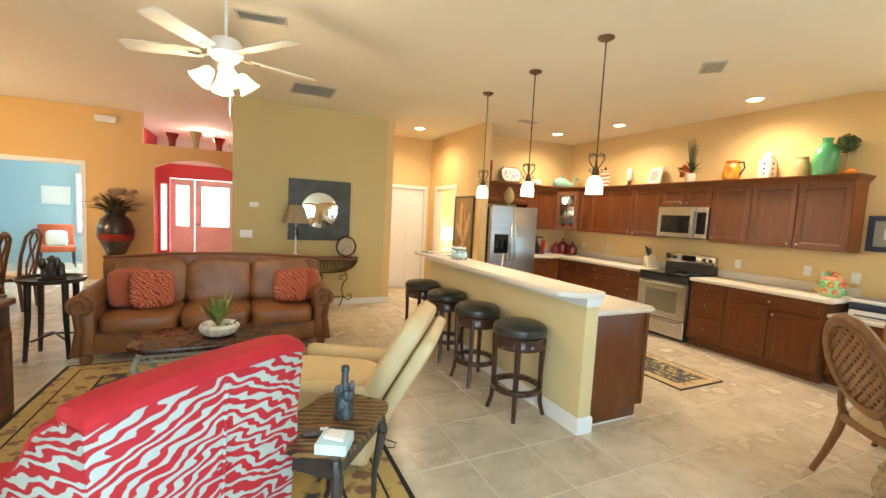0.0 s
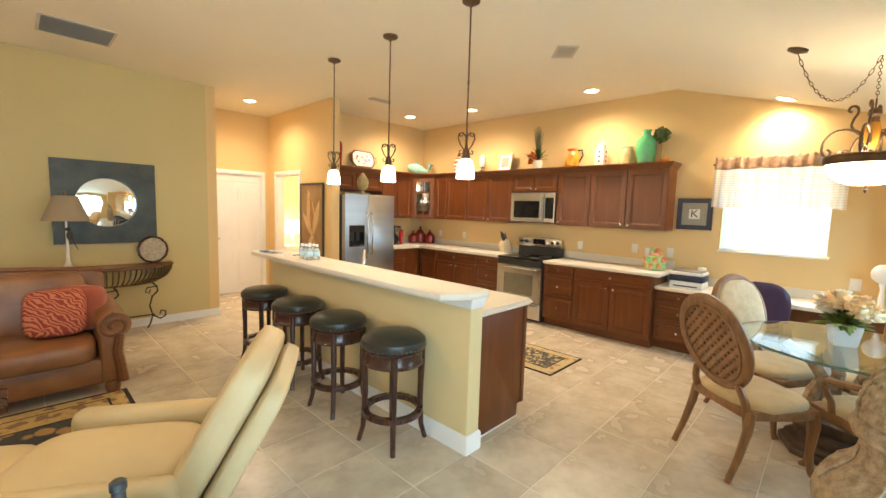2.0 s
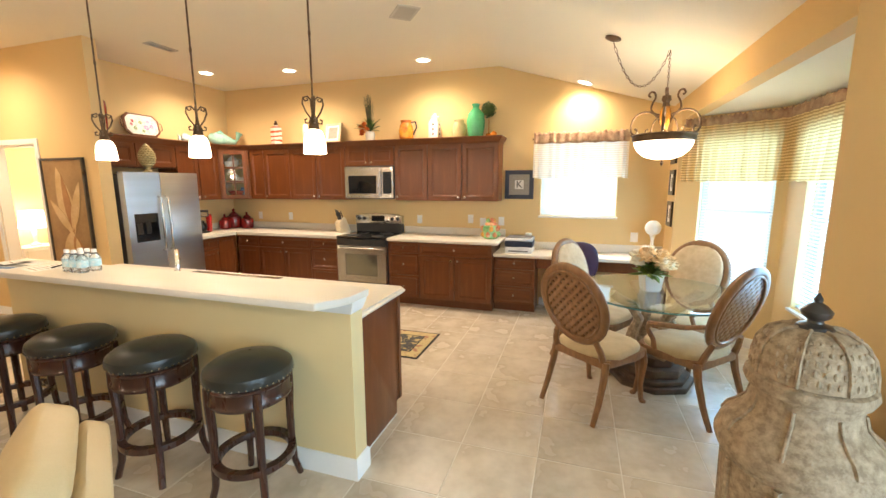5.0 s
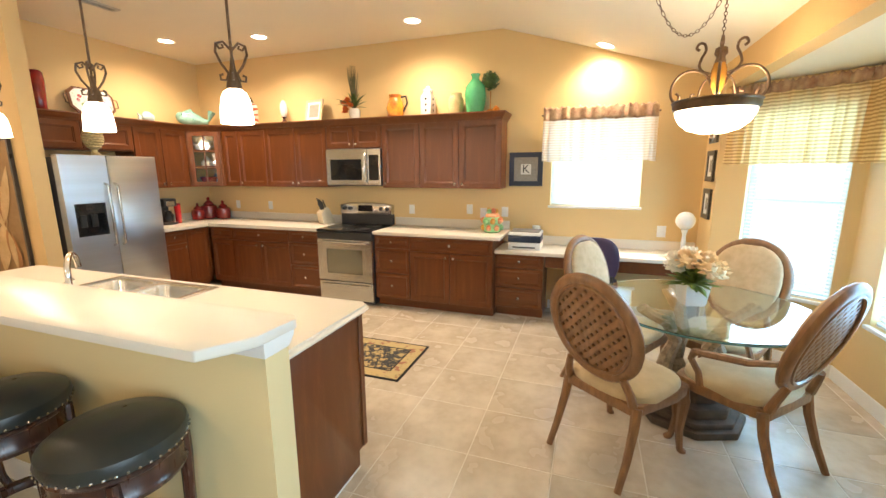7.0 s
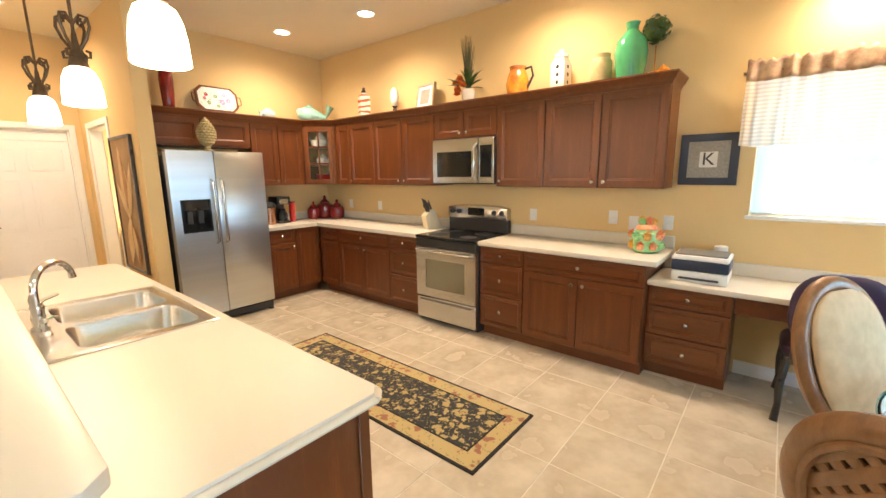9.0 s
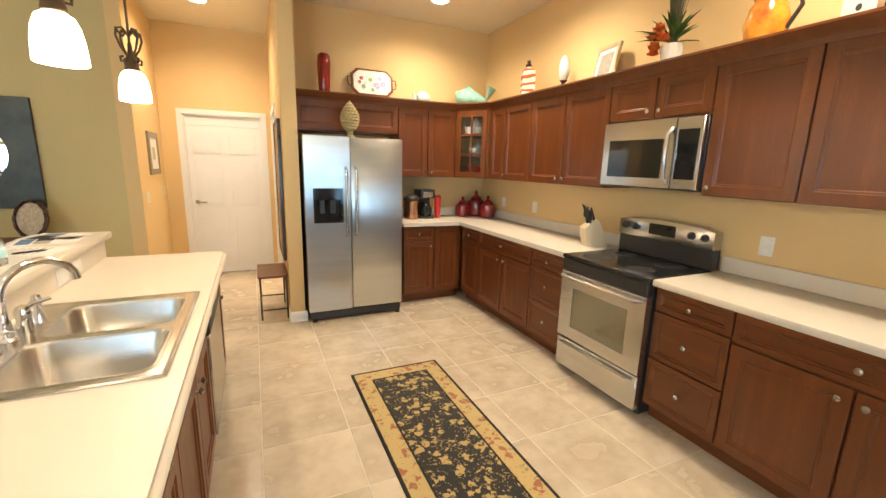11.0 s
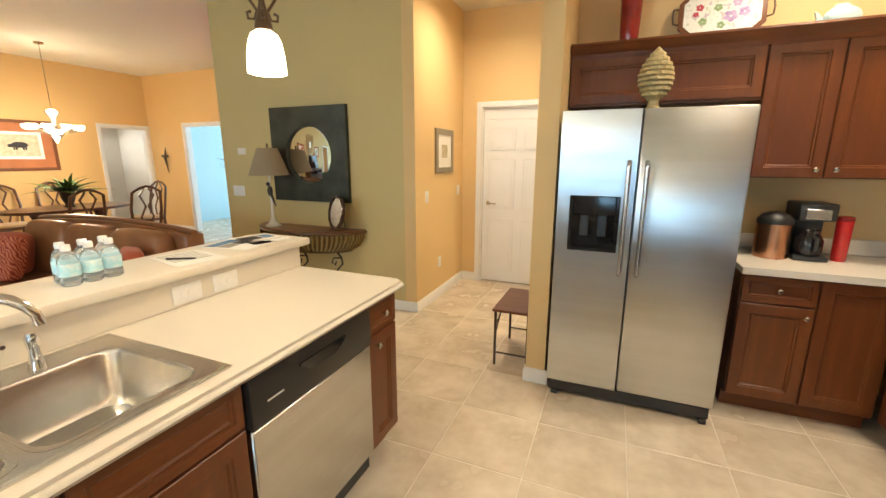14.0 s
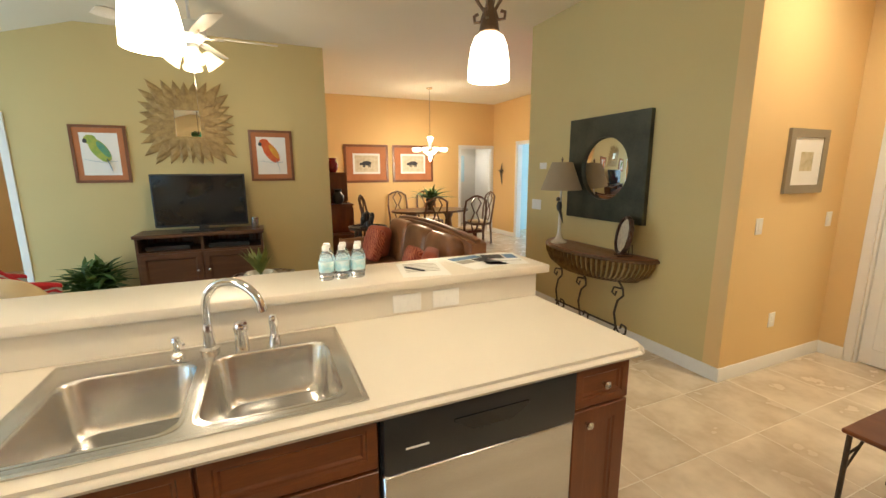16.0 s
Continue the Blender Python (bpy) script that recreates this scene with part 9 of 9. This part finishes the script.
def splat_chair(x, y, rz):
    c = thing("splat_back_chair", "brown carved dining chair with an open splat back", "chair", x, y, 0, rz, "dining room chairs")
    bm = bm_new()
    prism(bm, [(-0.24, 0.22), (0.24, 0.22), (0.20, -0.20), (-0.20, -0.20)], 0.40, 0.45, 0.01)
    part("seat_rail", bm, M_DINEWOOD, c)
    bm = bm_new()
    blob(bm, (0, 0.01, 0.455), (0.22, 0.20, 0.045), 20, None, 3.5)
    part("seat", bm, M_SEATCLOTH, c)
    for s in (-1, 1):
        bm = bm_new()
        tube(bm, [(s * 0.19, -0.22, 0.0), (s * 0.19, -0.19, 0.42), (s * 0.22, -0.23, 0.75), (s * 0.20, -0.28, 1.0), (s * 0.10, -0.29, 1.06)], [0.02, 0.024, 0.02, 0.02, 0.018], 8)
        part("back_post", bm, M_DINEWOOD, c)
        bm = bm_new()
        tube(bm, [(s * 0.22, 0.20, 0.42), (s * 0.235, 0.22, 0.32), (s * 0.215, 0.20, 0.10), (s * 0.225, 0.225, 0.0)], [0.026, 0.028, 0.017, 0.022], 8)
        part("leg", bm, M_DINEWOOD, c)
        bm = bm_new()
        tube(bm, [(s * 0.03, -0.20, 0.45), (s * 0.09, -0.23, 0.62), (s * 0.02, -0.25, 0.78), (s * 0.10, -0.275, 0.95), (s * 0.03, -0.288, 1.05)], 0.014, 6)
        part("splat", bm, M_DINEWOOD, c)
    bm = bm_new()
    tube(bm, [(-0.10, -0.29, 1.06), (0.0, -0.29, 1.085), (0.10, -0.29, 1.06)], 0.02, 8)
    part("crest_rail", bm, M_DINEWOOD, c)
    return c


first = splat_chair(-2.95, 6.45, 95)
for x, y, rz in ((-2.95, 7.25, 88), (-3.9, 7.95, 178), (-4.85, 6.5, -92), (-4.85, 7.2, -90), (-3.9, 5.7, 2)):
    copy_thing(first, pose(x, y, 0, 0, 0, rz))
dt = thing("dining_table", "dark wood dining table in the far room", "table", -3.9, 6.84, 0)
bm = bm_new()
prism(bm, [(0.52 * math.cos(a), 0.82 * math.sin(a)) for a in [2 * math.pi * k / 40 for k in range(40)]], 0.72, 0.76, 0.01)
part("tabletop", bm, M_DINEWOOD, dt)
for y in (-0.4, 0.4):
    bm = bm_new()
    lathe(bm, [(0.24, 0), (0.20, 0.05), (0.07, 0.12), (0.09, 0.35), (0.06, 0.55), (0.12, 0.72)], 18, pose(0, y, 0))
    part("pedestal", bm, M_DINEWOOD, dt)
rngp = random.Random(31)
cp = thing("centrepiece", "dark urn with trailing greenery on the dining table", "plant", -3.9, 6.84, 0.76)
bm = bm_new()
lathe(bm, [(0.08, 0), (0.05, 0.04), (0.09, 0.14), (0.10, 0.22), (0.07, 0.24)], 18)
part("urn", bm, M_BLACKWOOD, cp)
bm = bm_new()
for _ in range(30):
    leaf_bunch(bm, (rngp.uniform(-0.06, 0.06), rngp.uniform(-0.06, 0.06), 0.22), 3, rngp.uniform(0.2, 0.45), 75, rngp, 0.05, 0.6, 0.4)
tagged(part("leaves", bm, M_LEAF, cp), kind="stuff")


def curio():
    c = thing("shelf_unit", "dark stepped wooden shelf unit against the dining room wall", "shelf", -2.55, 4.585, 0, 180)
    for nm, x0, x1, z0, z1, d in (("lower_case", -0.45, 0.45, 0.0, 0.62, 0.42), ("middle_case", -0.20, 0.45, 0.621, 1.05, 0.36), ("upper_case", 0.0, 0.45, 1.051, 1.52, 0.32)):
        bm = bm_new()
        box(bm, x0, x1, -d, 0.0, z0, z1 - 0.03)
        box(bm, x0 - 0.015, x1 + 0.015, -d - 0.02, 0.0, z1 - 0.03, z1, 0.004)
        k = part(nm, bm, M_WOOD, c)
        front(c, "door", x0 + 0.02, x1 - 0.02, z0 + 0.03, z1 - 0.05, -d - 0.02)
    for nm, x, z in (("vase", -2.78, 1.52), ("vase", -2.40, 1.05)):
        turned(nm, "small dark figured vase on the shelf unit", x, 4.75, z, [(0.05, 0), (0.08, 0.05), (0.085, 0.12), (0.05, 0.18), (0.06, 0.22)], M_REDGLAZE if z > 1.2 else M_BLACKWOOD, "vase", 18)


curio()
framed("round_mirror", "pale blue round framed mirror in the bathroom", pose(-7.2, 8.95, 1.6, 0, 0, 90), 0.55, 0.75, [("frame", M_BLUE, 0.09), ("mirror_glass", M_MIRROR, None)], category="mirror")
vb = thing("towel_shelf", "white shelf tower with folded towels in the bathroom", "shelf", -6.95, 8.62, 0, 90)
for k in range(5):
    bm = bm_new()
    box(bm, -0.16, 0.16, -0.14, 0.14, 0.3 + 0.38 * k, 0.32 + 0.38 * k)
    part("shelf", bm, M_WHITE, vb)
    bm = bm_new()
    box(bm, -0.12, 0.12, -0.12, 0.10, 0.321 + 0.38 * k, 0.45 + 0.38 * k, 0.02, 2)
    part("towel", bm, (M_BLUEPAPER, M_REDGLAZE, M_ESPRESSO, M_BLUE, M_PAPER)[k], vb)
bm = bm_new()
for sx in (-0.155, 0.155):
    box(bm, sx - 0.01, sx + 0.01, -0.14, 0.14, 0, 1.9)
part("upright", bm, M_WHITE, vb)
sc = thing("wall_sconce", "dark iron leaf wall sconce by the doorway", "sconce", -4.72, 9.05, 1.50)
bm = bm_new()
tube(bm, [(0, -0.02, -0.30), (0, -0.06, 0.0), (0, -0.03, 0.22)], [0.004, 0.03, 0.004], 8, 0.6)
for s in (-1, 1):
    tube(bm, [(0, -0.05, 0.0), (s * 0.07, -0.06, 0.05), (s * 0.11, -0.05, 0.02)], [0.03, 0.025, 0.004], 8, 0.5)
part("leaf_bracket", bm, M_IRON, sc)

# ---- entry, ledge, blue room ----
ed = thing("door_2", "blush double entry doors with tall glass lights", "door", -1.02, 12.2, 0, 0, "", "structure")
M_BLUSH = material("blush_door_paint", (0.84, 0.66, 0.60), 0.4)
for x0, x1, a, b in ((-0.81, -0.29, -0.69, -0.41), (-0.27, 0.63, -0.13, 0.50)):
    bm = bm_new()
    frame_ring(bm, [(x0, 0.01), (x1, 0.01), (x1, 2.13), (x0, 2.13)], [(a, 0.95), (b, 0.95), (b, 1.97), (a, 1.97)], -0.02, 0.03)
    lf = part("leaf", bm, M_BLUSH, ed)
    bm = bm_new()
    box(bm, a, b, 0.0, 0.006, 0.95, 1.97)
    p = part("pane", bm, M_GLASS, lf)
    p.visible_shadow = False
    bm = bm_new()
    frame_ring(bm, [(a - 0.03, 0.92), (b + 0.03, 0.92), (b + 0.03, 2.0), (a - 0.03, 2.0)], [(a, 0.95), (b, 0.95), (b, 1.97), (a, 1.97)], -0.03, -0.0205)
    part("glazing_bead", bm, M_BLUSH, lf)
    bm = bm_new()
    box(bm, a - 0.02, b + 0.02, -0.028, -0.0205, 0.20, 0.80, 0.006)
    part("lower_panel", bm, M_BLUSH, lf)
sl = thing("window_4", "narrow white-framed sidelight beside the entry doors", "window", -1.97, 12.2, 0, 0, "", "structure")
bm = bm_new()
frame_ring(bm, [(-0.08, 0.30), (0.08, 0.30), (0.08, 2.0), (-0.08, 2.0)], [(-0.055, 0.33), (0.055, 0.33), (0.055, 1.97), (-0.055, 1.97)], 0.0, 0.06)
part("window_frame", bm, M_WHITE, sl)
bm = bm_new()
box(bm, -0.055, 0.055, 0.03, 0.036, 0.33, 1.97)
part("pane", bm, M_GLASS, sl).visible_shadow = False
bm = bm_new()
lathe(bm, [(0.02, 0), (0.012, 0.02), (0.028, 0.04), (0.026, 0.06), (0.004, 0.07)], 14, pose(-0.21, -0.02, 1.0, 90))
part("knob", bm, M_NICKEL, ed)
for x, mt, h in ((-1.37, M_REDGLAZE, 0.26), (-0.985, M_CREAMCER, 0.34), (-0.59, M_REDGLAZE, 0.26)):
    turned("vase", "flared ceramic vase on the plant ledge", x, 9.24, 2.58, [(0.05, 0), (0.07, 0.02), (0.05, 0.04), (0.06, h * 0.5), (0.10, h * 0.9), (0.11, h), (0.10, h)], mt, "vase", 20)


el = thing("ceiling_light", "small lit flush glass ceiling light in the entry", "ceiling light", -0.86, 10.4, 3.12)
bm = bm_new()
lathe(bm, [(0.13, 0), (0.135, -0.015), (0.12, -0.03)], 24)
part("rim", bm, M_NICKEL, el)
bm = bm_new()
lathe(bm, [(0.12, -0.03), (0.11, -0.06), (0.06, -0.085), (0.001, -0.09)], 24, None, False)
part("bowl", bm, M_BOWL, el, "glowing glass bowl")
point_lamp("entry_lamp", (-0.86, 10.4, 2.93), 7, (1.0, 0.92, 0.8), 0.08)


def floor_urn():
    rng = random.Random(44)
    u = thing("urn", "large black and red painted urn with dried foliage on a pedestal", "urn", -2.12, 8.70, 0)
    bm = bm_new()
    lathe(bm, [(0.20, 0), (0.20, 0.05), (0.14, 0.09), (0.12, 0.45), (0.19, 0.53), (0.20, 0.57)], 8)
    part("pedestal", bm, M_ESPRESSO, u)
    bm = bm_new()
    lathe(bm, [(0.11, 0.57), (0.13, 0.60), (0.24, 0.85), (0.27, 1.02), (0.22, 1.20), (0.13, 1.28), (0.17, 1.37), (0.13, 1.36)], 30)
    part("vessel", bm, M_BLACKWOOD, u)
    bm = bm_new()
    lathe(bm, [(0.235, 0.835), (0.247, 0.85), (0.272, 0.96), (0.262, 0.965)], 30, None, False)
    part("red_band", bm, M_REDGLAZE, u)
    bm = bm_new()
    for _ in range(34):
        leaf_bunch(bm, (rng.uniform(-0.05, 0.05), rng.uniform(-0.05, 0.05), 1.32), 3, rng.uniform(0.25, 0.55), 70, rng, 0.05, 0.6, 0.35)
    tagged(part("dried_foliage", bm, M_DRYLEAF, u), kind="stuff")
    mt = material("faded_cream_petals", (0.66, 0.50, 0.34), 0.8, col2=(0.50, 0.30, 0.20), scale=20)
    for k in range(18):
        bm = bm_new()
        blossom(bm, (rng.uniform(-0.28, 0.28), rng.uniform(-0.2, 0.1), rng.uniform(1.4, 1.72)), 0.08, rng, 8, 3)
        part("blossom", bm, mt, u)


floor_urn()
bt = thing("tray_table", "round black tray side table on four slim legs", "table", -1.76, 5.03, 0)
bm = bm_new()
lathe(bm, [(0.001, 0.735), (0.25, 0.735), (0.262, 0.76), (0.27, 0.775), (0.26, 0.775), (0.245, 0.75), (0.001, 0.75)], 36, None, False)
part("tray", bm, M_BLACKWOOD, bt)
for k in range(4):
    a = math.pi / 4 + k * math.pi / 2
    bm = bm_new()
    tube(bm, [(0.19 * math.cos(a), 0.19 * math.sin(a), 0.735), (0.195 * math.cos(a), 0.195 * math.sin(a), 0.4), (0.225 * math.cos(a), 0.225 * math.sin(a), 0.0)], [0.030, 0.025, 0.018], 8)
    part("leg", bm, M_BLACKWOOD, bt)
bm = bm_new()
for k in (0, 1):
    a = math.pi / 4 + k * math.pi / 2
    tube(bm, [(0.18 * math.cos(a), 0.18 * math.sin(a), 0.18), (0, 0, 0.22 + 0.012 * k), (-0.18 * math.cos(a), -0.18 * math.sin(a), 0.18)], 0.011, 6)
part("stretcher", bm, M_BLACKWOOD, bt)
bm = bm_new()
for k in range(9):
    a = 2 * math.pi * k / 9
    blob(bm, (0.07 * math.cos(a), 0.07 * math.sin(a), 0.06 + 0.05 * (k % 3)), (0.032, 0.032, 0.06), 10)
lathe(bm, [(0.11, 0), (0.11, 0.02), (0.05, 0.04), (0.03, 0.18), (0.05, 0.20), (0.002, 0.24)], 16)
fg = part("figurine", bm, M_BLACKWOOD)
fg.location = (-1.76, 5.03, 0.751)
tagged(fg, "dark clustered bronze figurine on the tray table", "figurine")
cv = thing("accent_chair", "orange upholstered accent chair with a white pillow in the blue room", "chair", -3.84, 11.6, 0, 200)
M_ORANGECLOTH = material("orange_cloth", (0.62, 0.13, 0.05), 0.85, fine=300, bump=0.2)
bm = bm_new()
box(bm, -0.30, 0.30, -0.28, 0.30, 0.34, 0.46, 0.03, 2)
part("seat", bm, M_ORANGECLOTH, cv)
bm = bm_new()
box(bm, -0.30, 0.30, -0.32, -0.24, 0.40, 0.92, 0.03, 2)
part("backrest", bm, M_ORANGECLOTH, cv)
for sx in (-0.26, 0.26):
    for sy in (-0.26, 0.26):
        bm = bm_new()
        tube(bm, [(sx, sy, 0.35), (sx * 1.05, sy * 1.05, 0.0)], [0.02, 0.014], 6)
        part("leg", bm, M_ESPRESSO, cv)
throw_pillow(-3.81, 11.48, 0.62, 12, 200, M_PAPER, "white throw pillow on the orange chair", 0.36)
framed("framed_picture", "white framed pale print in the blue room", pose(-4.07, 12.3, 1.56), 0.50, 0.42, [("frame", M_WHITE, 0.05), ("print", M_PAPER, None)])
bw = thing("bright_window", "white-framed window of the blue room", "window", -3.42, 12.295, 0, 0, "", "structure")
bm = bm_new()
frame_ring(bm, [(-0.28, 0.7), (0.28, 0.7), (0.28, 2.1), (-0.28, 2.1)], [(-0.23, 0.75), (0.23, 0.75), (0.23, 2.05), (-0.23, 2.05)], -0.03, -0.001)
part("window_frame", bm, M_WHITE, bw)
# pane glows by itself to stand for daylight; the wall behind is solid
bm = bm_new()
box(bm, -0.23, 0.23, -0.015, -0.010, 0.75, 2.05)
part("daylit_pane", bm, material("daylit_pane", (0.8, 0.85, 0.9), 0.3, glow=(0.85, 0.93, 1.0), glow_strength=1.2), bw)
sp = turned("lamp", "white table lamp glowing in the side room", 3.96, 8.08, 0.80, [(0.06, 0), (0.06, 0.02), (0.02, 0.05), (0.03, 0.20), (0.01, 0.26)], M_WHITECER, "lamp")
bm = bm_new()
lathe(bm, [(0.15, 0.25), (0.12, 0.48), (0.115, 0.48), (0.145, 0.25)], 24, None, False)
part("shade", bm, M_PENDANT, sp, "glowing shade")
nt2 = thing("nightstand", "white drawer chest in the side room", "chest", 3.98, 8.08, 0)
bm = bm_new()
box(bm, -0.25, 0.25, -0.2, 0.2, 0.0, 0.80, 0.006)
part("body", bm, M_WHITE, nt2)
for k in range(3):
    bm = bm_new()
    box(bm, -0.23, 0.23, -0.215, -0.201, 0.06 + 0.24 * k, 0.28 + 0.24 * k, 0.004)
    part("drawer_front", bm, M_WHITE, nt2)
sm = thing("emergency_light", "white wall-mounted box light high on the far wall", "light", -2.32, 9.05, 2.93)
bm = bm_new()
box(bm, -0.15, 0.15, -0.07, -0.001, -0.06, 0.06, 0.02, 2)
part("housing", bm, M_PLATE, sm)

# ---- floor tiles ----


def floor_tiles():
    p, g = 0.47, 0.0035
    bm = bm_new()
    h = p / 2 - g
    vs = []
    for dx, dz in ((0.0, -0.004), (0.0, -0.0012), (0.002, 0.0)):
        vs.append([bm.verts.new((sx * (h - dx), sy * (h - dx), dz)) for sx, sy in ((-1, -1), (1, -1), (1, 1), (-1, 1))])
    ring_faces(bm, vs, True, False, True)
    me = mesh_of("tile", bm, M_TILE, 0)
    # rest of the house, joined
    rest, verts, faces = [], [], []
    for i in range(-19, 11):
        for j in range(-7, 23):
            cx, cy = 1.25 + (i + 0.5) * p, 2.055 + (j + 0.5) * p
            if not (-7.5 < cx < 6.05 and -1.1 < cy < 12.5):
                continue
            if 0.75 < cx < 5.95 and -0.95 < cy < 6.7:
                t = new("tile", me)
                t.parent = floor
                t.location = (cx, cy, 0)
            else:
                k = len(verts)
                verts += [(cx + sx * h, cy + sy * h, 0.0) for sx, sy in ((-1, -1), (1, -1), (1, 1), (-1, 1))]
                faces.append((k, k + 1, k + 2, k + 3))
    m2 = bpy.data.meshes.new("far_tiles")
    m2.from_pydata(verts, [], faces)
    m2.materials.append(M_TILE)
    o = new("far_tiles", m2)
    o.parent = floor
    tagged(o, kind="stuff")


floor_tiles()
